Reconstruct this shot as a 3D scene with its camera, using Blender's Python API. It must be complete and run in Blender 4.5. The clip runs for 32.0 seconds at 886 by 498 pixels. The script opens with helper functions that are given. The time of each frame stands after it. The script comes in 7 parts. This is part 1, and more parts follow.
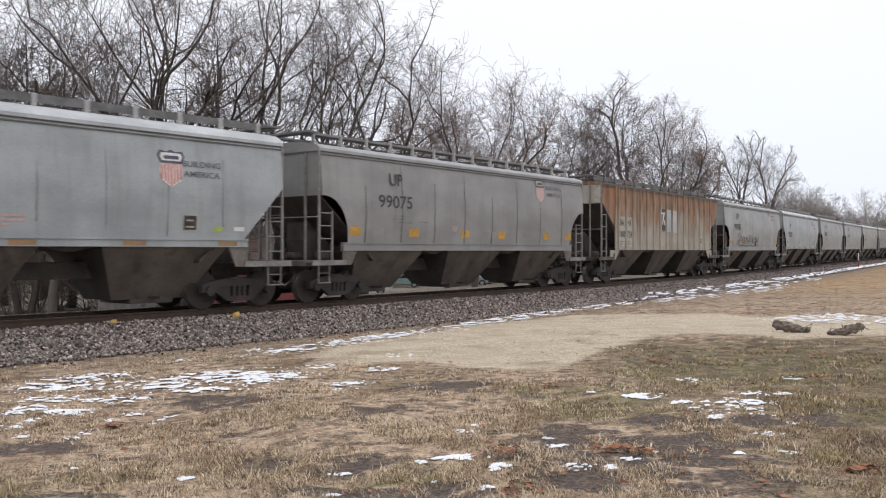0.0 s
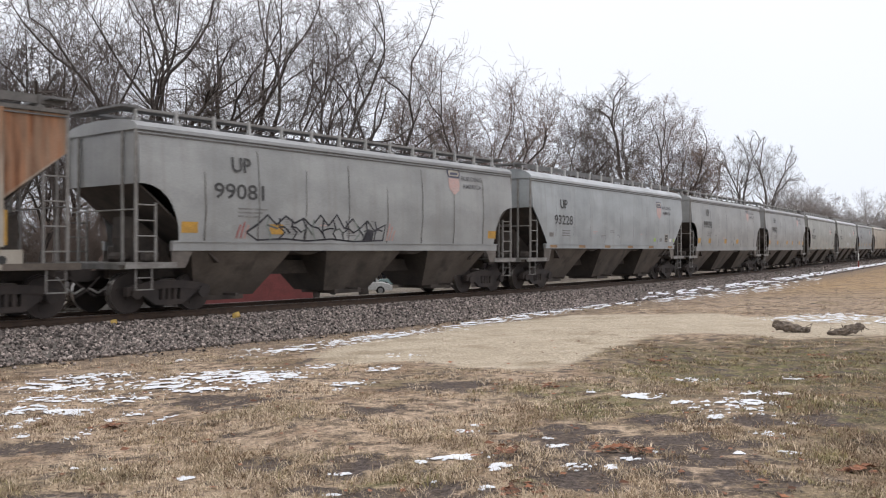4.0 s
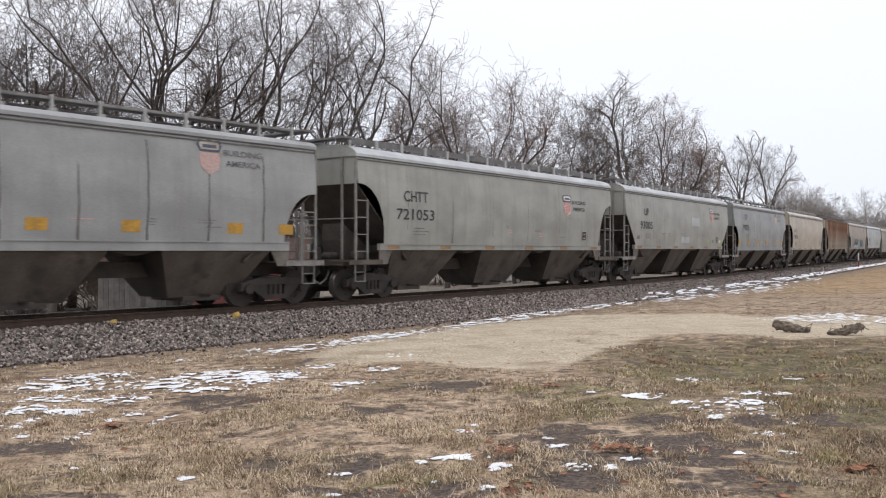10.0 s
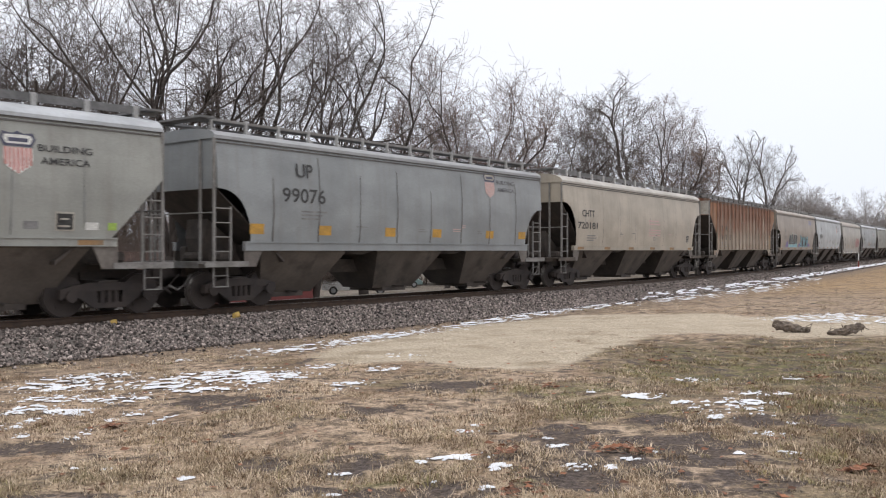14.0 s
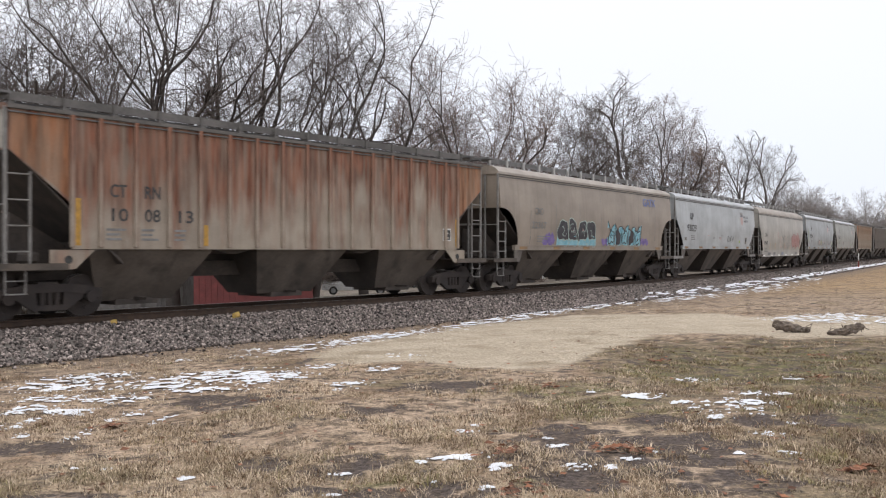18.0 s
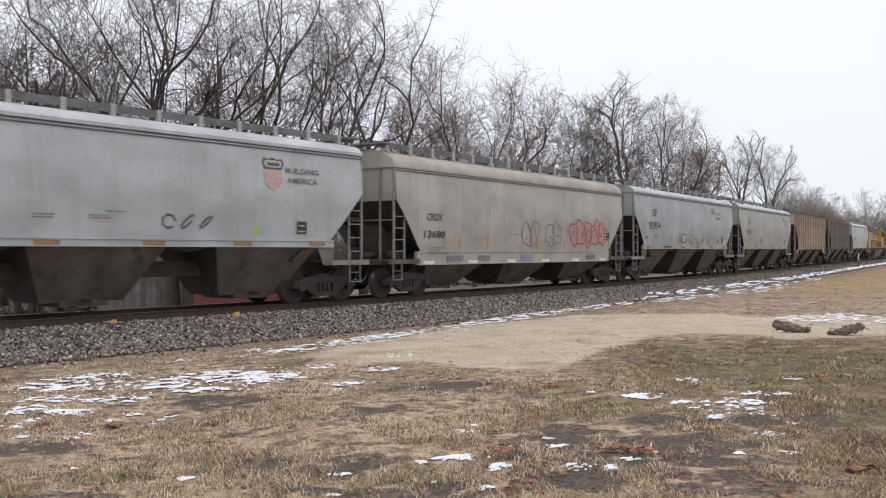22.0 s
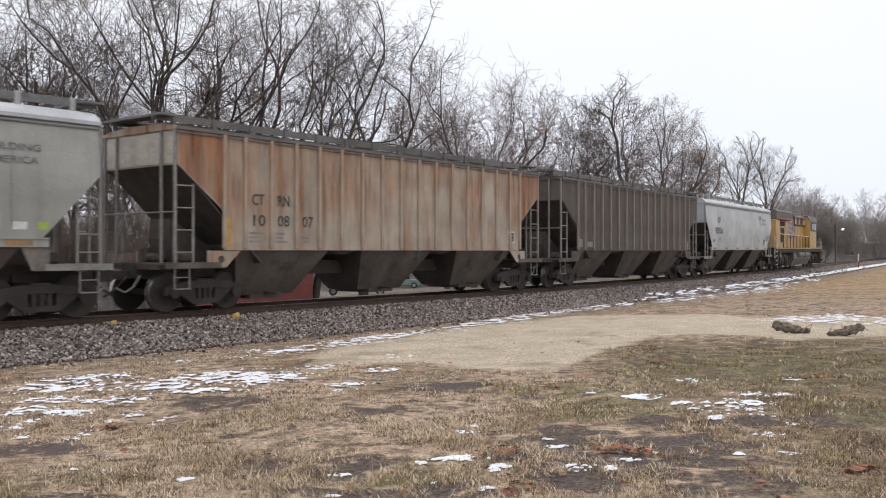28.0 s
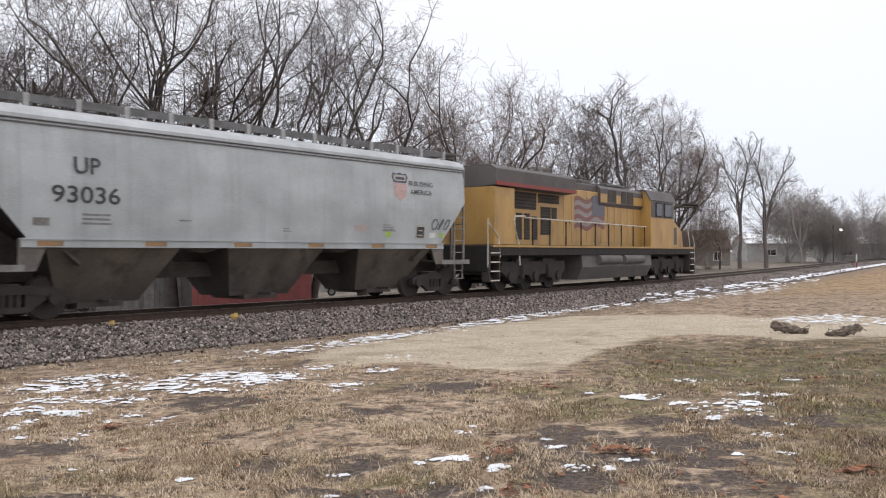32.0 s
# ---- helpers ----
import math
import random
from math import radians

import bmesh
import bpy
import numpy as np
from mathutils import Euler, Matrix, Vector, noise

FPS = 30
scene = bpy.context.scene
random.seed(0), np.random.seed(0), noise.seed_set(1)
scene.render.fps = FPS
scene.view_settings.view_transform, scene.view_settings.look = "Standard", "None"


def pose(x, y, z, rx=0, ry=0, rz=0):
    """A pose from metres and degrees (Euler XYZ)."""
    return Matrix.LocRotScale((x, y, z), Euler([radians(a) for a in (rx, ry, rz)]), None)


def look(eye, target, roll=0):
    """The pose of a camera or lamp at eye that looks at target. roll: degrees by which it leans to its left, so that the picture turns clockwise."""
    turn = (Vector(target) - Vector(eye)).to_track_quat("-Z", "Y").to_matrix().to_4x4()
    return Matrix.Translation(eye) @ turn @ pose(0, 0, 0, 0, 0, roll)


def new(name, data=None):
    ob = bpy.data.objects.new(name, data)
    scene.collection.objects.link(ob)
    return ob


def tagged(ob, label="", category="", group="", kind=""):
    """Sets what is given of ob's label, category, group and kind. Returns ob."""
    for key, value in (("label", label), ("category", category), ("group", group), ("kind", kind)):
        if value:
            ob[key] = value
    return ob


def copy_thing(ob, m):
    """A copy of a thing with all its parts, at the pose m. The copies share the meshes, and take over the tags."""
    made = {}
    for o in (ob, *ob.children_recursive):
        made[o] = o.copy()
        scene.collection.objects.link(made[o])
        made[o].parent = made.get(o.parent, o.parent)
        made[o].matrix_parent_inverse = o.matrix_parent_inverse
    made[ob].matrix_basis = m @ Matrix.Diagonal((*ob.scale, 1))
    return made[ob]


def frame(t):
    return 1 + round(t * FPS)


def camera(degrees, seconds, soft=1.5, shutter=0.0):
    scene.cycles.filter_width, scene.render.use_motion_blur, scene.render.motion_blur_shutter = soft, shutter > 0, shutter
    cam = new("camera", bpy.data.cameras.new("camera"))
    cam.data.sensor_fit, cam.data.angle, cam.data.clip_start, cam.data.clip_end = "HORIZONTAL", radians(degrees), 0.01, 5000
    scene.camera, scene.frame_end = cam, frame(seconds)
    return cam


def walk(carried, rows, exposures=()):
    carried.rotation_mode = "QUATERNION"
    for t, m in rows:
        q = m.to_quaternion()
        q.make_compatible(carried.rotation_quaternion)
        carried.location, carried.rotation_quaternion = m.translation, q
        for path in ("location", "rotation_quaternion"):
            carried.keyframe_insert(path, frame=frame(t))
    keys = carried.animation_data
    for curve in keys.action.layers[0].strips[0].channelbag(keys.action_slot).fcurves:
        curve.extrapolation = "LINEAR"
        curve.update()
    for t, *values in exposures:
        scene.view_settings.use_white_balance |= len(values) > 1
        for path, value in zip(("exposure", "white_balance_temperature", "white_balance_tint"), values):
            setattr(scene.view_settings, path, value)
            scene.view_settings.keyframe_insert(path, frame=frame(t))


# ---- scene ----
cam = camera(53.67, 32.0, 1.1, 0.2)


def aim(turn, lift):
    """The camera on its stand, turned and lifted by a few hundredths of a degree."""
    return pose(0, 0, 1.44, 90.11 + lift, 0, turn)


walk(cam, [(0, aim(0, 0)), (22.2, aim(0, 0)), (23.0, aim(-0.05, 0.06)), (25.5, aim(-0.05, 0.05)), (28.0, aim(-0.01, 0.05)),
           (31.0, aim(0, 0.05)), (32.0, aim(-0.11, 0.07))], exposures=[(0, 0.20, 6540, 12), (20.5, 0.20, 6540, 12), (23, 0.12, 6540, 12), (25.5, 0.12, 6540, 12), (28, 0.19, 6540, 12), (32, 0.20, 6540, 12)])

# ---- world and light: a bright overcast winter sky ----
world = bpy.data.worlds.new("overcast")
scene.world = world
world.use_nodes = True
wn, wl = world.node_tree.nodes, world.node_tree.links
wn.clear()
sky = wn.new("ShaderNodeTexSky")
sky.sky_type, sky.sun_disc = "NISHITA", False
sky.sun_elevation, sky.sun_rotation = radians(35), radians(200)
sky_scale = wn.new("ShaderNodeVectorMath")
sky_scale.operation = "SCALE"
sky_scale.inputs["Scale"].default_value = 0.10
cloud_ramp = wn.new("ShaderNodeValToRGB")
tc = wn.new("ShaderNodeTexCoord")
sep = wn.new("ShaderNodeSeparateXYZ")
cloud = wn.new("ShaderNodeTexNoise")
cloud.inputs["Scale"].default_value, cloud.inputs["Detail"].default_value = 1.6, 3.0
madd = wn.new("ShaderNodeMath")
madd.operation = "MULTIPLY_ADD"
madd.inputs[1].default_value = 0.25
wl.new(tc.outputs["Generated"], sep.inputs[0])
wl.new(tc.outputs["Generated"], cloud.inputs["Vector"])
wl.new(cloud.outputs["Fac"], madd.inputs[0])
wl.new(sep.outputs["Z"], madd.inputs[2])
el = cloud_ramp.color_ramp.elements
el[0].position, el[0].color = 0.08, (0.74, 0.79, 0.90, 1)
el[1].position, el[1].color = 0.55, (1.0, 1.0, 1.02, 1)
e2 = el.new(0.30)
e2.color = (0.88, 0.91, 0.98, 1)
wl.new(madd.outputs[0], cloud_ramp.inputs[0])
blend = wn.new("ShaderNodeMix")
blend.data_type = "RGBA"
blend.inputs[0].default_value = 0.88
wl.new(sky.outputs[0], sky_scale.inputs[0])
wl.new(sky_scale.outputs[0], blend.inputs[6])
wl.new(cloud_ramp.outputs[0], blend.inputs[7])
bg = wn.new("ShaderNodeBackground")
bg.inputs["Strength"].default_value = 1.0
wl.new(blend.outputs[2], bg.inputs["Color"])
wo = wn.new("ShaderNodeOutputWorld")
wl.new(bg.outputs[0], wo.inputs[0])

sun = new("sun", bpy.data.lights.new("sun", "SUN"))
sun.data.energy, sun.data.angle, sun.data.color = 0.75, radians(50), (1.0, 0.97, 0.92)
sun.matrix_world = look((-6, 4, 30), (0, 12, 0))


# ---- materials ----
def mat(name, colour, other=None, mix_scale=3.0, rough=0.7, metal=0.0, grain=25.0, grain_amount=0.25, bump=0.15, stretch=(1, 1, 1), third=None, third_scale=0.8,
        third_low=0.55, third_high=0.7, random_amount=0.0, island=0.0, detail=4.0):
    """A surface with two colours mixed by a broad noise, a fine grain, stains of a third colour, and bump; colours are linear."""
    m = bpy.data.materials.new(name)
    m.use_nodes = True
    n, l = m.node_tree.nodes, m.node_tree.links
    b = n["Principled BSDF"]
    b.inputs["Roughness"].default_value, b.inputs["Metallic"].default_value = rough, metal
    co = n.new("ShaderNodeTexCoord")
    mp = n.new("ShaderNodeMapping")
    mp.inputs["Scale"].default_value = stretch
    l.new(co.outputs["Object"], mp.inputs[0])

    def noise_node(scale, det=detail):
        t = n.new("ShaderNodeTexNoise")
        t.inputs["Scale"].default_value, t.inputs["Detail"].default_value = scale, det
        l.new(mp.outputs[0], t.inputs["Vector"])
        return t.outputs["Fac"]

    def mixed(fac, a, c, kind="MIX"):
        x = n.new("ShaderNodeMix")
        x.data_type, x.blend_type = "RGBA", kind
        for sock, v in ((x.inputs[0], fac), (x.inputs[6], a), (x.inputs[7], c)):
            if isinstance(v, (float, int)):
                sock.default_value = v
            elif isinstance(v, tuple):
                sock.default_value = (*v, 1)
            else:
                l.new(v, sock)
        return x.outputs[2]

    def ramp(fac, low, high, a=0.0, c=1.0):
        x = n.new("ShaderNodeMapRange")
        x.inputs["From Min"].default_value, x.inputs["From Max"].default_value = low, high
        x.inputs["To Min"].default_value, x.inputs["To Max"].default_value = a, c
        l.new(fac, x.inputs["Value"])
        return x.outputs[0]

    col = mixed(ramp(noise_node(mix_scale), 0.35, 0.65), colour, other or colour)
    if third:
        col = mixed(ramp(noise_node(third_scale, 6.0), third_low, third_high), col, third)
    fine = noise_node(grain, 3.0)
    value = ramp(fine, 0.25, 0.75, 1 - grain_amount, 1 + grain_amount)
    if random_amount or island:
        info = n.new("ShaderNodeObjectInfo").outputs["Random"] if random_amount else n.new("ShaderNodeNewGeometry").outputs["Random Per Island"]
        amount = random_amount or island
        mul = n.new("ShaderNodeMath")
        mul.operation = "MULTIPLY"
        l.new(value, mul.inputs[0])
        l.new(ramp(info, 0, 1, 1 - amount, 1 + amount), mul.inputs[1])
        value = mul.outputs[0]
    hs = n.new("ShaderNodeHueSaturation")
    l.new(value, hs.inputs["Value"])
    l.new(col, hs.inputs["Color"])
    l.new(hs.outputs[0], b.inputs["Base Color"])
    l.new(ramp(fine, 0.3, 0.7, max(0.05, rough - 0.1), min(1, rough + 0.1)), b.inputs["Roughness"])
    if bump:
        bp = n.new("ShaderNodeBump")
        bp.inputs["Strength"].default_value, bp.inputs["Distance"].default_value = bump, 0.02
        l.new(fine, bp.inputs["Height"])
        l.new(bp.outputs[0], b.inputs["Normal"])
    return m


def wagon_paint(name, colour, dirt=(0.16, 0.13, 0.10), streak=0.35, rust=None, rust_low=0.5, rust_high=0.62, top_rust=0.0, rough=0.46):
    """Weathered wagon paint: blotches, long vertical runs of dirt, and rust that gathers in upright streaks."""
    m = bpy.data.materials.new(name)
    m.use_nodes = True
    n, l = m.node_tree.nodes, m.node_tree.links
    b = n["Principled BSDF"]
    b.inputs["Roughness"].default_value = rough
    co = n.new("ShaderNodeTexCoord")

    def noise_node(scale, stretch, det=4.0):
        mp = n.new("ShaderNodeMapping")
        mp.inputs["Scale"].default_value = stretch
        l.new(co.outputs["Object"], mp.inputs[0])
        t = n.new("ShaderNodeTexNoise")
        t.inputs["Scale"].default_value, t.inputs["Detail"].default_value = scale, det
        l.new(mp.outputs[0], t.inputs["Vector"])
        return t.outputs["Fac"]

    def ramp(fac, low, high, a=0.0, c=1.0):
        x = n.new("ShaderNodeMapRange")
        x.inputs["From Min"].default_value, x.inputs["From Max"].default_value = low, high
        x.inputs["To Min"].default_value, x.inputs["To Max"].default_value = a, c
        l.new(fac, x.inputs["Value"])
        return x.outputs[0]

    def mixed(fac, a, c):
        x = n.new("ShaderNodeMix")
        x.data_type = "RGBA"
        for sock, v in ((x.inputs[0], fac), (x.inputs[6], a), (x.inputs[7], c)):
            if isinstance(v, tuple):
                sock.default_value = (*v, 1)
            else:
                l.new(v, sock)
        return x.outputs[2]

    pale = tuple(min(1, c * 1.12 + 0.01) for c in colour)
    dark = tuple(c * 0.86 for c in colour)
    col = mixed(ramp(noise_node(0.7, (1, 1, 1.5)), 0.35, 0.65), dark, pale)
    runs = ramp(noise_node(1.0, (5.0, 5.0, 0.22), 5.0), 0.50, 0.78, 0.0, streak)
    col = mixed(runs, col, dirt)
    if rust:
        ru = noise_node(1.0, (1.9, 1.9, 0.5), 8.0)
        if top_rust:
            sep = n.new("ShaderNodeSeparateXYZ")
            l.new(co.outputs["Object"], sep.inputs[0])
            hi = ramp(sep.outputs["Z"], 1.6, 4.3, -top_rust, top_rust)
            ad = n.new("ShaderNodeMath")
            ad.operation = "ADD"
            l.new(ru, ad.inputs[0])
            l.new(hi, ad.inputs[1])
            ru = ad.outputs[0]
        wash = ramp(noise_node(1.0, (6.0, 6.0, 0.30), 6.0), 0.32, 0.62, 0.40, 1.0)
        both_pick = n.new("ShaderNodeMath")
        both_pick.operation = "MULTIPLY"
        l.new(ramp(ru, rust_low - 0.06, rust_high + 0.08), both_pick.inputs[0])
        l.new(wash, both_pick.inputs[1])
        pick = both_pick.outputs[0]
        both = mixed(ramp(noise_node(1.6, (4, 4, 0.6), 6.0), 0.38, 0.62), rust, tuple(c * 0.42 for c in rust))
        col = mixed(pick, col, both)
    fine = noise_node(30.0, (1, 1, 1), 3.0)
    hs = n.new("ShaderNodeHueSaturation")
    l.new(ramp(fine, 0.25, 0.75, 0.9, 1.1), hs.inputs["Value"])
    l.new(col, hs.inputs["Color"])
    l.new(hs.outputs[0], b.inputs["Base Color"])
    bp = n.new("ShaderNodeBump")
    bp.inputs["Strength"].default_value, bp.inputs["Distance"].default_value = 0.25, 0.03
    l.new(noise_node(1.6, (1, 1, 0.8), 2.0), bp.inputs["Height"])
    l.new(bp.outputs[0], b.inputs["Normal"])
    return m


STEEL_GREY = wagon_paint("steel_grey_paint", (0.295, 0.305, 0.305), streak=0.22)
DULL_GREY = wagon_paint("dull_grey_paint", (0.245, 0.245, 0.243), streak=0.25)
BLUE_GREY = wagon_paint("pale_blue_grey_paint", (0.325, 0.352, 0.365), streak=0.28)
SILVER = wagon_paint("silver_white_paint", (0.40, 0.428, 0.442), streak=0.22)
GREEN_GREY = wagon_paint("greenish_grey_paint", (0.305, 0.312, 0.288), streak=0.3)
SLATE = wagon_paint("slate_grey_paint", (0.25, 0.268, 0.275), streak=0.22)
CREAM = wagon_paint("cream_paint", (0.405, 0.362, 0.295), streak=0.25)
TAN = wagon_paint("tan_paint", (0.29, 0.245, 0.20), streak=0.35)
OFF_WHITE = wagon_paint("off_white_paint", (0.375, 0.360, 0.325), streak=0.3)
RUST_PALE = wagon_paint("pale_paint_with_rust", (0.38, 0.35, 0.30), rust=(0.33, 0.165, 0.08), rust_low=0.42, rust_high=0.54, top_rust=0.24, rough=0.75)
RUST_HEAVY = wagon_paint("heavily_rusted_paint", (0.35, 0.30, 0.245), rust=(0.255, 0.095, 0.052), rust_low=0.36, rust_high=0.50, top_rust=0.20, rough=0.8)
RUST_BLOTCH = wagon_paint("blotched_rusty_paint", (0.385, 0.335, 0.275), rust=(0.36, 0.175, 0.085), rust_low=0.43, rust_high=0.58, top_rust=0.06, rough=0.75)
RUST_END = wagon_paint("rusted_end_panel", (0.34, 0.24, 0.17), rust=(0.34, 0.14, 0.062), rust_low=0.28, rust_high=0.50, top_rust=0.10, rough=0.8)
DARK_BROWN = wagon_paint("dark_grey_brown_paint", (0.098, 0.085, 0.075), dirt=(0.055, 0.044, 0.039), streak=0.5, rust=(0.12, 0.066, 0.044), rust_low=0.50, rust_high=0.66, rough=0.8)
# ribs of the dark brown wagon, paler than its panels
RIB_BROWN = wagon_paint("pale_brown_rib_paint", (0.21, 0.188, 0.168), dirt=(0.10, 0.066, 0.058), streak=0.5, rough=0.8)
GRIME = mat("hopper_grime", (0.135, 0.113, 0.095), (0.085, 0.071, 0.060), 1.2, 0.85, grain=14, grain_amount=0.2, third=(0.055, 0.048, 0.042), third_scale=1.6)
# near-black that carries the shade on hopper sheets facing along the track
SHADED_SHEET = mat("shaded_slope_sheet", (0.040, 0.034, 0.030), (0.066, 0.055, 0.047), 1.3, 0.9, grain=12, grain_amount=0.3)
# underframe colour, also used to darken the end slope sheets that lie in shadow
UNDERSIDE = mat("underframe_and_shadow_black", (0.052, 0.044, 0.040), (0.080, 0.066, 0.056), 2.5, 0.85, grain=20, grain_amount=0.3)
CAST_STEEL = mat("dirty_cast_steel", (0.030, 0.025, 0.024), (0.048, 0.038, 0.034), 3.0, 0.85, 0.0, grain=30, grain_amount=0.3)
TREAD = mat("polished_wheel_tread", (0.42, 0.40, 0.38), (0.3, 0.28, 0.26), 6.0, 0.35, 0.9, bump=0.05)
POST_GREY = mat("pale_post_paint", (0.40, 0.40, 0.39), (0.29, 0.285, 0.28), 3.0, 0.6, bump=0.0)
GALVANISED = mat("galvanised_grating", (0.17, 0.17, 0.17), (0.115, 0.115, 0.115), 4.0, 0.75, 0.0, grain=40, grain_amount=0.2)
# white of frost, with the sky's reflection on the roof mixed into the colour
ROOF_WHITE = mat("frosted_sky_bright_roof_sheet", (0.50, 0.525, 0.55), (0.37, 0.39, 0.41), 1.2, 0.5, grain=12, grain_amount=0.1)
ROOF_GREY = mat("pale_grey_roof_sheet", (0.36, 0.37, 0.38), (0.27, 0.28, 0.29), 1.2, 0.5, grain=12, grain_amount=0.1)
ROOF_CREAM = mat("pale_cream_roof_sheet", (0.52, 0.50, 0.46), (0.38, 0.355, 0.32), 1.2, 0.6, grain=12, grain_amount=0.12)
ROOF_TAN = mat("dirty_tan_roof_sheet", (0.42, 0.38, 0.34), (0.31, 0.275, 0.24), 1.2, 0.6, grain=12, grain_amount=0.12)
ROOF_DARK = mat("dark_roof_sheet", (0.16, 0.15, 0.14), (0.10, 0.095, 0.09), 1.2, 0.7, grain=14, grain_amount=0.2)
LADDER_GREY = mat("ladder_paint", (0.25, 0.245, 0.235), (0.165, 0.155, 0.145), 3.0, 0.6)
SEAM_DARK = mat("grimy_weld_seam", (0.085, 0.082, 0.08), (0.14, 0.135, 0.13), 1.5, 0.7)
SEAM_FAINT = mat("faint_weld_seam", (0.15, 0.152, 0.152), (0.27, 0.28, 0.28), 1.3, 0.7, bump=0.0)
LETTER_BLACK = mat("black_stencil_paint", (0.03, 0.03, 0.032), (0.07, 0.07, 0.07), 6.0, 0.6, bump=0.0)
SMALL_PRINT = mat("faded_small_print", (0.17, 0.17, 0.17), (0.25, 0.25, 0.25), 6.0, 0.6, bump=0.0)
REFLECTOR_YELLOW = mat("yellow_reflective_tape", (0.56, 0.31, 0.05), (0.40, 0.23, 0.05), 4.0, 0.5, bump=0.0)
REFLECTOR_WORN = mat("worn_orange_tape", (0.36, 0.21, 0.09), (0.25, 0.17, 0.10), 2.0, 0.6, bump=0.0)
PLATE_GRIME = mat("dirty_bolster_plate", (0.20, 0.18, 0.16), (0.12, 0.105, 0.095), 2.0, 0.8, grain=14, grain_amount=0.2)
REFLECTOR_WHITE = mat("white_reflective_tape", (0.75, 0.75, 0.72), (0.6, 0.6, 0.57), 4.0, 0.5, bump=0.0)
LOGO_BLUE = mat("faded_navy_decal", (0.05, 0.055, 0.10), (0.10, 0.10, 0.14), 8.0, 0.5, bump=0.0)
LOGO_RED = mat("faded_red_decal", (0.55, 0.16, 0.14), (0.58, 0.26, 0.23), 8.0, 0.5, bump=0.0)
FADED_PINK = mat("faded_pink_decal", (0.52, 0.33, 0.30), (0.48, 0.36, 0.34), 8.0, 0.5, bump=0.0)
SLOGAN_GREY = mat("worn_slogan_paint", (0.10, 0.10, 0.11), (0.17, 0.17, 0.18), 7.0, 0.6, bump=0.0)
PATCH_PALE = mat("pale_stencil_patch", (0.46, 0.44, 0.39), (0.36, 0.33, 0.28), 2.5, 0.7, grain=20)
STICKER_LIME = mat("lime_sticker", (0.36, 0.52, 0.10), (0.30, 0.45, 0.10), 6.0, 0.5, bump=0.0)
SPRAY_LIME = mat("thin_yellow_green_spray", (0.36, 0.40, 0.20), (0.33, 0.37, 0.27), 5.0, 0.6, bump=0.0)
SPRAY_PALE = mat("pale_spray_outline", (0.42, 0.52, 0.46), (0.36, 0.46, 0.44), 5.0, 0.5, bump=0.0)
PLACARD_BLACK = mat("black_placard", (0.02, 0.02, 0.02), (0.05, 0.05, 0.05), 8.0, 0.5, bump=0.0)
SPRAY_BLACK = mat("black_spray_paint", (0.012, 0.012, 0.02), (0.04, 0.04, 0.05), 5.0, 0.5, bump=0.0)
SPRAY_CYAN = mat("cyan_spray_paint", (0.16, 0.42, 0.52), (0.30, 0.55, 0.62), 5.0, 0.5, bump=0.0)
SPRAY_PURPLE = mat("purple_spray_paint", (0.13, 0.09, 0.30), (0.24, 0.18, 0.40), 5.0, 0.5, bump=0.0)
SPRAY_BLUE = mat("blue_spray_paint", (0.08, 0.13, 0.38), (0.15, 0.2, 0.42), 5.0, 0.5, bump=0.0)
SPRAY_RED = mat("red_spray_paint", (0.30, 0.085, 0.085), (0.36, 0.14, 0.13), 5.0, 0.5, bump=0.0)
SPRAY_DARK = mat("thin_dark_spray_paint", (0.06, 0.07, 0.07), (0.14, 0.15, 0.14), 5.0, 0.5, bump=0.0)
SPRAY_PINK = mat("pink_spray_paint", (0.42, 0.235, 0.215), (0.44, 0.29, 0.265), 5.0, 0.5, bump=0.0)
SPRAY_GREEN = mat("thin_grey_green_spray_paint", (0.15, 0.18, 0.17), (0.22, 0.25, 0.23), 5.0, 0.5, bump=0.0)
SPRAY_BLUE_FADED = mat("faded_blue_print", (0.22, 0.26, 0.36), (0.3, 0.32, 0.4), 5.0, 0.5, bump=0.0)
LOCO_YELLOW = mat("armour_yellow_paint", (0.49, 0.30, 0.095), (0.40, 0.235, 0.075), 0.9, 0.45, grain=18, grain_amount=0.1, third=(0.19, 0.115, 0.06), third_scale=1.4, third_low=0.54, third_high=0.82, stretch=(1.5, 1.5, 0.5))
LOCO_GREY = mat("loco_roof_grey", (0.082, 0.072, 0.071), (0.115, 0.102, 0.10), 1.2, 0.6, grain=18, grain_amount=0.15)
LOCO_RED = mat("loco_red_band", (0.26, 0.035, 0.025), (0.20, 0.04, 0.03), 3.0, 0.5)
LOCO_TANK = mat("fuel_tank_grey", (0.10, 0.093, 0.088), (0.14, 0.128, 0.12), 1.6, 0.6, grain=16)
RAIL_WHITE = mat("white_hand_rail", (0.68, 0.66, 0.60), (0.5, 0.46, 0.4), 6.0, 0.5)
DARK_GLASS = mat("dark_window_glass", (0.015, 0.017, 0.02), (0.02, 0.02, 0.025), 2.0, 0.12, bump=0.0)


# ---- helpers for meshes ----
def mesh_from(name, verts, faces, material, smooth=False):
    me = bpy.data.meshes.new(name)
    me.from_pydata([tuple(v) for v in verts], [], [tuple(f) for f in faces])
    me.materials.append(material)
    me.update()
    if smooth:
        me.polygons.foreach_set("use_smooth", [True] * len(me.polygons))
    return me


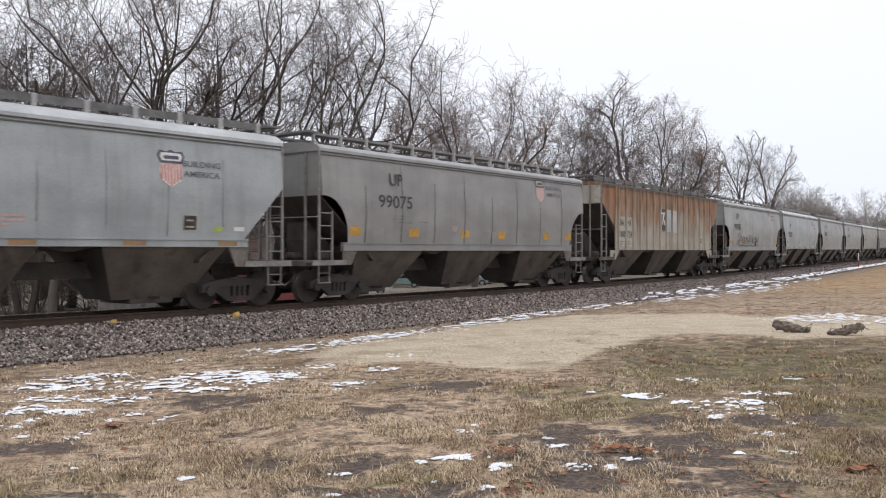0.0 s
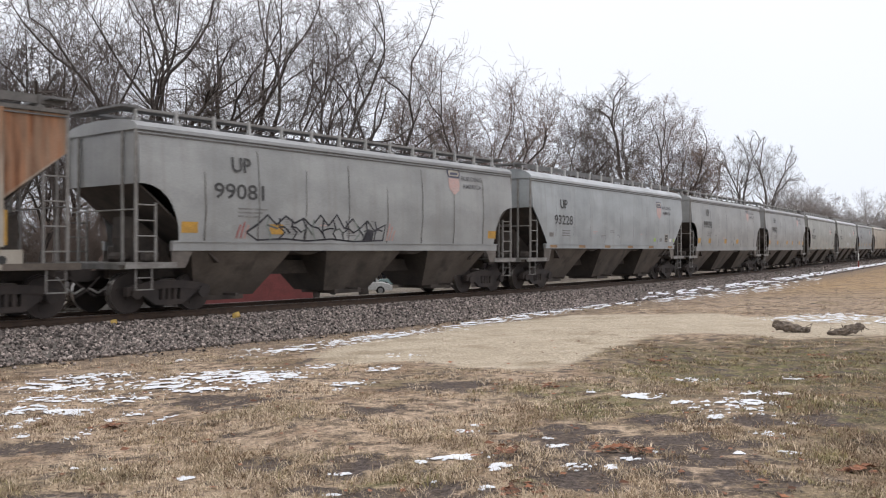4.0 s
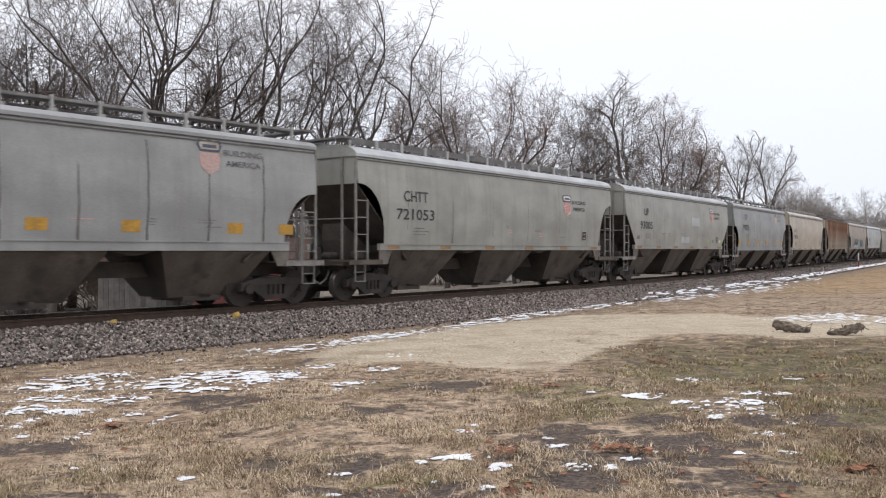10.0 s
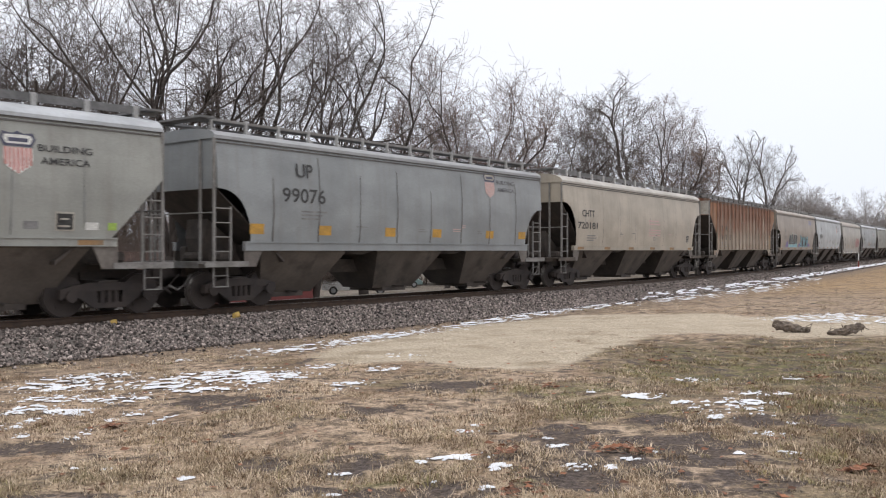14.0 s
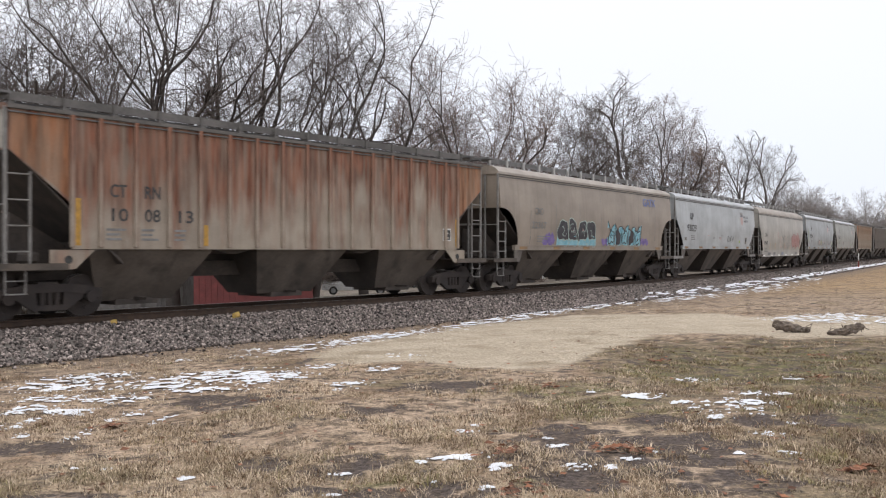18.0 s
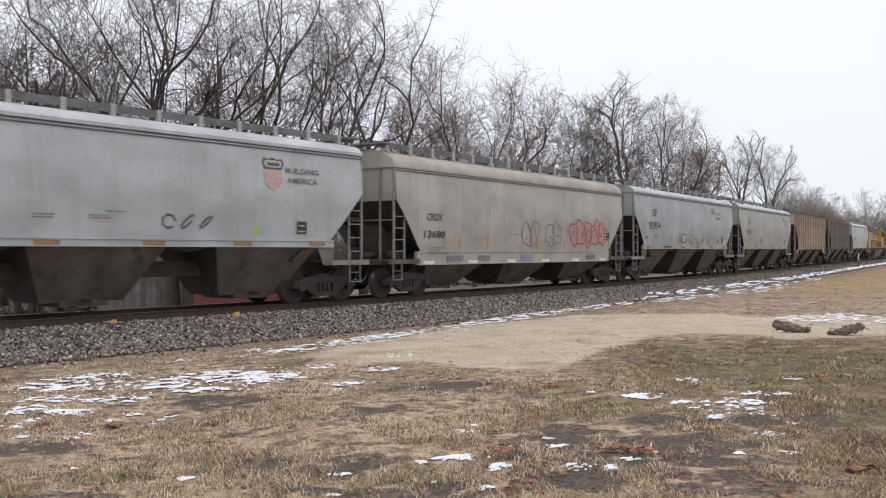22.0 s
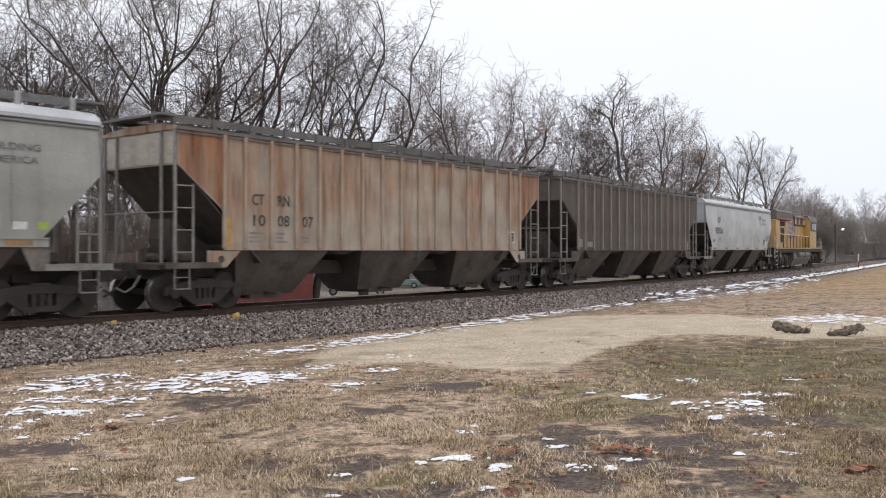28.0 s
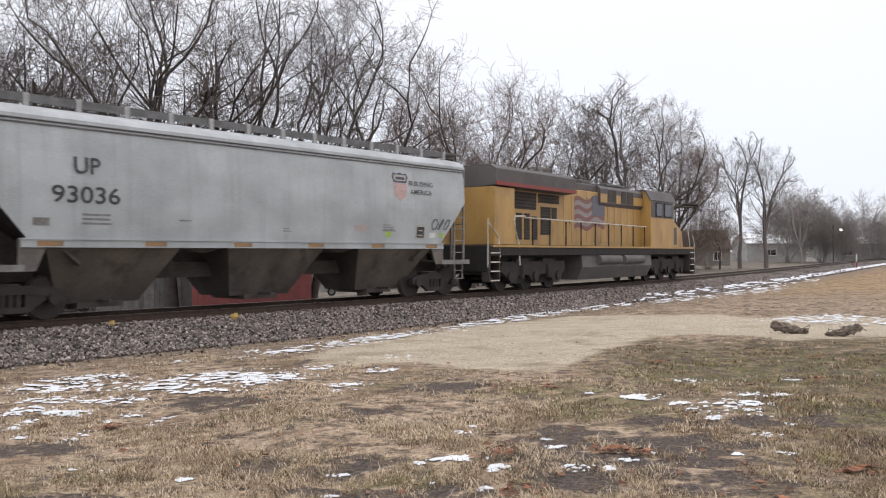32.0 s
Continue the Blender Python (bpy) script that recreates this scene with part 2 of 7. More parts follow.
def put(name, me, parent=None, label="", at=None):
    ob = new(name, me)
    if parent is not None:
        ob.parent = parent
    if at is not None:
        ob.matrix_basis = at if isinstance(at, Matrix) else Matrix.Translation(at)
    if label:
        ob["label"] = label
    return ob


def part(name, bm, material, parent, label="", at=None):
    """Links a bmesh as one mesh object under a thing or a part."""
    me = bpy.data.meshes.new(name)
    bm.to_mesh(me)
    bm.free()
    me.materials.append(material)
    return put(name, me, parent, label, at)


BOX_FACES = [(0, 3, 2, 1), (4, 5, 6, 7), (0, 1, 5, 4), (1, 2, 6, 5), (2, 3, 7, 6), (3, 0, 4, 7)]


def add_box(bm, x0, x1, y0, y1, z0, z1, m=None):
    pts = [(x0, y0, z0), (x1, y0, z0), (x1, y1, z0), (x0, y1, z0), (x0, y0, z1), (x1, y0, z1), (x1, y1, z1), (x0, y1, z1)]
    vs = [bm.verts.new(m @ Vector(p) if m else p) for p in pts]
    for f in BOX_FACES:
        bm.faces.new([vs[i] for i in f])


def boxes(*rows, bevel=0.0):
    bm = bmesh.new()
    for r in rows:
        add_box(bm, *r)
    if bevel:
        bmesh.ops.bevel(bm, geom=bm.edges[:], offset=bevel, segments=1, affect="EDGES")
    return bm


def add_tube(bm, points, radius, sides=6, closed=True):
    """A round bar through the points."""
    rings = []
    pts = [Vector(p) for p in points]
    for i, p in enumerate(pts):
        d = (pts[min(i + 1, len(pts) - 1)] - pts[max(i - 1, 0)]).normalized()
        a = d.orthogonal().normalized()
        b = d.cross(a)
        rings.append([bm.verts.new(p + radius * (math.cos(t) * a + math.sin(t) * b)) for t in [2 * math.pi * k / sides for k in range(sides)]])
    for r0, r1 in zip(rings, rings[1:]):
        # match the start of the next ring to avoid twist
        k = min(range(sides), key=lambda j: (r1[j].co - r0[0].co).length - 0)
        r1[:] = r1[k:] + r1[:k]
        if (r1[1].co - r0[1].co).length > (r1[-1].co - r0[1].co).length:
            r1[:] = [r1[0]] + r1[:0:-1]
        for j in range(sides):
            bm.faces.new((r0[j], r0[(j + 1) % sides], r1[(j + 1) % sides], r1[j]))
    if closed:
        bm.faces.new(rings[0])
        bm.faces.new(rings[-1])


def add_prism(bm, outline, y0, y1):
    """A plate with an outline in x and z, from y0 to y1."""
    a = [bm.verts.new((x, y0, z)) for x, z in outline]
    b = [bm.verts.new((x, y1, z)) for x, z in outline]
    bm.faces.new(a)
    bm.faces.new(b[::-1])
    k = len(outline)
    for i in range(k):
        bm.faces.new((a[(i + 1) % k], a[i], b[i], b[(i + 1) % k]))


def add_disc(bm, x, z, r, y0, y1, sides=24, ring=None):
    """A round plate or drum along y."""
    a, b = ([bm.verts.new((x + r * math.cos(t), y, z + r * math.sin(t))) for t in [2 * math.pi * k / sides for k in range(sides)]] for y in (y0, y1))
    bm.faces.new(a)
    bm.faces.new(b[::-1])
    for i in range(sides):
        bm.faces.new((a[(i + 1) % sides], a[i], b[i], b[(i + 1) % sides]))


LETTERS = {}


def letters(text, size, material, width=None, spacing=1.0):
    """A flat mesh of the text in the built-in font, its middle at the origin, standing in x and z."""
    key = (text, size, material.name, width, spacing)
    if key not in LETTERS:
        cu = bpy.data.curves.new("text", "FONT")
        cu.body, cu.size, cu.align_x, cu.space_character = text, size, "CENTER", spacing
        cu.resolution_u, cu.offset = 3, size * 0.014
        ob = new("text", cu)
        me = bpy.data.meshes.new_from_object(ob.evaluated_get(bpy.context.evaluated_depsgraph_get()))
        bpy.data.objects.remove(ob)
        xs = [v.co.x for v in me.vertices]
        k = width / (max(xs) - min(xs)) if width else 1.0
        for v in me.vertices:
            v.co = (v.co.x * k, 0.0, v.co.y - size * 0.35)
        me.materials.clear()
        me.materials.append(material)
        LETTERS[key] = me
    return LETTERS[key]


# ---- the line of the track: a long curve that straightens out ----
SPEED = 9.97
ST = np.arange(-90.0, 460.01, 0.5)
KAPPA = np.interp(ST, [-10, 35, 90, 140], [-4.05e-3, -1.155e-3, 0.5e-3, 0.0])
PHI = np.concatenate([[0], np.cumsum((KAPPA[1:] + KAPPA[:-1]) * 0.25)])
PHI += radians(37.38) - np.interp(0, ST, PHI)


def run_sum(a):
    return np.concatenate([[0], np.cumsum((a[1:] + a[:-1]) * 0.25)])


LX, LY = run_sum(np.sin(PHI)), run_sum(np.cos(PHI))
LX -= np.interp(0, ST, LX)
LY += 27.97 - np.interp(0, ST, LY)
LX, LY = LX - 1.55 * np.cos(PHI), LY + 1.55 * np.sin(PHI)
LZ = 0.28 * np.clip((ST - 25) / 90, 0, 2.5) ** 1.2


def on_track(s, w=0.0, z=0.0):
    """A point at the arc s, w metres beyond the centre line as seen from the camera, z above the rails."""
    x, y, p, h = (np.interp(s, ST, a) for a in (LX, LY, PHI, LZ))
    return x - w * np.cos(p), y + w * np.sin(p), h + z


def along_across(x, y):
    """Arc and offset of points of the plan."""
    x, y = np.atleast_1d(np.asarray(x, float)), np.atleast_1d(np.asarray(y, float))
    s, w = np.empty_like(x), np.empty_like(x)
    for a in range(0, len(x), 4000):
        i = np.argmin((LX[None, ::2] - x[a:a + 4000, None]) ** 2 + (LY[None, ::2] - y[a:a + 4000, None]) ** 2, axis=1) * 2
        s[a:a + 4000] = ST[i]
        w[a:a + 4000] = -(x[a:a + 4000] - LX[i]) * np.cos(PHI[i]) + (y[a:a + 4000] - LY[i]) * np.sin(PHI[i])
    return s, w


def ground_z(x, y):
    s, w = along_across(x, y)
    rise = np.interp(s, ST, LZ)
    near = -0.62 + rise * 0.9 + 0.03 * np.clip(-w - 3.47, 0, 20)
    x, y = np.atleast_1d(x), np.atleast_1d(y)
    far = -0.62 - 1.85 * np.clip((w - 9) / 25, 0, 1) * np.clip((26 - x) / 18, 0, 1)
    bumps = 0.035 * np.sin(x * 1.3 + 0.7 * np.sin(y * 0.9)) * np.sin(y * 1.1 + 0.4) * np.clip((-w - 4) / 3, 0, 1) * np.clip((60 - y) / 30, 0, 1)
    return np.where(w < 0, near, np.clip(far + rise * 0.9, -3, 3)) + bumps


# ---- ground: one sheet to the horizon ----
def inside(px, py, poly):
    """Signed measure of how far points lie inside a polygon, in metres."""
    poly = np.array(poly)
    best = np.full(len(px), 1e9)
    odd = np.zeros(len(px), bool)
    for (x0, y0), (x1, y1) in zip(poly, np.roll(poly, -1, axis=0)):
        t = np.clip(((px - x0) * (x1 - x0) + (py - y0) * (y1 - y0)) / ((x1 - x0) ** 2 + (y1 - y0) ** 2), 0, 1)
        best = np.minimum(best, np.hypot(px - x0 - t * (x1 - x0), py - y0 - t * (y1 - y0)))
        odd ^= ((y0 > py) != (y1 > py)) & (px < (x1 - x0) * (py - y0) / (y1 - y0 + 1e-9) + x0)
    return np.where(odd, best, -best)


PAD = [(-2.6, 14.5), (-2.3, 18.6), (-0.6, 21.1), (1.0, 23.7), (3.7, 26.6), (6.2, 27.7), (7.9, 26.2), (9.7, 24.3), (12.2, 22.9), (30, 27), (30, 20),
       (9.6, 17.9), (7.0, 17.4), (5.7, 18.9), (4.6, 19.4), (2.7, 15.6), (1.8, 13.2), (0.6, 13.4), (-0.6, 15.1)]


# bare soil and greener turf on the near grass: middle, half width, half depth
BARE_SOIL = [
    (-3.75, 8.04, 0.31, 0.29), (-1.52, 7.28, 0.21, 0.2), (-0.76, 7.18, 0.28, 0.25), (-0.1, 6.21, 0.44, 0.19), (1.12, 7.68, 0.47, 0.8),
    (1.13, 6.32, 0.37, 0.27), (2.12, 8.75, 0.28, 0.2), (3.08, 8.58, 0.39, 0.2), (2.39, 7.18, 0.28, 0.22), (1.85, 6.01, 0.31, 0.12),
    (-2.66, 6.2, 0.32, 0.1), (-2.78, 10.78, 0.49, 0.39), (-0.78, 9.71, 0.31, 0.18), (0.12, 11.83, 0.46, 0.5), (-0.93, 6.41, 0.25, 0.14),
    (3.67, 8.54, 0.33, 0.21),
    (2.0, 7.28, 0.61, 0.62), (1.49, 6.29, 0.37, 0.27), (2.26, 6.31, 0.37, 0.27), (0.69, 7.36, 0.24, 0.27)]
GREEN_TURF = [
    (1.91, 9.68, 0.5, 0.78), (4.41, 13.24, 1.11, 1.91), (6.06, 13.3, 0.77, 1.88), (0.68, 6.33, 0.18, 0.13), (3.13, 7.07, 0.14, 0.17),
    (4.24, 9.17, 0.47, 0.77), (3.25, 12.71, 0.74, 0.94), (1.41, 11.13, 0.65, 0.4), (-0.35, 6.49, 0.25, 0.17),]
# remains of snow: middle, half width, half depth, number of crusts, their size
VERGE_SNOW = [
    (-3.32, 12.75, 0.78, 1.12, 60, 0.099), (-2.46, 12.98, 0.42, 0.47, 14, 0.084), (-5.33, 13.68, 0.4, 0.38, 14, 0.071),
    (-5.64, 12.97, 0.5, 0.64, 26, 0.075), (-4.74, 12.57, 0.41, 0.47, 12, 0.057), (-4.27, 11.14, 0.5, 0.29, 14, 0.058),
    (-5.07, 11.31, 0.36, 0.33, 10, 0.058), (-4.91, 10.51, 0.17, 0.16, 6, 0.068), (-4.43, 10.27, 0.19, 0.17, 8, 0.066),
    (-4.98, 10.17, 0.13, 0.14, 4, 0.046), (-4.58, 9.79, 0.06, 0.1, 3, 0.038), (-4.63, 9.4, 0.11, 0.16, 4, 0.042), (-4.25, 8.8, 0.08, 0.11, 2, 0.04),
    (-3.61, 8.75, 0.08, 0.33, 6, 0.025), (-4.19, 10.24, 0.11, 0.17, 6, 0.03), (-3.65, 9.69, 0.08, 0.08, 2, 0.044),]
NEAR_SNOW = [
    (-3.55, 10.1, 0.14, 0.16, 4, 0.046), (-3.03, 9.52, 0.06, 0.35, 4, 0.031), (-1.29, 12.14, 0.24, 0.31, 6, 0.071), (-1.38, 11.59, 0.07, 0.12, 2, 0.045),
    (-0.93, 13.85, 0.22, 0.24, 4, 0.08), (-1.97, 14.28, 0.28, 0.2, 7, 0.064), (-4.76, 15.91, 0.14, 0.17, 3, 0.041), (-3.75, 17.41, 0.22, 0.36, 4, 0.056),
    (-7.92, 16.29, 0.32, 0.25, 10, 0.063), (-2.71, 7.06, 0.05, 0.04, 2, 0.027), (-1.99, 6.8, 0.05, 0.04, 2, 0.053), (-2.99, 7.08, 0.03, 0.02, 1, 0.023),
    (-0.82, 6.89, 0.06, 0.04, 2, 0.044), (-0.82, 6.23, 0.04, 0.03, 1, 0.04), (-0.08, 6.49, 0.02, 0.03, 1, 0.021), (-0.75, 15.63, 0.4, 0.31, 5, 0.05),]
MIDDLE_SNOW = [
    (0.17, 7.22, 0.19, 0.08, 5, 0.07), (-0.18, 7.14, 0.02, 0.02, 1, 0.055), (0.44, 6.82, 0.08, 0.07, 3, 0.057), (0.31, 6.24, 0.04, 0.04, 2, 0.036),
    (0.2, 8.43, 0.12, 0.07, 3, 0.038), (0.35, 8.81, 0.05, 0.07, 2, 0.04), (0.95, 7.92, 0.03, 0.03, 1, 0.051), (0.98, 7.53, 0.06, 0.05, 2, 0.049),
    (1.04, 6.7, 0.09, 0.09, 4, 0.039), (1.27, 6.66, 0.05, 0.04, 2, 0.043), (1.5, 6.9, 0.09, 0.04, 3, 0.027), (1.74, 7.18, 0.02, 0.03, 1, 0.037),
    (2.45, 7.21, 0.02, 0.05, 1, 0.051), (2.97, 7.99, 0.15, 0.09, 5, 0.021), (2.86, 7.26, 0.06, 0.07, 3, 0.021),]
RIGHT_SNOW = [
    (2.38, 10.36, 0.16, 0.18, 6, 0.094), (2.63, 9.7, 0.09, 0.08, 3, 0.056), (3.03, 9.28, 0.36, 0.43, 16, 0.042), (3.35, 9.52, 0.18, 0.3, 6, 0.061),
    (3.66, 10.2, 0.2, 0.15, 5, 0.053), (3.91, 10.18, 0.07, 0.1, 2, 0.066), (2.75, 8.76, 0.05, 0.05, 2, 0.051), (4.65, 11.71, 0.11, 0.13, 3, 0.045),
    (3.39, 11.8, 0.23, 0.19, 6, 0.038), (1.86, 10.86, 0.08, 0.08, 2, 0.035), (3.33, 8.38, 0.04, 0.05, 2, 0.024),]
TRACK_SNOW = [(-1.9, 19.3, 2.6, 0.42, 60, 0.10, 1.05), (2.6, 27.0, 5.0, 0.55, 80, 0.14, 1.08), (14, 42, 9, 1.2, 60, 0.16, 0.94), (10.2, 22.6, 1.3, 1.5, 60, 0.11, 0.3)]


def spots(x, y, ovals):
    """How deep points lie inside the nearest of some soft-edged ovals."""
    best = np.zeros(len(x))
    for ox, oy, rx, ry in ovals:
        best = np.maximum(best, np.clip(1.85 - np.hypot((x - ox) / rx, (y - oy) / ry), 0, 1))
    return best


def build_ground():
    view = np.concatenate([np.arange(-180, -36, 6), np.arange(-36, 36, 0.4), np.arange(36, 180, 6)])
    radii = np.concatenate([[0.0], np.geomspace(1.5, 4.0, 6), np.geomspace(4.2, 70, 190), np.geomspace(75, 4000, 50)])
    a, r = np.meshgrid(np.radians(view), radii)
    x, y = (r * np.sin(a)).ravel(), (r * np.cos(a)).ravel()
    z = ground_z(x, y)
    na, nr = len(view), len(radii)
    faces = [(i * na + j, i * na + (j + 1) % na, (i + 1) * na + (j + 1) % na, (i + 1) * na + j) for i in range(1, nr - 1) for j in range(na)]
    faces += [(0, na + (j + 1) % na, na + j) for j in range(na)]
    me = mesh_from("ground", np.stack([x, y, z], 1), faces, GROUND, True)
    s, w = along_across(x, y)
    for name, val in (("pad", np.clip(0.5 + inside(x, y, PAD) * 0.45, 0, 1)),
                      ("verge", np.clip(1.4 - np.abs(w + 4.4) / 1.2, 0, 1)),
                      ("lot", np.clip((w - 4) / 4, 0, 1)),
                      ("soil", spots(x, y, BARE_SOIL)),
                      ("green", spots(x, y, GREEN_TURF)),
                      ("dull", np.clip((x - 1.6) / 2.5, 0, 1) * np.clip((18.5 - y) / 2, 0, 1)),
                      ("warm", np.clip((s - 12) / 15, 0, 1) * np.clip((-w - 3.5) / 2, 0, 1) * np.clip((y - 20) / 6, 0, 1))):
        at = me.attributes.new(name, "FLOAT", "POINT")
        at.data.foreach_set("value", val.astype(np.float32))
    tagged(put("ground", me), "dry winter grass, sandy dirt and bare soil beside the railway", "ground", kind="structure")


def ground_material():
    m = bpy.data.materials.new("winter_ground")
    m.use_nodes = True
    n, l = m.node_tree.nodes, m.node_tree.links
    b = n["Principled BSDF"]
    b.inputs["Roughness"].default_value = 0.95
    b.inputs["Specular IOR Level"].default_value = 0.15
    co = n.new("ShaderNodeTexCoord")

    def noise_node(scale, det=5.0):
        t = n.new("ShaderNodeTexNoise")
        t.inputs["Scale"].default_value, t.inputs["Detail"].default_value = scale, det
        l.new(co.outputs["Object"], t.inputs["Vector"])
        return t.outputs["Fac"]

    def attr(name):
        t = n.new("ShaderNodeAttribute")
        t.attribute_name = name
        return t.outputs["Fac"]

    def math_node(op, a, c, d=None):
        t = n.new("ShaderNodeMath")
        t.operation = op
        for sock, v in zip(t.inputs, (a, c, d)):
            if v is None:
                continue
            if isinstance(v, (int, float)):
                sock.default_value = v
            else:
                l.new(v, sock)
        return t.outputs[0]

    def ramp(fac, low, high, a=0.0, c=1.0):
        x = n.new("ShaderNodeMapRange")
        x.inputs["From Min"].default_value, x.inputs["From Max"].default_value = low, high
        x.inputs["To Min"].default_value, x.inputs["To Max"].default_value = a, c
        l.new(fac, x.inputs["Value"])
        return x.outputs[0]

    def mixed(fac, a, c):
        x = n.new("ShaderNodeMix")
        x.data_type = "RGBA"
        for sock, v in ((x.inputs[0], fac), (x.inputs[6], a), (x.inputs[7], c)):
            if isinstance(v, tuple):
                sock.default_value = (*v, 1)
            else:
                l.new(v, sock)
        return x.outputs[2]

    straw = mixed(ramp(noise_node(6.0), 0.35, 0.65), (0.53, 0.41, 0.305), (0.36, 0.27, 0.195))
    straw = mixed(ramp(noise_node(0.55, 6.0), 0.52, 0.70, 0.0, 0.8), straw, (0.215, 0.175, 0.10))
    straw = mixed(math_node("MULTIPLY", attr("warm"), ramp(noise_node(1.2), 0.3, 0.6, 0.5, 1.0)), straw, (0.47, 0.32, 0.175))
    straw = mixed(math_node("MULTIPLY", attr("dull"), ramp(noise_node(2.1, 8.0), 0.36, 0.58, 0.15, 1.0)), straw, (0.15, 0.118, 0.064))
    straw = mixed(math_node("MULTIPLY", attr("dull"), ramp(noise_node(1.0, 8.0), 0.52, 0.62, 0.0, 0.7)), straw, (0.13, 0.13, 0.055))
    straw = mixed(math_node("MULTIPLY", attr("green"), ramp(noise_node(3.4, 8.0), 0.40, 0.60, 0.1, 0.9)), straw, (0.145, 0.145, 0.062))
    straw = mixed(ramp(noise_node(1.15, 7.0), 0.53, 0.66, 0.0, 0.7), straw, (0.235, 0.155, 0.10))
    straw = mixed(math_node("MULTIPLY", math_node("ADD", attr("dull"), 0.25), ramp(noise_node(2.6, 8.0), 0.47, 0.60, 0.0, 0.75)), straw, (0.10, 0.086, 0.05))
    soil_pick = math_node("ADD", math_node("MULTIPLY", attr("soil"), 0.21), noise_node(3.1, 9.0))
    earth = mixed(ramp(noise_node(12.0), 0.3, 0.7), (0.075, 0.060, 0.054), (0.12, 0.098, 0.088))
    col = mixed(ramp(soil_pick, 0.57, 0.64), straw, earth)
    col = mixed(ramp(noise_node(5.0, 7.0), 0.50, 0.62, 0.0, 0.85), col, (0.125, 0.096, 0.076))
    col = mixed(ramp(noise_node(11.0, 8.0), 0.53, 0.66, 0.0, 0.6), col, (0.10, 0.078, 0.062))
    col = mixed(math_node("MULTIPLY", attr("verge"), ramp(noise_node(2.3, 6.0), 0.35, 0.65)), col, (0.20, 0.155, 0.118))
    pad_pick = math_node("ADD", attr("pad"), math_node("MULTIPLY_ADD", noise_node(0.9, 7.0), 0.9, -0.45))
    sand = mixed(ramp(noise_node(1.3, 6.0), 0.35, 0.65), (0.50, 0.43, 0.335), (0.42, 0.355, 0.27))
    sand = mixed(ramp(noise_node(0.8, 7.0), 0.56, 0.72), sand, (0.29, 0.235, 0.165))
    col = mixed(ramp(pad_pick, 0.42, 0.60), col, sand)
    lot = mixed(ramp(noise_node(0.6), 0.4, 0.6), (0.15, 0.125, 0.10), (0.23, 0.205, 0.175))
    col = mixed(attr("lot"), col, lot)
    fine = noise_node(60.0, 4.0)
    hs = n.new("ShaderNodeHueSaturation")
    grit = math_node("MULTIPLY", ramp(fine, 0.25, 0.75, 0.60, 1.40), ramp(noise_node(24.0, 8.0), 0.36, 0.62, 0.62, 1.30))
    calm = n.new("ShaderNodeMix")
    l.new(math_node("MULTIPLY", attr("warm"), 0.75), calm.inputs[0])
    l.new(grit, calm.inputs[2])
    calm.inputs[3].default_value = 1.0
    l.new(calm.outputs[0], hs.inputs["Value"])
    l.new(col, hs.inputs["Color"])
    l.new(hs.outputs[0], b.inputs["Base Color"])
    bp = n.new("ShaderNodeBump")
    bp.inputs["Strength"].default_value, bp.inputs["Distance"].default_value = 0.6, 0.03
    l.new(math_node("ADD", noise_node(22.0, 6.0), math_node("MULTIPLY", fine, 0.5)), bp.inputs["Height"])
    l.new(bp.outputs[0], b.inputs["Normal"])
    return m


GROUND = ground_material()
BALLAST = mat("ballast_dust", (0.12, 0.105, 0.095), (0.17, 0.155, 0.14), 5.0, 0.95, grain=40, grain_amount=0.4, bump=0.6)
STONE = mat("crushed_stone", (0.34, 0.29, 0.265), (0.075, 0.061, 0.055), 14.0, 0.9, grain=30, grain_amount=0.2, island=0.9)
RAIL_STEEL = mat("brown_rail_steel", (0.060, 0.040, 0.030), (0.085, 0.055, 0.038), 6.0, 0.7, 0.3)
RAIL_TOP = mat("polished_rail_top", (0.36, 0.34, 0.33), (0.30, 0.28, 0.27), 4.0, 0.3, 0.9, bump=0.0)
TIE_WOOD = mat("creosoted_tie", (0.055, 0.042, 0.034), (0.09, 0.072, 0.06), 4.0, 0.9, random_amount=0.3)
SNOW = mat("thin_snow", (0.82, 0.84, 0.88), (0.72, 0.74, 0.78), 4.0, 0.8, grain=40, grain_amount=0.06, bump=0.3)
GRASS = mat("dry_grass_blades", (0.46, 0.36, 0.245), (0.33, 0.25, 0.165), 1.2, 0.9, grain=5, grain_amount=0.2, bump=0.0, island=0.25, third=(0.23, 0.195, 0.105), third_scale=0.55, third_low=0.52, third_high=0.70)
GRASS_PALE = mat("pale_grass_blades", (0.70, 0.575, 0.43), (0.55, 0.44, 0.32), 1.2, 0.9, grain=5, grain_amount=0.15, bump=0.0, island=0.22)
GRASS_BROWN = mat("withered_grass_blades", (0.23, 0.155, 0.095), (0.14, 0.098, 0.066), 1.6, 0.9, grain=5, grain_amount=0.2, bump=0.0, island=0.3)
GRASS_GREEN = mat("olive_grass_blades", (0.30, 0.255, 0.12), (0.20, 0.18, 0.08), 1.6, 0.9, grain=5, grain_amount=0.2, bump=0.0, island=0.4)
build_ground()


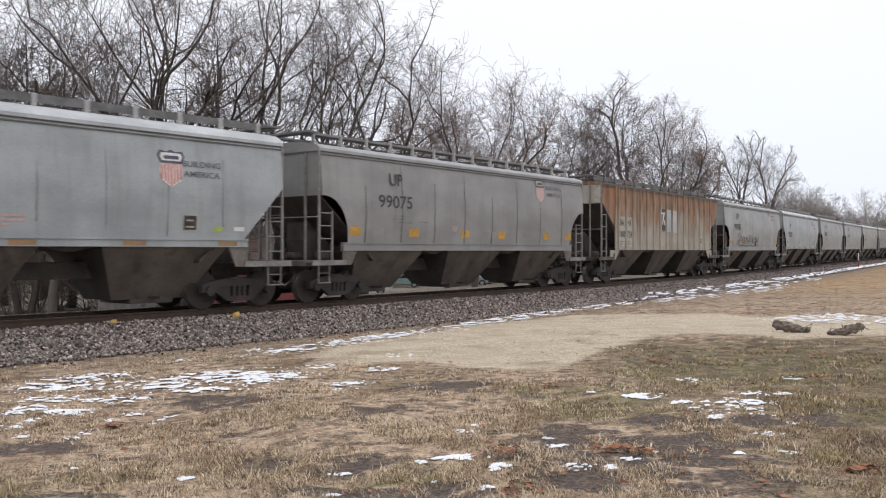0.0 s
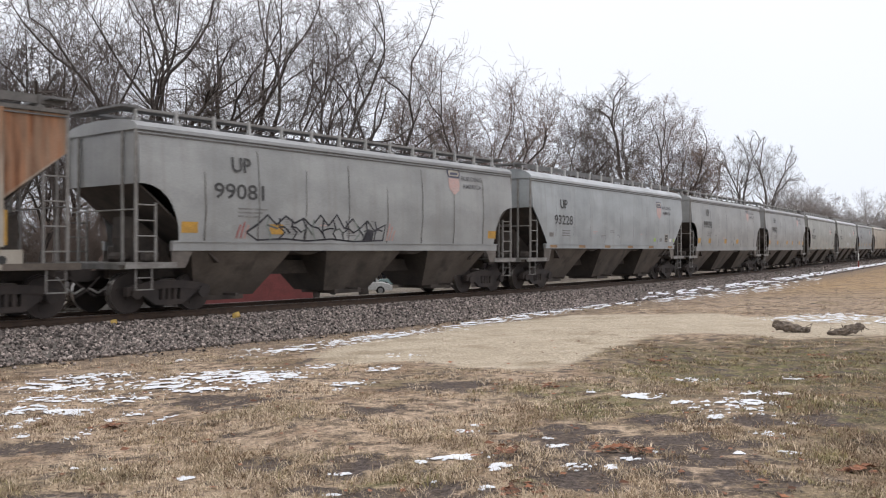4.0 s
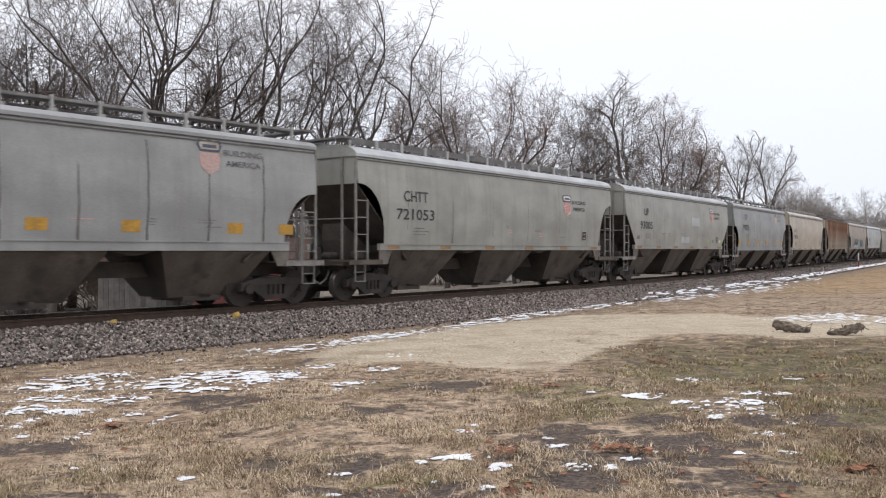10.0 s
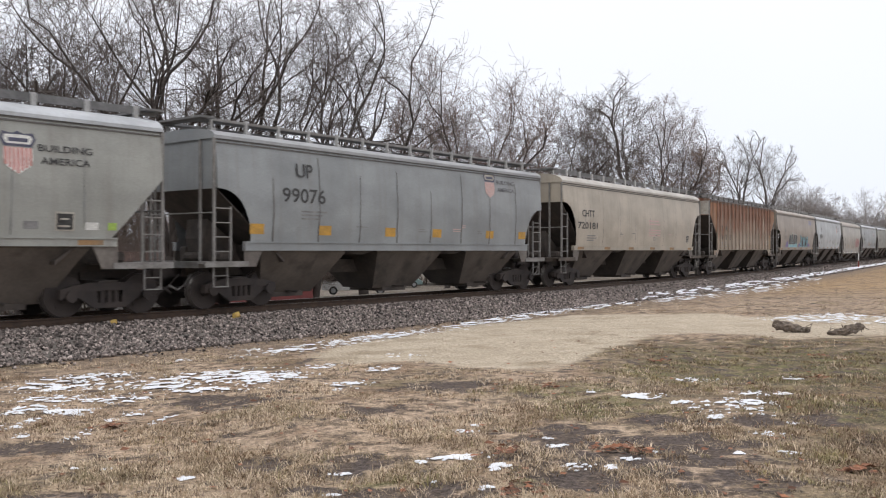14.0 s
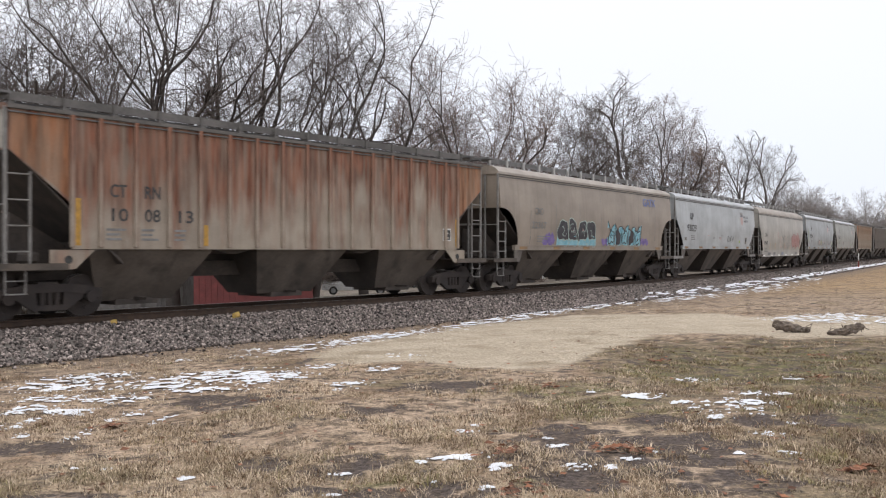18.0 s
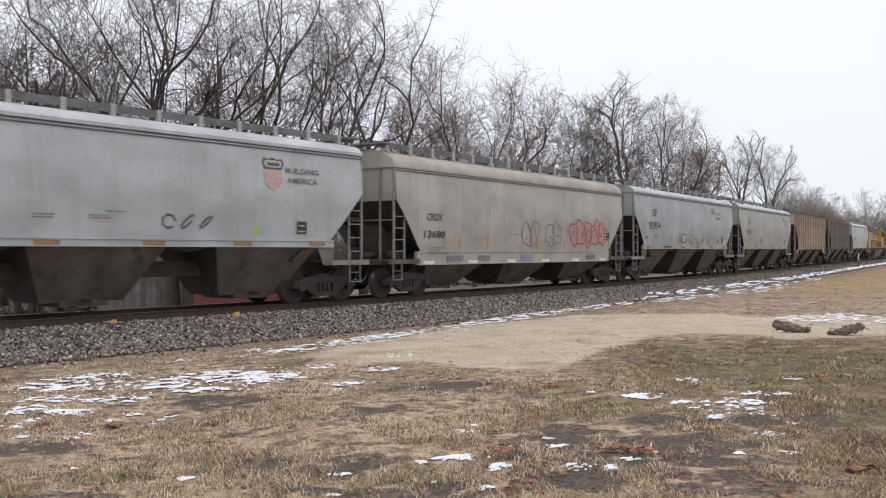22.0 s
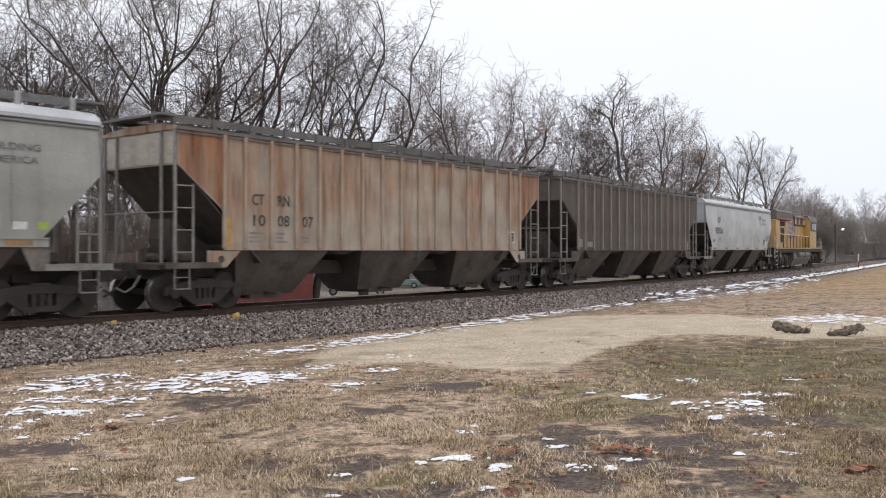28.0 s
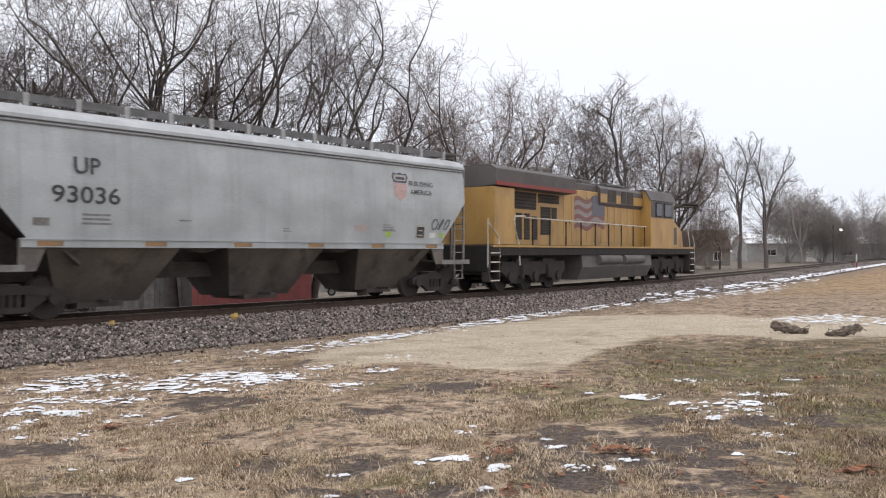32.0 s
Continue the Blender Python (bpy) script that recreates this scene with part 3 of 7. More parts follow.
# ---- railway: ballast bed, ties, rails ----
def sweep(name, profile, s0, s1, step, material, smooth=False, w0=0.0):
    """A strip along the track with a profile of (offset, height)."""
    ss = np.arange(s0, s1 + step, step)
    v, f = [], []
    k = len(profile)
    for s in ss:
        for w, z in profile:
            v.append(on_track(s, w + w0, z))
    for i in range(len(ss) - 1):
        for j in range(k - 1):
            f.append((i * k + j, (i + 1) * k + j, (i + 1) * k + j + 1, i * k + j + 1))
    return mesh_from(name, v, f, material, smooth)


tagged(put("ballast_bed", sweep("ballast_bed", [(-3.6, -0.66), (-3.1, -0.58), (-1.9, -0.24), (-1.5, -0.19), (1.5, -0.19), (2.0, -0.24), (3.4, -0.62), (3.9, -0.70)], -60, 440, 2.0, BALLAST)),
       "raised bed of crushed grey stone ballast under the track", "ballast", kind="structure")
RAIL_PROFILE = [(-0.075, -0.17), (-0.075, -0.155), (-0.012, -0.13), (-0.012, -0.05), (-0.036, -0.035), (-0.036, -0.004), (0.036, -0.004), (0.036, -0.035), (0.012, -0.05), (0.012, -0.13), (0.075, -0.155), (0.075, -0.17)]
for w0, word in ((-0.755, "nearer"), (0.755, "farther")):
    rail = tagged(put("rail", sweep("rail", RAIL_PROFILE, -60, 440, 1.0, RAIL_STEEL, w0=w0)), "brown steel rail with a worn bright top", "rail", "rails of the track", "structure")
    put("rail_head", sweep("rail_head", [(-0.033, -0.003), (-0.025, 0.001), (0.025, 0.001), (0.033, -0.003)], -60, 440, 1.0, RAIL_TOP, w0=w0), rail, "polished running surface")

track_ties = tagged(new("track_ties"), "creosoted wooden ties half sunk in the ballast", "ties", kind="structure")
tie_mesh = bpy.data.meshes.new("tie")
tie_bm = boxes((-0.115, 0.115, -1.3, 1.3, -0.36, -0.172), bevel=0.012)
tie_bm.to_mesh(tie_mesh)
tie_bm.free()
tie_mesh.materials.append(TIE_WOOD)
for i in range(300):
    s = -40 + i * 0.52
    x, y, z = on_track(s)
    put("tie", tie_mesh, track_ties, at=pose(x, y, z, 0, 0, 90 - math.degrees(np.interp(s, ST, PHI)) + random.uniform(-1, 1)))


def scatter(name, template_v, template_f, places, scales, material, turns=None, squash=None, parent=None, seed=1):
    """Many small deformed copies of a shape joined into one mesh."""
    rng = np.random.default_rng(seed)
    tv, k = np.array(template_v, float), len(places)
    v = np.repeat(tv[None], k, axis=0)
    v = v * (1 + rng.uniform(-0.3, 0.3, v.shape))
    q = rng.normal(size=(k, 4))
    q /= np.linalg.norm(q, axis=1, keepdims=True)
    a, b, c, d = q.T
    rot = np.stack([1 - 2 * (c * c + d * d), 2 * (b * c - a * d), 2 * (b * d + a * c), 2 * (b * c + a * d), 1 - 2 * (b * b + d * d), 2 * (c * d - a * b),
                    2 * (b * d - a * c), 2 * (c * d + a * b), 1 - 2 * (b * b + c * c)], 1).reshape(k, 3, 3)
    v = np.einsum("kij,kvj->kvi", rot, v) * np.asarray(scales)[:, None, None]
    if squash:
        v[:, :, 2] *= squash
    v += np.asarray(places)[:, None, :]
    nf = np.array(template_f)
    f = (nf[None] + (np.arange(k) * len(tv))[:, None, None]).reshape(-1, nf.shape[1])
    me = bpy.data.meshes.new(name)
    me.vertices.add(k * len(tv))
    me.vertices.foreach_set("co", v.reshape(-1).astype(np.float32))
    me.loops.add(f.size)
    me.loops.foreach_set("vertex_index", f.reshape(-1).astype(np.int32))
    me.polygons.add(len(f))
    me.polygons.foreach_set("loop_start", (np.arange(len(f)) * f.shape[1]).astype(np.int32))
    me.materials.append(material)
    me.update(calc_edges=True)
    me.validate()
    return put(name, me, parent)


OCTA_V = [(1, 0, 0), (-1, 0, 0), (0, 1, 0), (0, -1, 0), (0, 0, 1), (0, 0, -1), (0.6, 0.6, 0.5), (-0.6, -0.6, 0.5)]
OCTA_F = [(0, 6, 4), (6, 2, 4), (2, 1, 4), (1, 7, 4), (7, 3, 4), (3, 0, 4), (0, 2, 6), (1, 3, 7), (2, 0, 5), (1, 2, 5), (3, 1, 5), (0, 3, 5)]


def ballast_stones():
    rng = np.random.default_rng(5)
    s = np.concatenate([rng.uniform(-20, 12, 30000), rng.uniform(12, 40, 12000), rng.uniform(40, 120, 6000)])
    w = rng.uniform(-3.45, -0.85, len(s)) + np.where(rng.random(len(s)) < 0.20, -0.9 * rng.random(len(s)) ** 2, 0)
    top = np.interp(w, [-4.8, -3.1, -1.9, -1.5], [-0.62, -0.58, -0.24, -0.19])
    x, y, h = on_track(s, w, 0)
    size = 0.017 + 0.034 * rng.random(len(s)) ** 2 * np.interp(s, [12, 60], [1, 1.7])
    tagged(scatter("ballast_stones", OCTA_V, OCTA_F, np.stack([x, y, h + top + size * 0.35], 1), size, STONE, seed=6),
           "crushed grey and brown ballast stones on the shoulder", "ballast stones", kind="stuff")


ballast_stones()


# ---- wagons ----
# local axes: x along the train, away from the camera; y across, the camera's side is negative; z up from the rails
def side_half(z, kind):
    """Half width of the body at a height."""
    if kind == "ribbed":
        return 1.50
    t = (z - 1.5) / 2.6
    return 1.42 + 0.13 * math.sin(math.pi * min(1, max(0, 0.12 + 0.80 * t)))


KINDS = {
    # pitch over couplers, body length, sill z, sill depth, eave z, top of the end cut, length of the end cut
    "seamed": dict(pitch=16.3, body=14.9, sill=1.44, deep=0.22, eave=4.19, cut_top=2.95, cut=1.05, arch=True),
    "smooth": dict(pitch=17.25, body=15.7, sill=1.53, deep=0.18, eave=4.17, cut_top=3.05, cut=1.2, arch=False),
    "rounded": dict(pitch=17.8, body=16.2, sill=1.46, deep=0.18, eave=4.17, cut_top=2.95, cut=1.25, arch=True),
    "high": dict(pitch=17.8, body=16.2, sill=1.46, deep=0.18, eave=4.17, cut_top=3.36, cut=1.15, arch=True),
    "deep": dict(pitch=17.2, body=15.7, sill=0.99, deep=0.42, eave=3.98, cut_top=2.95, cut=1.25, arch=False),
    "ribbed": dict(pitch=17.9, body=15.84, sill=1.47, deep=0.0, eave=4.33, cut_top=3.46, cut=1.32, arch=False),
}


def cut_height(x, k):
    """Lower edge of the side at x, which rises towards the ends."""
    edge = k["body"] / 2 - abs(x)
    t = max(0.0, 1 - edge / k["cut"])
    if k["arch"]:
        q = min(1.0, edge / k["cut"])
        t = math.sqrt(max(0.0, 1 - q ** 2.4))
    if k["deep"] == 0.0:  # the ribbed wagons: a slant, then an upright edge
        return k["sill"] if t <= 1e-3 else 2.42 + (k["cut_top"] - 2.42) * t
    return k["sill"] + k["deep"] + (k["cut_top"] - k["sill"] - k["deep"]) * t


def body_mesh(kind, paint):
    k = KINDS[kind]
    half = k["body"] / 2
    xs = sorted({round(s * (half - k["cut"] * q), 4) for s in (-1, 1) for q in (0, 0.12, 0.3, 0.5, 0.68, 0.82, 0.92, 0.97, 0.995, 1.0)} | {round(v, 4) for v in np.linspace(-half + k["cut"], half - k["cut"], 12)})
    v, f = [], []
    rows = 9
    for side in (-1, 1):
        base = len(v)
        for x in xs:
            lo = cut_height(x, k)
            for j in range(rows):
                z = lo + (k["eave"] - lo) * j / (rows - 1)
                v.append((x, side * side_half(z, kind), z))
        for i in range(len(xs) - 1):
            for j in range(rows - 1):
                q = (base + i * rows + j, base + (i + 1) * rows + j, base + (i + 1) * rows + j + 1, base + i * rows + j + 1)
                f.append(q if side < 0 else q[::-1])
    n = len(xs) * rows
    for i, flip in ((0, False), (len(xs) - 1, True)):
        for j in range(rows - 1):
            q = (i * rows + j, i * rows + j + 1, n + i * rows + j + 1, n + i * rows + j)
            f.append(q[::-1] if flip else q)
    me = mesh_from("body", v, f, paint, True)
    me.set_sharp_from_angle(angle=radians(35))
    return me


def bay_mesh(x0, x1, z_top, z_low=0.30):
    """One discharge hopper: a funnel with leaning side sheets that narrows to its gate."""
    mid = (x0 + x1) / 2
    top = (x1 - x0) * 0.355
    v = []
    rings = ((z_top + 0.10, 1.40, top), (z_top - 0.10, 1.38, top - 0.02), (z_top - 0.42, 1.16, top - 0.20), (z_low, 0.62, top - 0.64))
    for z, hw, hx in rings:
        v += [(mid - hx, -hw, z), (mid + hx, -hw, z), (mid + hx, hw, z), (mid - hx, hw, z)]
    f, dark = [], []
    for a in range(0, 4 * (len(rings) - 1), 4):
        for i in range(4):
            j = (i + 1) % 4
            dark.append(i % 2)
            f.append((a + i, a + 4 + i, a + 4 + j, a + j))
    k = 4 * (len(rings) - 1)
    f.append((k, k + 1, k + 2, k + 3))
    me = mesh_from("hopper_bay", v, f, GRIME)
    # end sheets and bottom take the shaded colour, side sheets keep the grime
    me.materials.append(SHADED_SHEET)
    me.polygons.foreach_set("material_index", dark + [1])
    return me


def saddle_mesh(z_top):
    """The ridge that fills the gap between two hoppers, in the shaded sheet colour."""
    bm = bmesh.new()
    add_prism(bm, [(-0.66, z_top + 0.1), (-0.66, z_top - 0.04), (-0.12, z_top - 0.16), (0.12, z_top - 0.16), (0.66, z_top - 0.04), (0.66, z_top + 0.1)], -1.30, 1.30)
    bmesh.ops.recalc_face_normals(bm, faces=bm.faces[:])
    return bm_mesh("hopper_saddle", bm, SHADED_SHEET)


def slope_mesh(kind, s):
    """The sloping inner sheet seen through a cut end, coloured near-black for the shadow there."""
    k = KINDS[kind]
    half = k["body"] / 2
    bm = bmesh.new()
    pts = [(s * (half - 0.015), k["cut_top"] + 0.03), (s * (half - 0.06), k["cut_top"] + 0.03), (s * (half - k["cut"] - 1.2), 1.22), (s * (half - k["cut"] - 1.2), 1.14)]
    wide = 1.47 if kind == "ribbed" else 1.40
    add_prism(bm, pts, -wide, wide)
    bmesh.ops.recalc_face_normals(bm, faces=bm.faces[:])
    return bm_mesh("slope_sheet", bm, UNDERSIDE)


def pedestal_mesh(kind, s):
    """The narrow box under the slope sheet that stands on the bolster."""
    k = KINDS[kind]
    half = k["body"] / 2
    bm = bmesh.new()
    add_prism(bm, [(s * (half - 0.62), 1.16), (s * (half - 0.50), 1.75), (s * (half - 0.55), 2.25), (s * (half - k["cut"] - 0.95), 1.25), (s * (half - k["cut"] - 0.95), 1.16)], -0.42, 0.42)
    bmesh.ops.recalc_face_normals(bm, faces=bm.faces[:])
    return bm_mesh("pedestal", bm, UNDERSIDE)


def bolster_plate_mesh(kind, s, side, paint):
    """The painted plate that hangs from the sill beside the truck, with its jacking hole."""
    k = KINDS[kind]
    e = k["body"] / 2 - k["cut"]
    bm = bmesh.new()
    add_prism(bm, [(s * (e + 0.16), 1.04), (s * (e + 0.16), k["sill"] + k["deep"]), (s * (e - 0.05), k["sill"] + 0.01), (s * (e - 0.42), k["sill"] + 0.01), (s * (e - 0.20), 1.04)], side * 1.43, side * 1.46)
    bmesh.ops.recalc_face_normals(bm, faces=bm.faces[:])
    return bm_mesh("bolster_plate", bm, paint)


def shared(key, make):
    if key not in shared.cache:
        shared.cache[key] = make()
    return shared.cache[key]


shared.cache = {}


def bm_mesh(name, bm, material):
    me = bpy.data.meshes.new(name)
    bm.to_mesh(me)
    bm.free()
    me.materials.append(material)
    return me


def side_frame_mesh(sy):
    bm = bmesh.new()
    outer = [(-1.12, 0.40), (-1.12, 0.60), (-0.85, 0.68), (-0.45, 0.74), (0.45, 0.74), (0.85, 0.68), (1.12, 0.60), (1.12, 0.40), (0.72, 0.42), (0.34, 0.20), (-0.34, 0.20), (-0.72, 0.42)]
    add_prism(bm, outer[:8] + [(0.70, 0.52), (0.30, 0.56), (-0.30, 0.56), (-0.70, 0.52)], sy * 1.00, sy * 1.16)
    add_prism(bm, [(0.30, 0.58), (0.74, 0.55), (0.74, 0.44), (0.36, 0.18), (-0.36, 0.18), (-0.74, 0.44), (-0.74, 0.55), (-0.30, 0.58), (-0.28, 0.30), (0.28, 0.30)], sy * 1.02, sy * 1.14)
    for x in (-0.16, 0.0, 0.16):
        add_tube(bm, [(x, sy * 1.09, 0.30), (x, sy * 1.09, 0.57)], 0.062, 8)
    for x in (-0.89, 0.89):
        add_disc(bm, x, 0.457, 0.13, sy * 1.14, sy * 1.22, 12)
    return bm_mesh("side_frame", bm, CAST_STEEL)


def wheelset_mesh():
    bm = bmesh.new()
    for s in (-1, 1):
        add_disc(bm, 0, 0, 0.457, s * 0.72, s * 0.84, 28)
        add_disc(bm, 0, 0, 0.485, s * 0.69, s * 0.72, 28)
        add_disc(bm, 0, 0, 0.14, s * 0.84, s * 0.90, 12)
        for t in range(4):
            a = t * math.pi / 2 + 0.4
            add_disc(bm, 0.27 * math.cos(a), 0.27 * math.sin(a), 0.05, s * 0.838, s * 0.852, 8)
    add_tube(bm, [(0, -1.1, 0), (0, 1.1, 0)], 0.085, 8)
    for f in bm.faces:
        c = f.calc_center_median()
        if math.hypot(c.x, c.z) > 0.44:
            f.material_index = 1
    me = bm_mesh("wheelset", bm, CAST_STEEL)
    me.materials.append(TREAD)
    return me


WHEELSETS = []


def add_truck(parent, x):
    truck = put("truck", shared("bolster", lambda: bm_mesh("truck", boxes((-0.22, 0.22, -1.05, 1.05, 0.40, 0.78), (-0.3, 0.3, -0.35, 0.35, 0.78, 0.95)), UNDERSIDE)), parent, "cast steel truck with coil springs", (x, 0, 0))
    for s in (-1, 1):
        put("side_frame", shared("frame%d" % s, lambda: side_frame_mesh(s)), truck)
    for dx in (-0.89, 0.89):
        ws = put("wheelset", shared("wheelset", wheelset_mesh), truck, at=(dx, 0, 0.457))
        WHEELSETS.append((ws, dx, 0.457))
    return truck


def ladder_mesh(height, s, wide=0.46, rungs=4):
    """A side ladder: rungs between the corner post and a shorter inner stile."""
    bm = bmesh.new()
    x0, x1 = sorted((-s * wide - 0.022, -s * wide + 0.022))
    add_box(bm, x0, x1, -0.025, 0.025, 0, height)
    for i in range(rungs):
        z = 0.30 + i * (height - 0.36) / (rungs - 1)
        add_tube(bm, [(s * 0.04, -0.02, z), (-s * wide, -0.02, z)], 0.018, 6)
    return bm_mesh("ladder", bm, LADDER_GREY)


def coupler_mesh(s):
    bm = boxes((0, s * 0.75, -0.09, 0.09, 0.78, 0.98)) if s > 0 else boxes((-0.75, 0, -0.09, 0.09, 0.78, 0.98))
    x0, x1 = sorted((s * 0.6, s * 0.95))
    add_box(bm, x0, x1, -0.17, 0.17, 0.74, 1.02)
    add_tube(bm, [(s * 0.35, -0.35, 0.85), (s * 0.7, -0.40, 0.55), (s * 0.95, -0.38, 0.40)], 0.03, 6)
    return bm_mesh("coupler", bm, CAST_STEEL)


def strip_on_side(name, outline, kind, material, parent, side=-1, proud=0.006, label=""):
    """A flat painted shape on the body's side; outline of (x, z), cut into rows that follow the curve."""
    bm = bmesh.new()
    vs = [bm.verts.new((x, side * (side_half(z, kind) + proud), z)) for x, z in outline]
    bm.faces.new(vs)
    return part(name, bm, material, parent, label)


def rect_on_side(name, x0, x1, z0, z1, kind, material, parent, proud=0.006, label="", rows=3, side=-1):
    bm = bmesh.new()
    cols = [[bm.verts.new((x, side * (side_half(z, kind) + proud), z)) for z in np.linspace(z0, z1, rows)] for x in (x0, x1)]
    for j in range(rows - 1):
        q = (cols[0][j], cols[1][j], cols[1][j + 1], cols[0][j + 1])
        bm.faces.new(q if side < 0 else q[::-1])
    return part(name, bm, material, parent, label)


def text_on_side(text, size, x, z, kind, parent, material=None, width=None, spacing=1.0, proud=0.010):
    me = letters(text, size, material or LETTER_BLACK, width, spacing)
    y = -(max(side_half(z - size / 2, kind), side_half(z + size / 2, kind)) + proud)
    lean = math.degrees(math.atan2(side_half(z + 0.15, kind) - side_half(z - 0.15, kind), 0.3))
    return put("lettering", me, parent, at=pose(x, y, z, lean, 0, 0))


def bars_on_side(x, z, wide, rows, kind, parent, height=0.045, material=None):
    """Small print that cannot be read."""
    rng = random.Random(int(x * 100 + z * 1000))
    for i in range(rows):
        zz = z - i * height * 2.1
        rect_on_side("small_print", x, x + wide * rng.uniform(0.5, 1.0), zz - height / 2, zz + height / 2, kind, material or SMALL_PRINT, parent, 0.007, rows=2)


def scrawl(points, width, kind, parent, material, proud=0.012, name="spray_painting"):
    """A sprayed line of even width on the side."""
    bm = bmesh.new()
    pts = [Vector(p) for p in points]
    last = None
    for i, p in enumerate(pts):
        d = (pts[min(i + 1, len(pts) - 1)] - pts[max(i - 1, 0)]).normalized()
        nrm = Vector((-d.y, d.x)) * width / 2
        pair = [bm.verts.new((q.x, -(side_half(q.y, kind) + proud), q.y)) for q in (p + nrm, p - nrm)]
        if last:
            bm.faces.new((last[0], last[1], pair[1], pair[0]))
        last = pair
    return part(name, bm, material, parent)


def bubble(x, z, rx, rz, seed, kind, parent, fill, line, proud, width=0.05, strokes=2):
    """One fat sprayed letter: an uneven closed outline with a fill and a few inner strokes."""
    rng = random.Random(seed)
    p = [rng.uniform(0, 6.28) for _ in range(3)]
    ring = []
    for t in range(22):
        a = t * 2 * math.pi / 22
        k = 1 + 0.16 * math.sin(2 * a + p[0]) + 0.13 * math.sin(3 * a + p[1]) + 0.07 * math.sin(5 * a + p[2])
        sq = max(abs(math.cos(a)), abs(math.sin(a))) ** -0.5
        ring.append((x + rx * k * sq * math.cos(a), z + rz * k * sq * math.sin(a)))
    if fill:
        strip_on_side("spray_fill", ring, kind, fill, parent, proud=proud)
    scrawl(ring + ring[:1], width, kind, parent, line, proud + 0.004)
    for _ in range(strokes):
        a, b = rng.uniform(-0.5, 0.3) * rx, rng.uniform(-0.5, 0.5) * rz
        turn = rng.uniform(0, 6.28)
        scrawl([(x + a + rx * 0.42 * math.cos(turn + 0.55 * t), z + b + rz * 0.34 * math.sin(turn + 0.55 * t)) for t in range(6)], width * 0.8, kind, parent, line, proud + 0.005)


def shield(x, z, kind, parent, fresh=True, k=1.0):
    """A faded emblem: a flared dark blue band over a shield of red stripes."""
    band = [(-0.36, 0.30), (-0.28, 0.14), (0.28, 0.14), (0.36, 0.30), (0.30, 0.43), (0.12, 0.40), (0.0, 0.45), (-0.12, 0.40), (-0.30, 0.43)]
    inner = [(-0.29, 0.30), (-0.24, 0.19), (0.24, 0.19), (0.29, 0.30), (0.26, 0.37), (0.0, 0.38), (-0.26, 0.37)]
    tip = [(-0.28, 0.12), (-0.29, -0.10), (-0.24, -0.27), (0.0, -0.42), (0.24, -0.27), (0.29, -0.10), (0.28, 0.12)]
    back = strip_on_side("emblem_shield", [(x + a * k, z + c * k) for a, c in tip], kind, REFLECTOR_WHITE if fresh else FADED_PINK, parent, proud=0.010)
    outline = strip_on_side("emblem_outline", [(x + a * k, z + c * k) for a, c in band], kind, LOGO_BLUE, parent, proud=0.010)
    strip_on_side("emblem_band", [(x + a * k, z + c * k) for a, c in inner], kind, REFLECTOR_WHITE if fresh else PATCH_PALE, outline, proud=0.014)
    rect_on_side("emblem_bar", x - 0.20 * k, x + 0.20 * k, z + 0.23 * k, z + 0.31 * k, kind, LOGO_BLUE, outline, 0.018)
    for i in range(7 if fresh else 0):
        xx = x - 0.27 * k + i * 0.081 * k
        low = -0.40 + abs(i - 3) * 0.055
        rect_on_side("emblem_stripe", xx, xx + 0.048 * k, z + low * k, z + 0.12 * k, kind, LOGO_RED, back, 0.014)


def placard(x, z, kind, parent, white=False):
    """A white-edged black board with two lines of print that cannot be read."""
    board = rect_on_side("placard", x - 0.20, x + 0.20, z - 0.20, z + 0.20, kind, REFLECTOR_WHITE if white else PATCH_PALE, parent, 0.012, "small framed placard")
    rect_on_side("placard_panel", x - 0.17, x + 0.17, z - 0.17, z + 0.16, kind, PLACARD_BLACK, board, 0.016, rows=2)
    for dz, wide in ((-0.10, 0.13), (0.05, 0.10)):
        rect_on_side("placard_print", x - wide, x + wide * 0.8, z + dz - 0.02, z + dz + 0.02, kind, PATCH_PALE, parent, 0.020, rows=2)


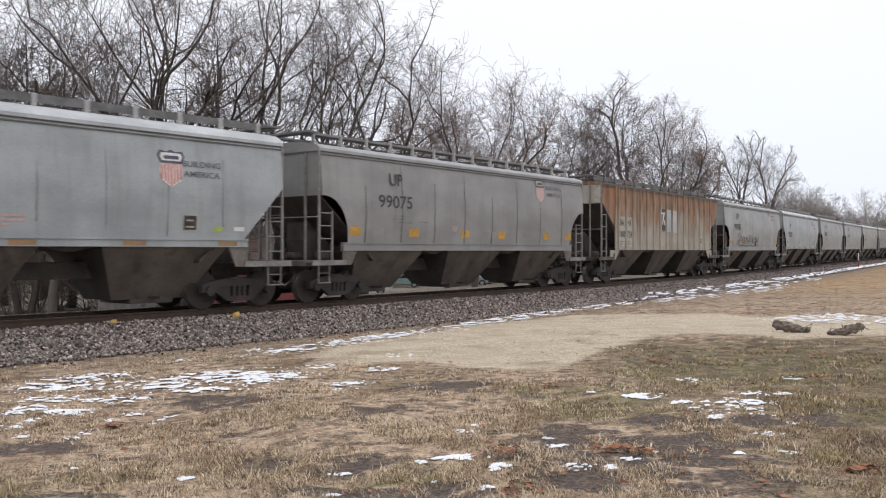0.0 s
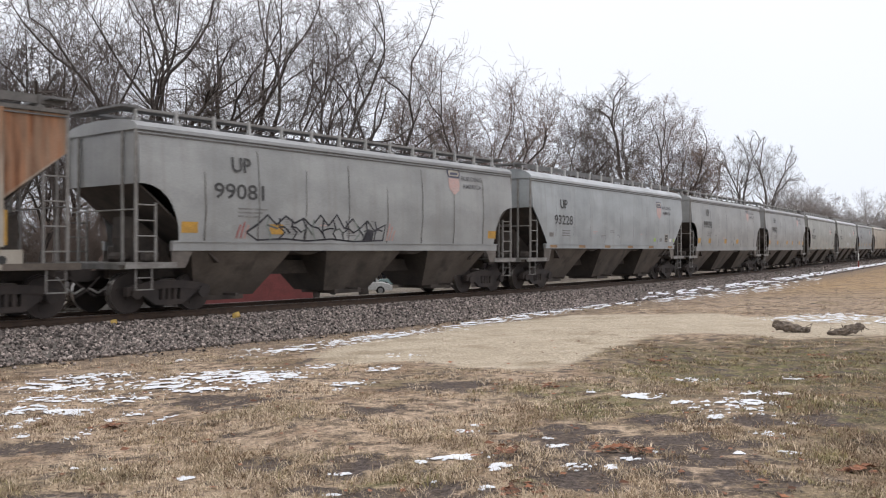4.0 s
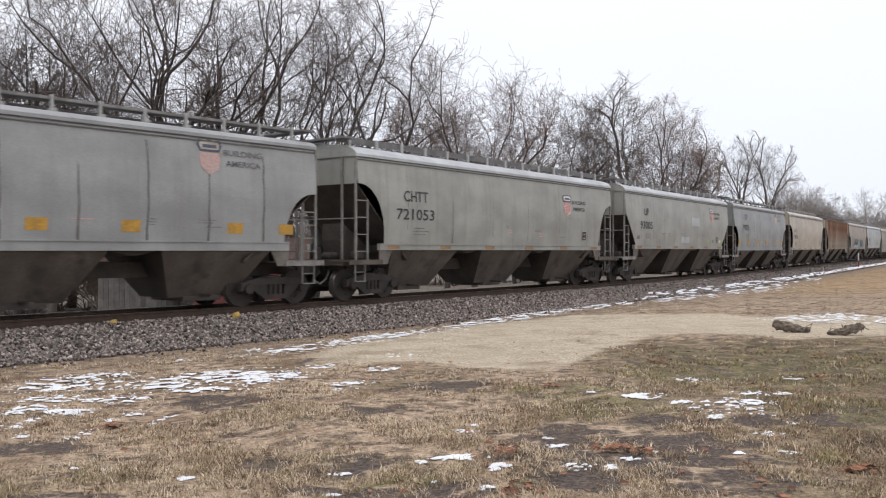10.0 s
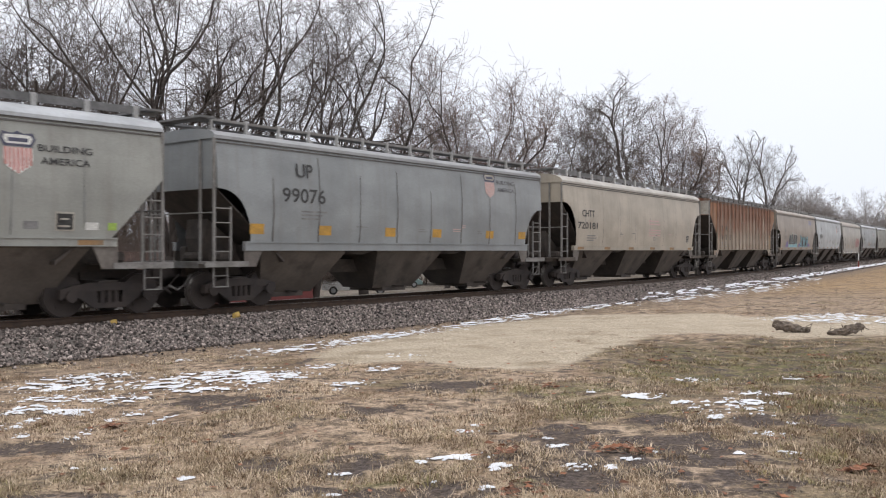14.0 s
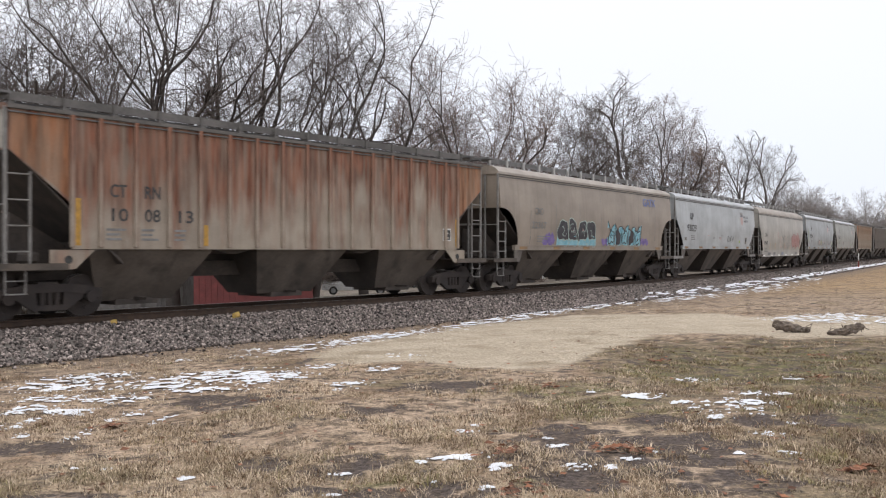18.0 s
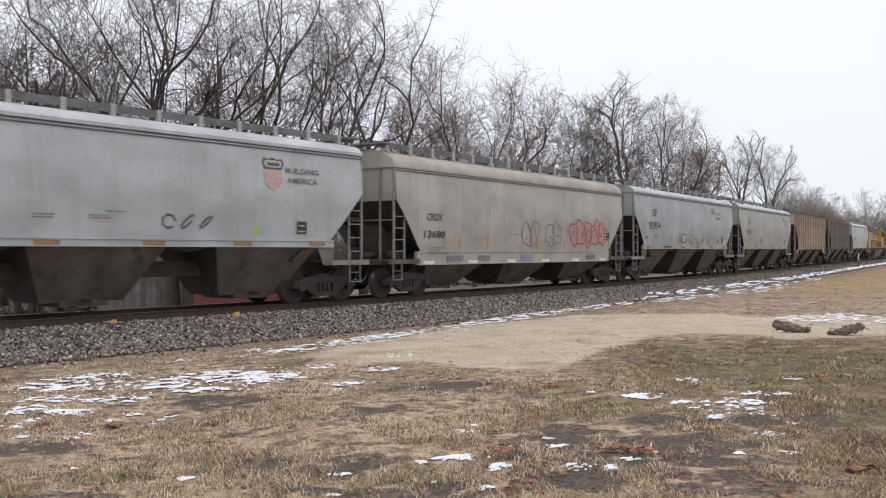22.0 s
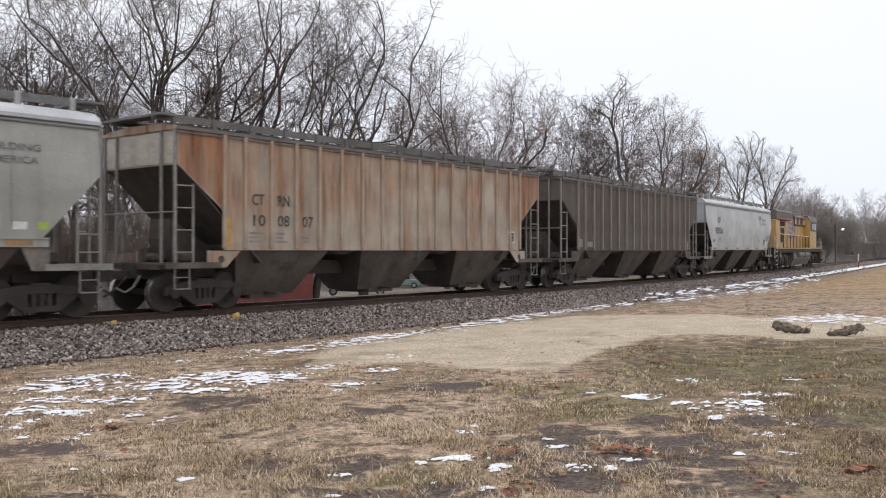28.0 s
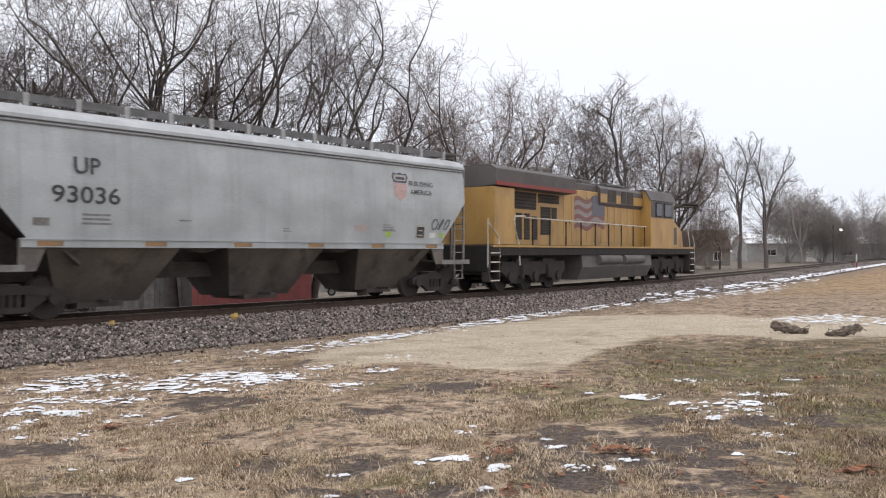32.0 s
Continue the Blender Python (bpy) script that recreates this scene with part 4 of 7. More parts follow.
def add_wagon(kind, paint, label, roof=None, seams=None, reflect=REFLECTOR_WORN, rib_shift=0.0):
    k = KINDS[kind]
    half = k["body"] / 2
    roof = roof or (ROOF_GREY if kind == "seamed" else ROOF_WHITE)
    w = tagged(new("hopper_wagon"), label, "hopper wagon", "wagons of the train")
    put("body", shared(("body", kind, paint.name), lambda: body_mesh(kind, paint)), w)
    for s in (-1, 1):
        put("slope_sheet", shared(("slope", kind, s), lambda: slope_mesh(kind, s)), w, "sloping end sheet, coloured dark for the shadow in the cut end")
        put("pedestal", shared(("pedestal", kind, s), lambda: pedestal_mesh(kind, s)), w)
        for side in (-1, 1):
            if k["deep"] and kind != "deep":
                put("bolster_plate", shared(("plate", kind, s, side), lambda: bolster_plate_mesh(kind, s, side, PLATE_GRIME)), w)
    # roof
    def roof_mesh():
        e, ye = k["eave"], side_half(k["eave"], kind)
        prof = [(-ye - 0.045, e - 0.03), (-ye - 0.045, e + 0.05), (-ye + 0.05, e + 0.15), (-1.20, e + 0.25), (-0.85, e + 0.33), (0, e + 0.37)]
        if kind == "seamed":
            prof = [(-ye - 0.045, e - 0.03), (-ye - 0.045, e + 0.05), (-ye + 0.04, e + 0.13), (-1.20, e + 0.19), (-0.80, e + 0.25), (0, e + 0.28)]
        if kind == "deep":
            prof = [(-ye - 0.03, e - 0.03), (-ye - 0.03, e + 0.04), (-1.42, e + 0.22), (-1.1, e + 0.40), (-0.8, e + 0.50), (0, e + 0.54)]
        if kind == "ribbed":
            prof = [(-1.55, k["eave"] - 0.05), (-1.55, k["eave"] + 0.03), (-1.40, k["eave"] + 0.05), (-0.75, k["eave"] + 0.12), (0, k["eave"] + 0.14)]
        prof = prof + [(-y, z) for y, z in prof[-2::-1]]
        v, f = [], []
        for x in (-half - 0.05, half + 0.05):
            v += [(x, y, z) for y, z in prof]
        m = len(prof)
        f = [(j, m + j, m + j + 1, j + 1) for j in range(m - 1)] + [tuple(range(m - 1, -1, -1)), tuple(range(m, 2 * m))]
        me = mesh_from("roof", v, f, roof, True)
        me.materials.append(paint)
        for cap in (len(f) - 2, len(f) - 1):
            me.polygons[cap].material_index = 1
        me.set_sharp_from_angle(angle=radians(40))
        return me
    put("roof", shared(("roof", kind, roof.name, paint.name), roof_mesh), w)
    lift = k["eave"] + {"ribbed": 0.10, "deep": 0.42}.get(kind, 0.22)
    top = lift + (0.31 if kind != "ribbed" else 0.24)
    put("hatch_trough", shared(("trough", kind), lambda: bm_mesh("hatch_trough", boxes((-half + 0.5, half - 0.5, -0.42, 0.42, lift - 0.05, lift + 0.16)), GALVANISED)), w)
    for s in (-1, 1):
        yb = sorted((s * 0.50, s * 0.86))
        put("running_board", shared(("board", kind, s), lambda: bm_mesh("running_board", boxes((-half - 0.25, half + 0.25, yb[0], yb[1], top - 0.055, top)), ROOF_DARK if kind == "ribbed" else GALVANISED)), w)
        put("board_edge", shared(("edge", kind, s), lambda: bm_mesh("board_edge", boxes((-half - 0.25, half + 0.25, s * 0.86 - 0.02, s * 0.86 + 0.02, top - (0.04 if kind == "seamed" else 0.13), top + (0.02 if kind == "seamed" else 0.05))), {"seamed": LADDER_GREY, "ribbed": ROOF_DARK}.get(kind, GALVANISED))), w)
        n = 14
        thin = 0.5 if kind in ("seamed", "ribbed") else 1.0
        post = shared(("post", kind, s), lambda: bm_mesh("board_post", boxes((-0.055 * thin, 0.055 * thin, min(s * 0.84, s * 0.93), max(s * 0.84, s * 0.93), lift - 0.05, top + 0.06), (-0.075, 0.075, min(s * 0.86, s * 1.0), max(s * 0.86, s * 1.0), lift - 0.05, lift + 0.07)), POST_GREY if kind != "ribbed" else ROOF_DARK))
        for i in range(n):
            put("board_post", post, w, at=(-half + 0.3 + (k["body"] - 0.6) * i / (n - 1), 0, 0))
    for x in (-half - 0.02, half + 0.02):
        put("end_walkway", shared(("endwalk", kind), lambda: bm_mesh("end_walkway", boxes((-0.22, 0.22, -1.2, 1.2, top - 0.05, top)), GALVANISED)), w, at=(x, 0, 0))
    # eave moulding and sill
    for s in (-1, 1):
        ye = s * (side_half(k["eave"], kind) + 0.012)
        put("eave_moulding", shared(("eave", kind, s), lambda: bm_mesh("eave_moulding", boxes((-half, half, min(ye, ye + s * 0.03), max(ye, ye + s * 0.03), k["eave"] - 0.135, k["eave"] - 0.105), (-half, half, min(ye, ye + s * 0.02), max(ye, ye + s * 0.02), k["eave"] - 0.06, k["eave"] - 0.04)), SEAM_DARK)), w)
        if k["deep"]:
            ys = s * (side_half(k["sill"] + 0.2, kind) + 0.015)
            long = half - k["cut"] * (0.85 if k["arch"] else 0.9)
            put("side_sill", shared(("sill", kind, s, paint.name), lambda: bm_mesh("side_sill", boxes((-long, long, min(ys, ys - s * 0.12), max(ys, ys - s * 0.12), k["sill"], k["sill"] + k["deep"] + 0.01), (-long, long, min(ys, ys + s * 0.035), max(ys, ys + s * 0.035), k["sill"] + k["deep"] - 0.02, k["sill"] + k["deep"] + 0.012)), paint)), w)
            for i in range(6 if kind != "seamed" else 0):
                x = -long + 0.6 + i * (2 * long - 1.2) / 5
                put("reflector", shared(("reflector", kind, s, reflect.name), lambda: bm_mesh("reflector", boxes((-0.28, 0.28, min(ys + s * 0.002, ys + s * 0.008), max(ys + s * 0.002, ys + s * 0.008), k["sill"] + 0.03, k["sill"] + 0.135)), reflect)), w, at=(x, 0, 0))
        elif kind == "ribbed":
            n = 17
            rib = shared(("rib", s, paint.name), lambda: bm_mesh("rib", boxes((-0.05, 0.05, min(s * 1.49, s * 1.575), max(s * 1.49, s * 1.575), k["sill"] + 0.04, k["eave"] - 0.05), bevel=0.012), RIB_BROWN if paint is DARK_BROWN else paint))
            for i in range(n):
                e = half - k["cut"]
                x = {0: -e, n - 1: e}.get(i, -e + 0.64 + rib_shift + (2 * e - 1.28) * (i - 1) / (n - 3))
                put("rib", rib, w, at=(x, 0, 0))
            for sx in (-1, 1):
                def plate():
                    bm = bmesh.new()
                    e = half - k["cut"]
                    add_prism(bm, [(sx * (e + 0.45), 1.05), (sx * (e + 0.45), 1.46), (sx * (e - 0.55), 1.46), (sx * (e - 0.10), 1.05)], s * 1.44, s * 1.47)
                    bmesh.ops.recalc_face_normals(bm, faces=bm.faces[:])
                    return bm_mesh("bolster_plate", bm, paint)
                bp = put("bolster_plate", shared(("plate", s, sx, paint.name), plate), w)
                # no real hole: a black disc paints the dark inside it
                def hole():
                    bm = bmesh.new()
                    add_disc(bm, sx * (half - k["cut"] + 0.05), 1.25, 0.09, s * 1.468, s * 1.476, 12)
                    return bm_mesh("slot", bm, PLACARD_BLACK)
                put("slot", shared(("slot", s, sx), hole), bp)
    if seams:
        for i in range(seams):
            x = -half + k["cut"] * 0.9 + (k["body"] - 1.8 * k["cut"]) * (i + 0.5) / seams
            for s in (-1, 1):
                def seam_mesh():
                    bm = bmesh.new()
                    rng = random.Random(i % 4 + 7 * seams)
                    zs = np.linspace(k["sill"] + k["deep"] + (0.0 if kind == "seamed" else rng.uniform(0.0, 0.7)), k["eave"] - rng.uniform(0.2, 0.9 if kind == "seamed" else 1.3), 9)
                    sway = [rng.uniform(-0.018, 0.018) for _ in zs]
                    wide = [(0.020 if kind == "seamed" else 0.013) * rng.uniform(0.6, 1.2) * (1.15 - 0.6 * j / 8) for j in range(9)]
                    cols = [[bm.verts.new((d * b + a, s * (side_half(z, kind) + 0.009), z)) for z, a, b in zip(zs, sway, wide)] for d in (-1, 1)]
                    for j in range(8):
                        q = (cols[0][j], cols[1][j], cols[1][j + 1], cols[0][j + 1])
                        bm.faces.new(q if s < 0 else q[::-1])
                    return bm_mesh("weld_seam", bm, SEAM_DARK if kind == "seamed" else SEAM_FAINT)
                put("weld_seam", shared(("seam", kind, s, i % 4, seams), seam_mesh), w, at=(x, 0, 0))
    # hopper bays and gates
    span = k["body"] - 2 * k["cut"] + 0.5
    for i in range(3):
        x0 = -span / 2 + i * span / 3
        deck = max(k["sill"] + 0.05, 1.25)
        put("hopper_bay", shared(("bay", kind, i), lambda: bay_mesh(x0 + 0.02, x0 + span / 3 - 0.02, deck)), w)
        if i:
            put("hopper_saddle", shared(("saddle", deck), lambda: saddle_mesh(deck)), w, at=(x0, 0, 0))
        put("discharge_gate", shared(("gate", kind, i), lambda: bm_mesh("discharge_gate", boxes((x0 + span / 6 - 0.55, x0 + span / 6 + 0.55, -0.70, 0.70, 0.20, 0.32), (x0 + span / 6 - 0.06, x0 + span / 6 + 0.06, -1.15, 1.15, 0.31, 0.37)), UNDERSIDE)), w)
    put("centre_sill", shared(("centre", kind), lambda: bm_mesh("centre_sill", boxes((-k["pitch"] / 2 + 0.7, k["pitch"] / 2 - 0.7, -0.28, 0.28, 0.80, 1.18)), UNDERSIDE)), w)
    # ends
    for s in (-1, 1):
        xe = s * half
        x0, x1 = sorted((s * (half - k["cut"] + 0.05), s * (half + 0.32)))
        put("end_platform", shared(("platform", kind, s), lambda: bm_mesh("end_platform", boxes((x0, x1, -1.46, 1.46, 1.12, 1.17), (x0, x1, -1.50, -1.46, 1.04, 1.18), (x0, x1, 1.46, 1.50, 1.04, 1.18), (min(xe, xe + s * 0.3), max(xe, xe + s * 0.3), -1.2, 1.2, 1.02, 1.12)), LADDER_GREY if kind in ("seamed", "smooth") else GRIME)), w)
        put("coupler", shared(("coupler", s), lambda: coupler_mesh(s)), w, at=(s * (k["pitch"] / 2 - 0.80), 0, 0))
        rise = k["cut_top"] - 1.12
        for sy in (-1, 1):
            put("corner_post", shared(("corner", kind), lambda: bm_mesh("corner_post", boxes((-0.035, 0.035, -0.03, 0.03, 1.10, k["eave"] - 0.02), bevel=0.006), LADDER_GREY)), w, at=(xe + s * 0.04, sy * 1.455, 0))
            put("ladder", shared(("ladder", kind, s), lambda: ladder_mesh(rise - 0.42, s)), w, at=(xe, sy * 1.455, 1.12))
            put("end_post", shared(("endpost", kind), lambda: bm_mesh("end_post", boxes((-0.025, 0.025, -0.03, 0.03, 1.15, k["eave"] - 0.05)), LADDER_GREY)), w, at=(xe + s * 0.05, sy * 0.93, 0))
            put("step", shared("step", lambda: bm_mesh("step", boxes((-0.22, -0.19, -0.02, 0.02, 0.55, 1.1), (0.19, 0.22, -0.02, 0.02, 0.55, 1.1), (-0.22, 0.22, -0.05, 0.05, 0.55, 0.575), (-0.20, 0.20, -0.03, 0.03, 0.82, 0.84)), LADDER_GREY)), w, at=(xe - s * 0.18, sy * 1.42, 0))
        rail = bmesh.new()
        add_tube(rail, [(0, -1.44, 2.36), (0, 1.44, 2.36)], 0.018, 6)
        put("grab_rail", shared("grab_rail", lambda: bm_mesh("grab_rail", rail, LADDER_GREY)), w, at=(xe + s * 0.07, 0, 0))
        put("air_tank", shared("air_tank", lambda: bm_mesh("air_tank", boxes((-0.18, 0.18, -0.95, -0.62, 1.17, 1.42), bevel=0.06), UNDERSIDE)), w, at=(xe - s * 0.75, 0, 0))
        put("brake_valve", shared("brake_valve", lambda: bm_mesh("brake_valve", boxes((-0.12, 0.12, 0.55, 0.85, 1.17, 1.55), bevel=0.03), UNDERSIDE)), w, at=(xe - s * 0.75, 0, 0))
        put("brake_cylinder", shared("brake_cylinder", lambda: bm_mesh("brake_cylinder", boxes((-0.30, 0.10, -0.20, 0.25, 1.17, 1.40), bevel=0.08), UNDERSIDE)), w, at=(xe - s * 0.55, 0, 0))
        hose = bmesh.new()
        add_tube(hose, [(0, -0.42, 0.86), (s * 0.18, -0.46, 0.62), (s * 0.40, -0.44, 0.48), (s * 0.62, -0.40, 0.60)], 0.028, 6)
        put("air_hose", shared(("hose", s), lambda: bm_mesh("air_hose", hose, LADDER_GREY)), w, at=(s * (k["pitch"] / 2 - 0.75), 0, 0))
        add_truck(w, s * (half - 1.05))
    return w


# positions along the train of the couplings, on the track's arc at 16 s
TRAIN = []


def marks(w, kind, owner, number, x=-5.6, z=3.35, size=0.50, gap=0.62, emblem=5.0, fresh=True, print_rows=3, board=5.6, slogan=True, stretch=1.0, ink=None):
    text_on_side(owner, size, x, z, kind, w, ink, width=0.30 * len(owner) * stretch)
    text_on_side(number, size, x, z - gap, kind, w, ink, width=0.31 * len(number) * stretch)
    bars_on_side(x - 0.1, z - gap - 0.42, 1.0, print_rows, kind, w)
    if emblem:
        shield(emblem - 0.25, z + 0.12, kind, w, fresh)
        if slogan:
            text_on_side("BUILDING", 0.20, emblem + 0.72, z + 0.27, kind, w, SLOGAN_GREY if not fresh else LETTER_BLACK, 1.15)
            text_on_side("AMERICA", 0.20, emblem + 0.72, z + 0.01, kind, w, SLOGAN_GREY if not fresh else LETTER_BLACK, 1.05)
    if board:
        placard(board, 2.05, kind, w)
    rng = random.Random(sum(map(ord, number)))
    if kind == "smooth":
        for x0, wide, ink in ((4.0, 0.26, STICKER_LIME), (4.75, 0.30, SMALL_PRINT), (6.05, 0.28, REFLECTOR_WHITE), (6.55, 0.20, STICKER_LIME)):
            if rng.random() < 0.75:
                rect_on_side("sticker", x0, x0 + wide, 1.88, 2.04, kind, ink, w, 0.008, rows=2)
        rect_on_side("inspection_label", -6.55, -6.20, 1.98, 2.14, kind, LADDER_GREY, w, 0.008, rows=2)
    for _ in range(5):
        xx = rng.uniform(-3.4, 4.0)
        bars_on_side(xx, rng.uniform(1.95, 2.35), rng.uniform(0.25, 0.7), rng.randint(1, 3), kind, w, 0.03, FADED_PINK if rng.random() < 0.3 else SMALL_PRINT)


def panel_marks(w, uppers, lowers, z=2.80, start=-5.535, patch=False, board=6.05):
    """Reporting marks stencilled between the ribs, on pale patches."""
    for i, (a, b) in enumerate(zip(uppers, lowers)):
        x = start + 0.851 * i
        if patch:
            rect_on_side("pale_patch", x - 0.35, x + 0.35, z - 1.1, z + 0.26, "ribbed", PATCH_PALE, w, 0.004)
        for text, zz in ((a, z), (b, z - 0.52)):
            if text:
                text_on_side(text, 0.40, x, zz, "ribbed", w, width=0.20 * len(text), proud=0.012)
        bars_on_side(x - 0.28, z - 0.85, 0.5, 3, "ribbed", w, 0.05)
    placard(board, 1.95, "ribbed", w, True)


def rusty_ends(w, ends=(-1, 1)):
    """The cut end panels of a ribbed wagon, gone over to rust."""
    for s in ends:
        outline = [(s * 6.66, 2.54), (s * 7.88, 3.46), (s * 7.88, 4.20), (s * 6.66, 4.20)]
        strip_on_side("rusty_panel", outline if s > 0 else outline[::-1], "ribbed", RUST_END, w, proud=0.005)


def pale_ends(w):
    """The end walls above the slope sheets, still in pale paint."""
    k = KINDS["ribbed"]
    for s in (-1, 1):
        x0, x1 = sorted((s * (k["body"] / 2 + 0.004), s * (k["body"] / 2 + 0.014)))
        part("end_sheet", boxes((x0, x1, -1.45, 1.45, k["cut_top"] + 0.04, k["eave"] - 0.06)), PATCH_PALE, w, "pale painted end sheet")


def yellow_strips(w, places):
    for x, h in places:
        rect_on_side("yellow_strip", x, x + 0.13, 1.55, 1.55 + h, "ribbed", REFLECTOR_YELLOW, w, 0.008)


def yellow_patches(w, kind, places, z=2.0):
    for x in places:
        rect_on_side("yellow_patch", x, x + 0.46, z - 0.14, z + 0.12, kind, REFLECTOR_YELLOW, w, 0.008)


def build_train():
    def one(kind, paint, start, end, label, **kw):
        w = add_wagon(kind, paint, label, **kw)
        TRAIN.append((w, (start + end) / 2, (end - start) / 2 - 2.2))
        return w

    w = one("smooth", BLUE_GREY, -182.75, -165.5, "pale blue-grey covered hopper wagon with faded emblem", seams=9)
    shield(4.6, 3.32, "smooth", w)
    text_on_side("BUILDING", 0.19, 5.42, 3.48, "smooth", w, SLOGAN_GREY, 1.05)
    text_on_side("AMERICA", 0.19, 5.42, 3.24, "smooth", w, SLOGAN_GREY, 1.0)
    placard(5.1, 2.1, "smooth", w)
    rect_on_side("sticker", 5.75, 6.0, 1.90, 2.02, "smooth", STICKER_LIME, w, 0.008, rows=2)
    rect_on_side("sticker", 6.35, 6.65, 1.92, 2.02, "smooth", REFLECTOR_WHITE, w, 0.008, rows=2)
    bars_on_side(0.2, 2.15, 1.2, 3, "smooth", w, material=FADED_PINK)
    w = one("seamed", DULL_GREY, -165.5, -149.35, "grey covered hopper wagon with dark weld seams", seams=8)
    marks(w, "seamed", "UP", "99075", -4.36, 3.56, 0.52, 0.66, emblem=4.35, fresh=False, board=0)
    yellow_patches(w, "seamed", (-6.35, -3.7, -1.0, 1.2, 4.3, 6.0))
    w = one("ribbed", RUST_PALE, -149.15, -131.0, "pale ribbed hopper wagon with orange rust along its top", roof=ROOF_DARK, rib_shift=-0.34)
    rusty_ends(w)
    pale_ends(w)
    panel_marks(w, ("NA", "HX"), ("100", "724"), 2.70, -5.875, True, 5.0)
    yellow_strips(w, ((-6.53, 1.0), (-2.9, 0.55), (-1.32, 0.45), (1.32, 0.4), (3.86, 0.4), (6.6, 0.7)))
    rect_on_side("dark_panel", -1.13, -0.43, 2.38, 3.50, "ribbed", PLACARD_BLACK, w, 0.006)
    rect_on_side("red_line", -1.13, -0.43, 2.38, 2.44, "ribbed", SPRAY_RED, w, 0.009)
    for line in ([(-1.11, 3.28), (-0.68, 3.28), (-0.75, 3.05), (-0.80, 2.72)], [(-0.74, 2.98), (-0.52, 3.34)], [(-0.70, 3.02), (-0.60, 2.90), (-0.48, 2.70)]):
        scrawl(line, 0.10, "ribbed", w, REFLECTOR_WHITE, 0.010, "panel_mark")
    rect_on_side("white_panel", -0.27, 0.40, 2.38, 3.48, "ribbed", SILVER, w, 0.006)
    rect_on_side("white_panel", 0.60, 1.26, 2.34, 3.45, "ribbed", SILVER, w, 0.006)
    for i in (6, 7, 8):
        x = -5.96 - 0.34 + 0.851 * i
        rect_on_side("white_rib_face", x - 0.05, x + 0.05, 2.36, 3.5, "ribbed", SILVER, w, 0.082)
    w = one("seamed", STEEL_GREY, -131.2, -114.9, "grey covered hopper wagon with red and black spray painting", seams=8)
    marks(w, "seamed", "UP", "99081", -4.62, 3.56, 0.52, 0.66, emblem=4.35, fresh=False, board=0)
    rng = random.Random(81)
    crest = [(-4.45, 1.90)] + [(-4.1 + 0.31 * i, (2.36 if i % 2 else 2.10) + rng.uniform(-0.09, 0.09)) for i in range(15)] + [(0.72, 2.2), (0.62, 1.72)]
    scrawl(crest, 0.06, "seamed", w, SPRAY_BLACK)
    scrawl([(-4.45, 1.90), (-4.1, 1.71), (-3.2, 1.75), (-2.4, 1.70), (-1.5, 1.76), (-0.6, 1.70), (0.62, 1.74)], 0.045, "seamed", w, SPRAY_BLACK)
    for i in range(11):
        x = -3.75 + i * 0.40
        scrawl([(x + rng.uniform(-0.08, 0.08), 2.28), (x + rng.uniform(-0.15, 0.15), 2.05), (x + rng.uniform(-0.12, 0.2), 1.92), (x + rng.uniform(-0.1, 0.1), 1.72)], 0.05, "seamed", w, SPRAY_BLACK if i % 4 else SPRAY_GREEN, 0.013)
        scrawl([(x - 0.05, 2.0 + rng.uniform(-0.08, 0.1)), (x + 0.16, 2.05), (x + 0.34, 1.95 + rng.uniform(-0.1, 0.1))], 0.045, "seamed", w, SPRAY_BLACK if i % 3 else SPRAY_DARK, 0.014)
    strip_on_side("spray_fill", [(-0.25, 1.74), (0.18, 1.74), (0.22, 2.02), (-0.05, 2.06)], "seamed", SPRAY_BLACK, w, proud=0.015)
    for x, h in ((-4.75, 0.35), (-4.62, 0.42), (-4.5, 0.35), (0.80, 0.5), (0.92, 0.42), (1.05, 0.3)):
        scrawl([(x, 1.74), (x + 0.05, 1.74 + h / 2), (x + 0.12, 1.74 + h)], 0.05, "seamed", w, SPRAY_RED if abs(x) > 4.6 else SPRAY_PINK, 0.010)
    yellow_patches(w, "seamed", (-6.35, -3.7, 6.0))
    w = one("smooth", BLUE_GREY, -114.9, -97.65, "pale blue-grey covered hopper wagon with black numbers", seams=9)
    marks(w, "smooth", "UP", "93228", -5.40, 3.27, emblem=4.9, fresh=False)
    w = one("seamed", STEEL_GREY, -97.65, -81.1, "grey covered hopper wagon with dark weld seams", seams=8)
    marks(w, "seamed", "UP", "99093", -4.62, 3.56, 0.52, 0.66, emblem=4.35, fresh=False, board=0)
    yellow_patches(w, "seamed", (-6.35, -4.4, -1.2, 1.4))
    w = one("seamed", STEEL_GREY, -81.1, -64.6, "grey covered hopper wagon with dark weld seams", seams=8)
    marks(w, "seamed", "UP", "99071", -4.62, 3.56, 0.52, 0.66, emblem=4.35, fresh=False, board=0)
    yellow_patches(w, "seamed", (-6.35, -3.7, -0.3, 1.8, 4.6, 6.2))
    w = one("high", GREEN_GREY, -64.6, -46.7, "greenish-grey covered hopper wagon with rounded end openings", seams=6)
    marks(w, "high", "CHTT", "721053", -5.5, 3.1, 0.46, 0.55, emblem=4.4)
    w = one("smooth", GREEN_GREY, -46.7, -29.45, "greenish-grey covered hopper wagon with pale patches", seams=9)
    marks(w, "smooth", "UP", "93005", -5.40, 3.27, emblem=4.9)
    rect_on_side("pale_patch", 1.2, 2.5, 2.75, 3.2, "smooth", SILVER, w, 0.006)
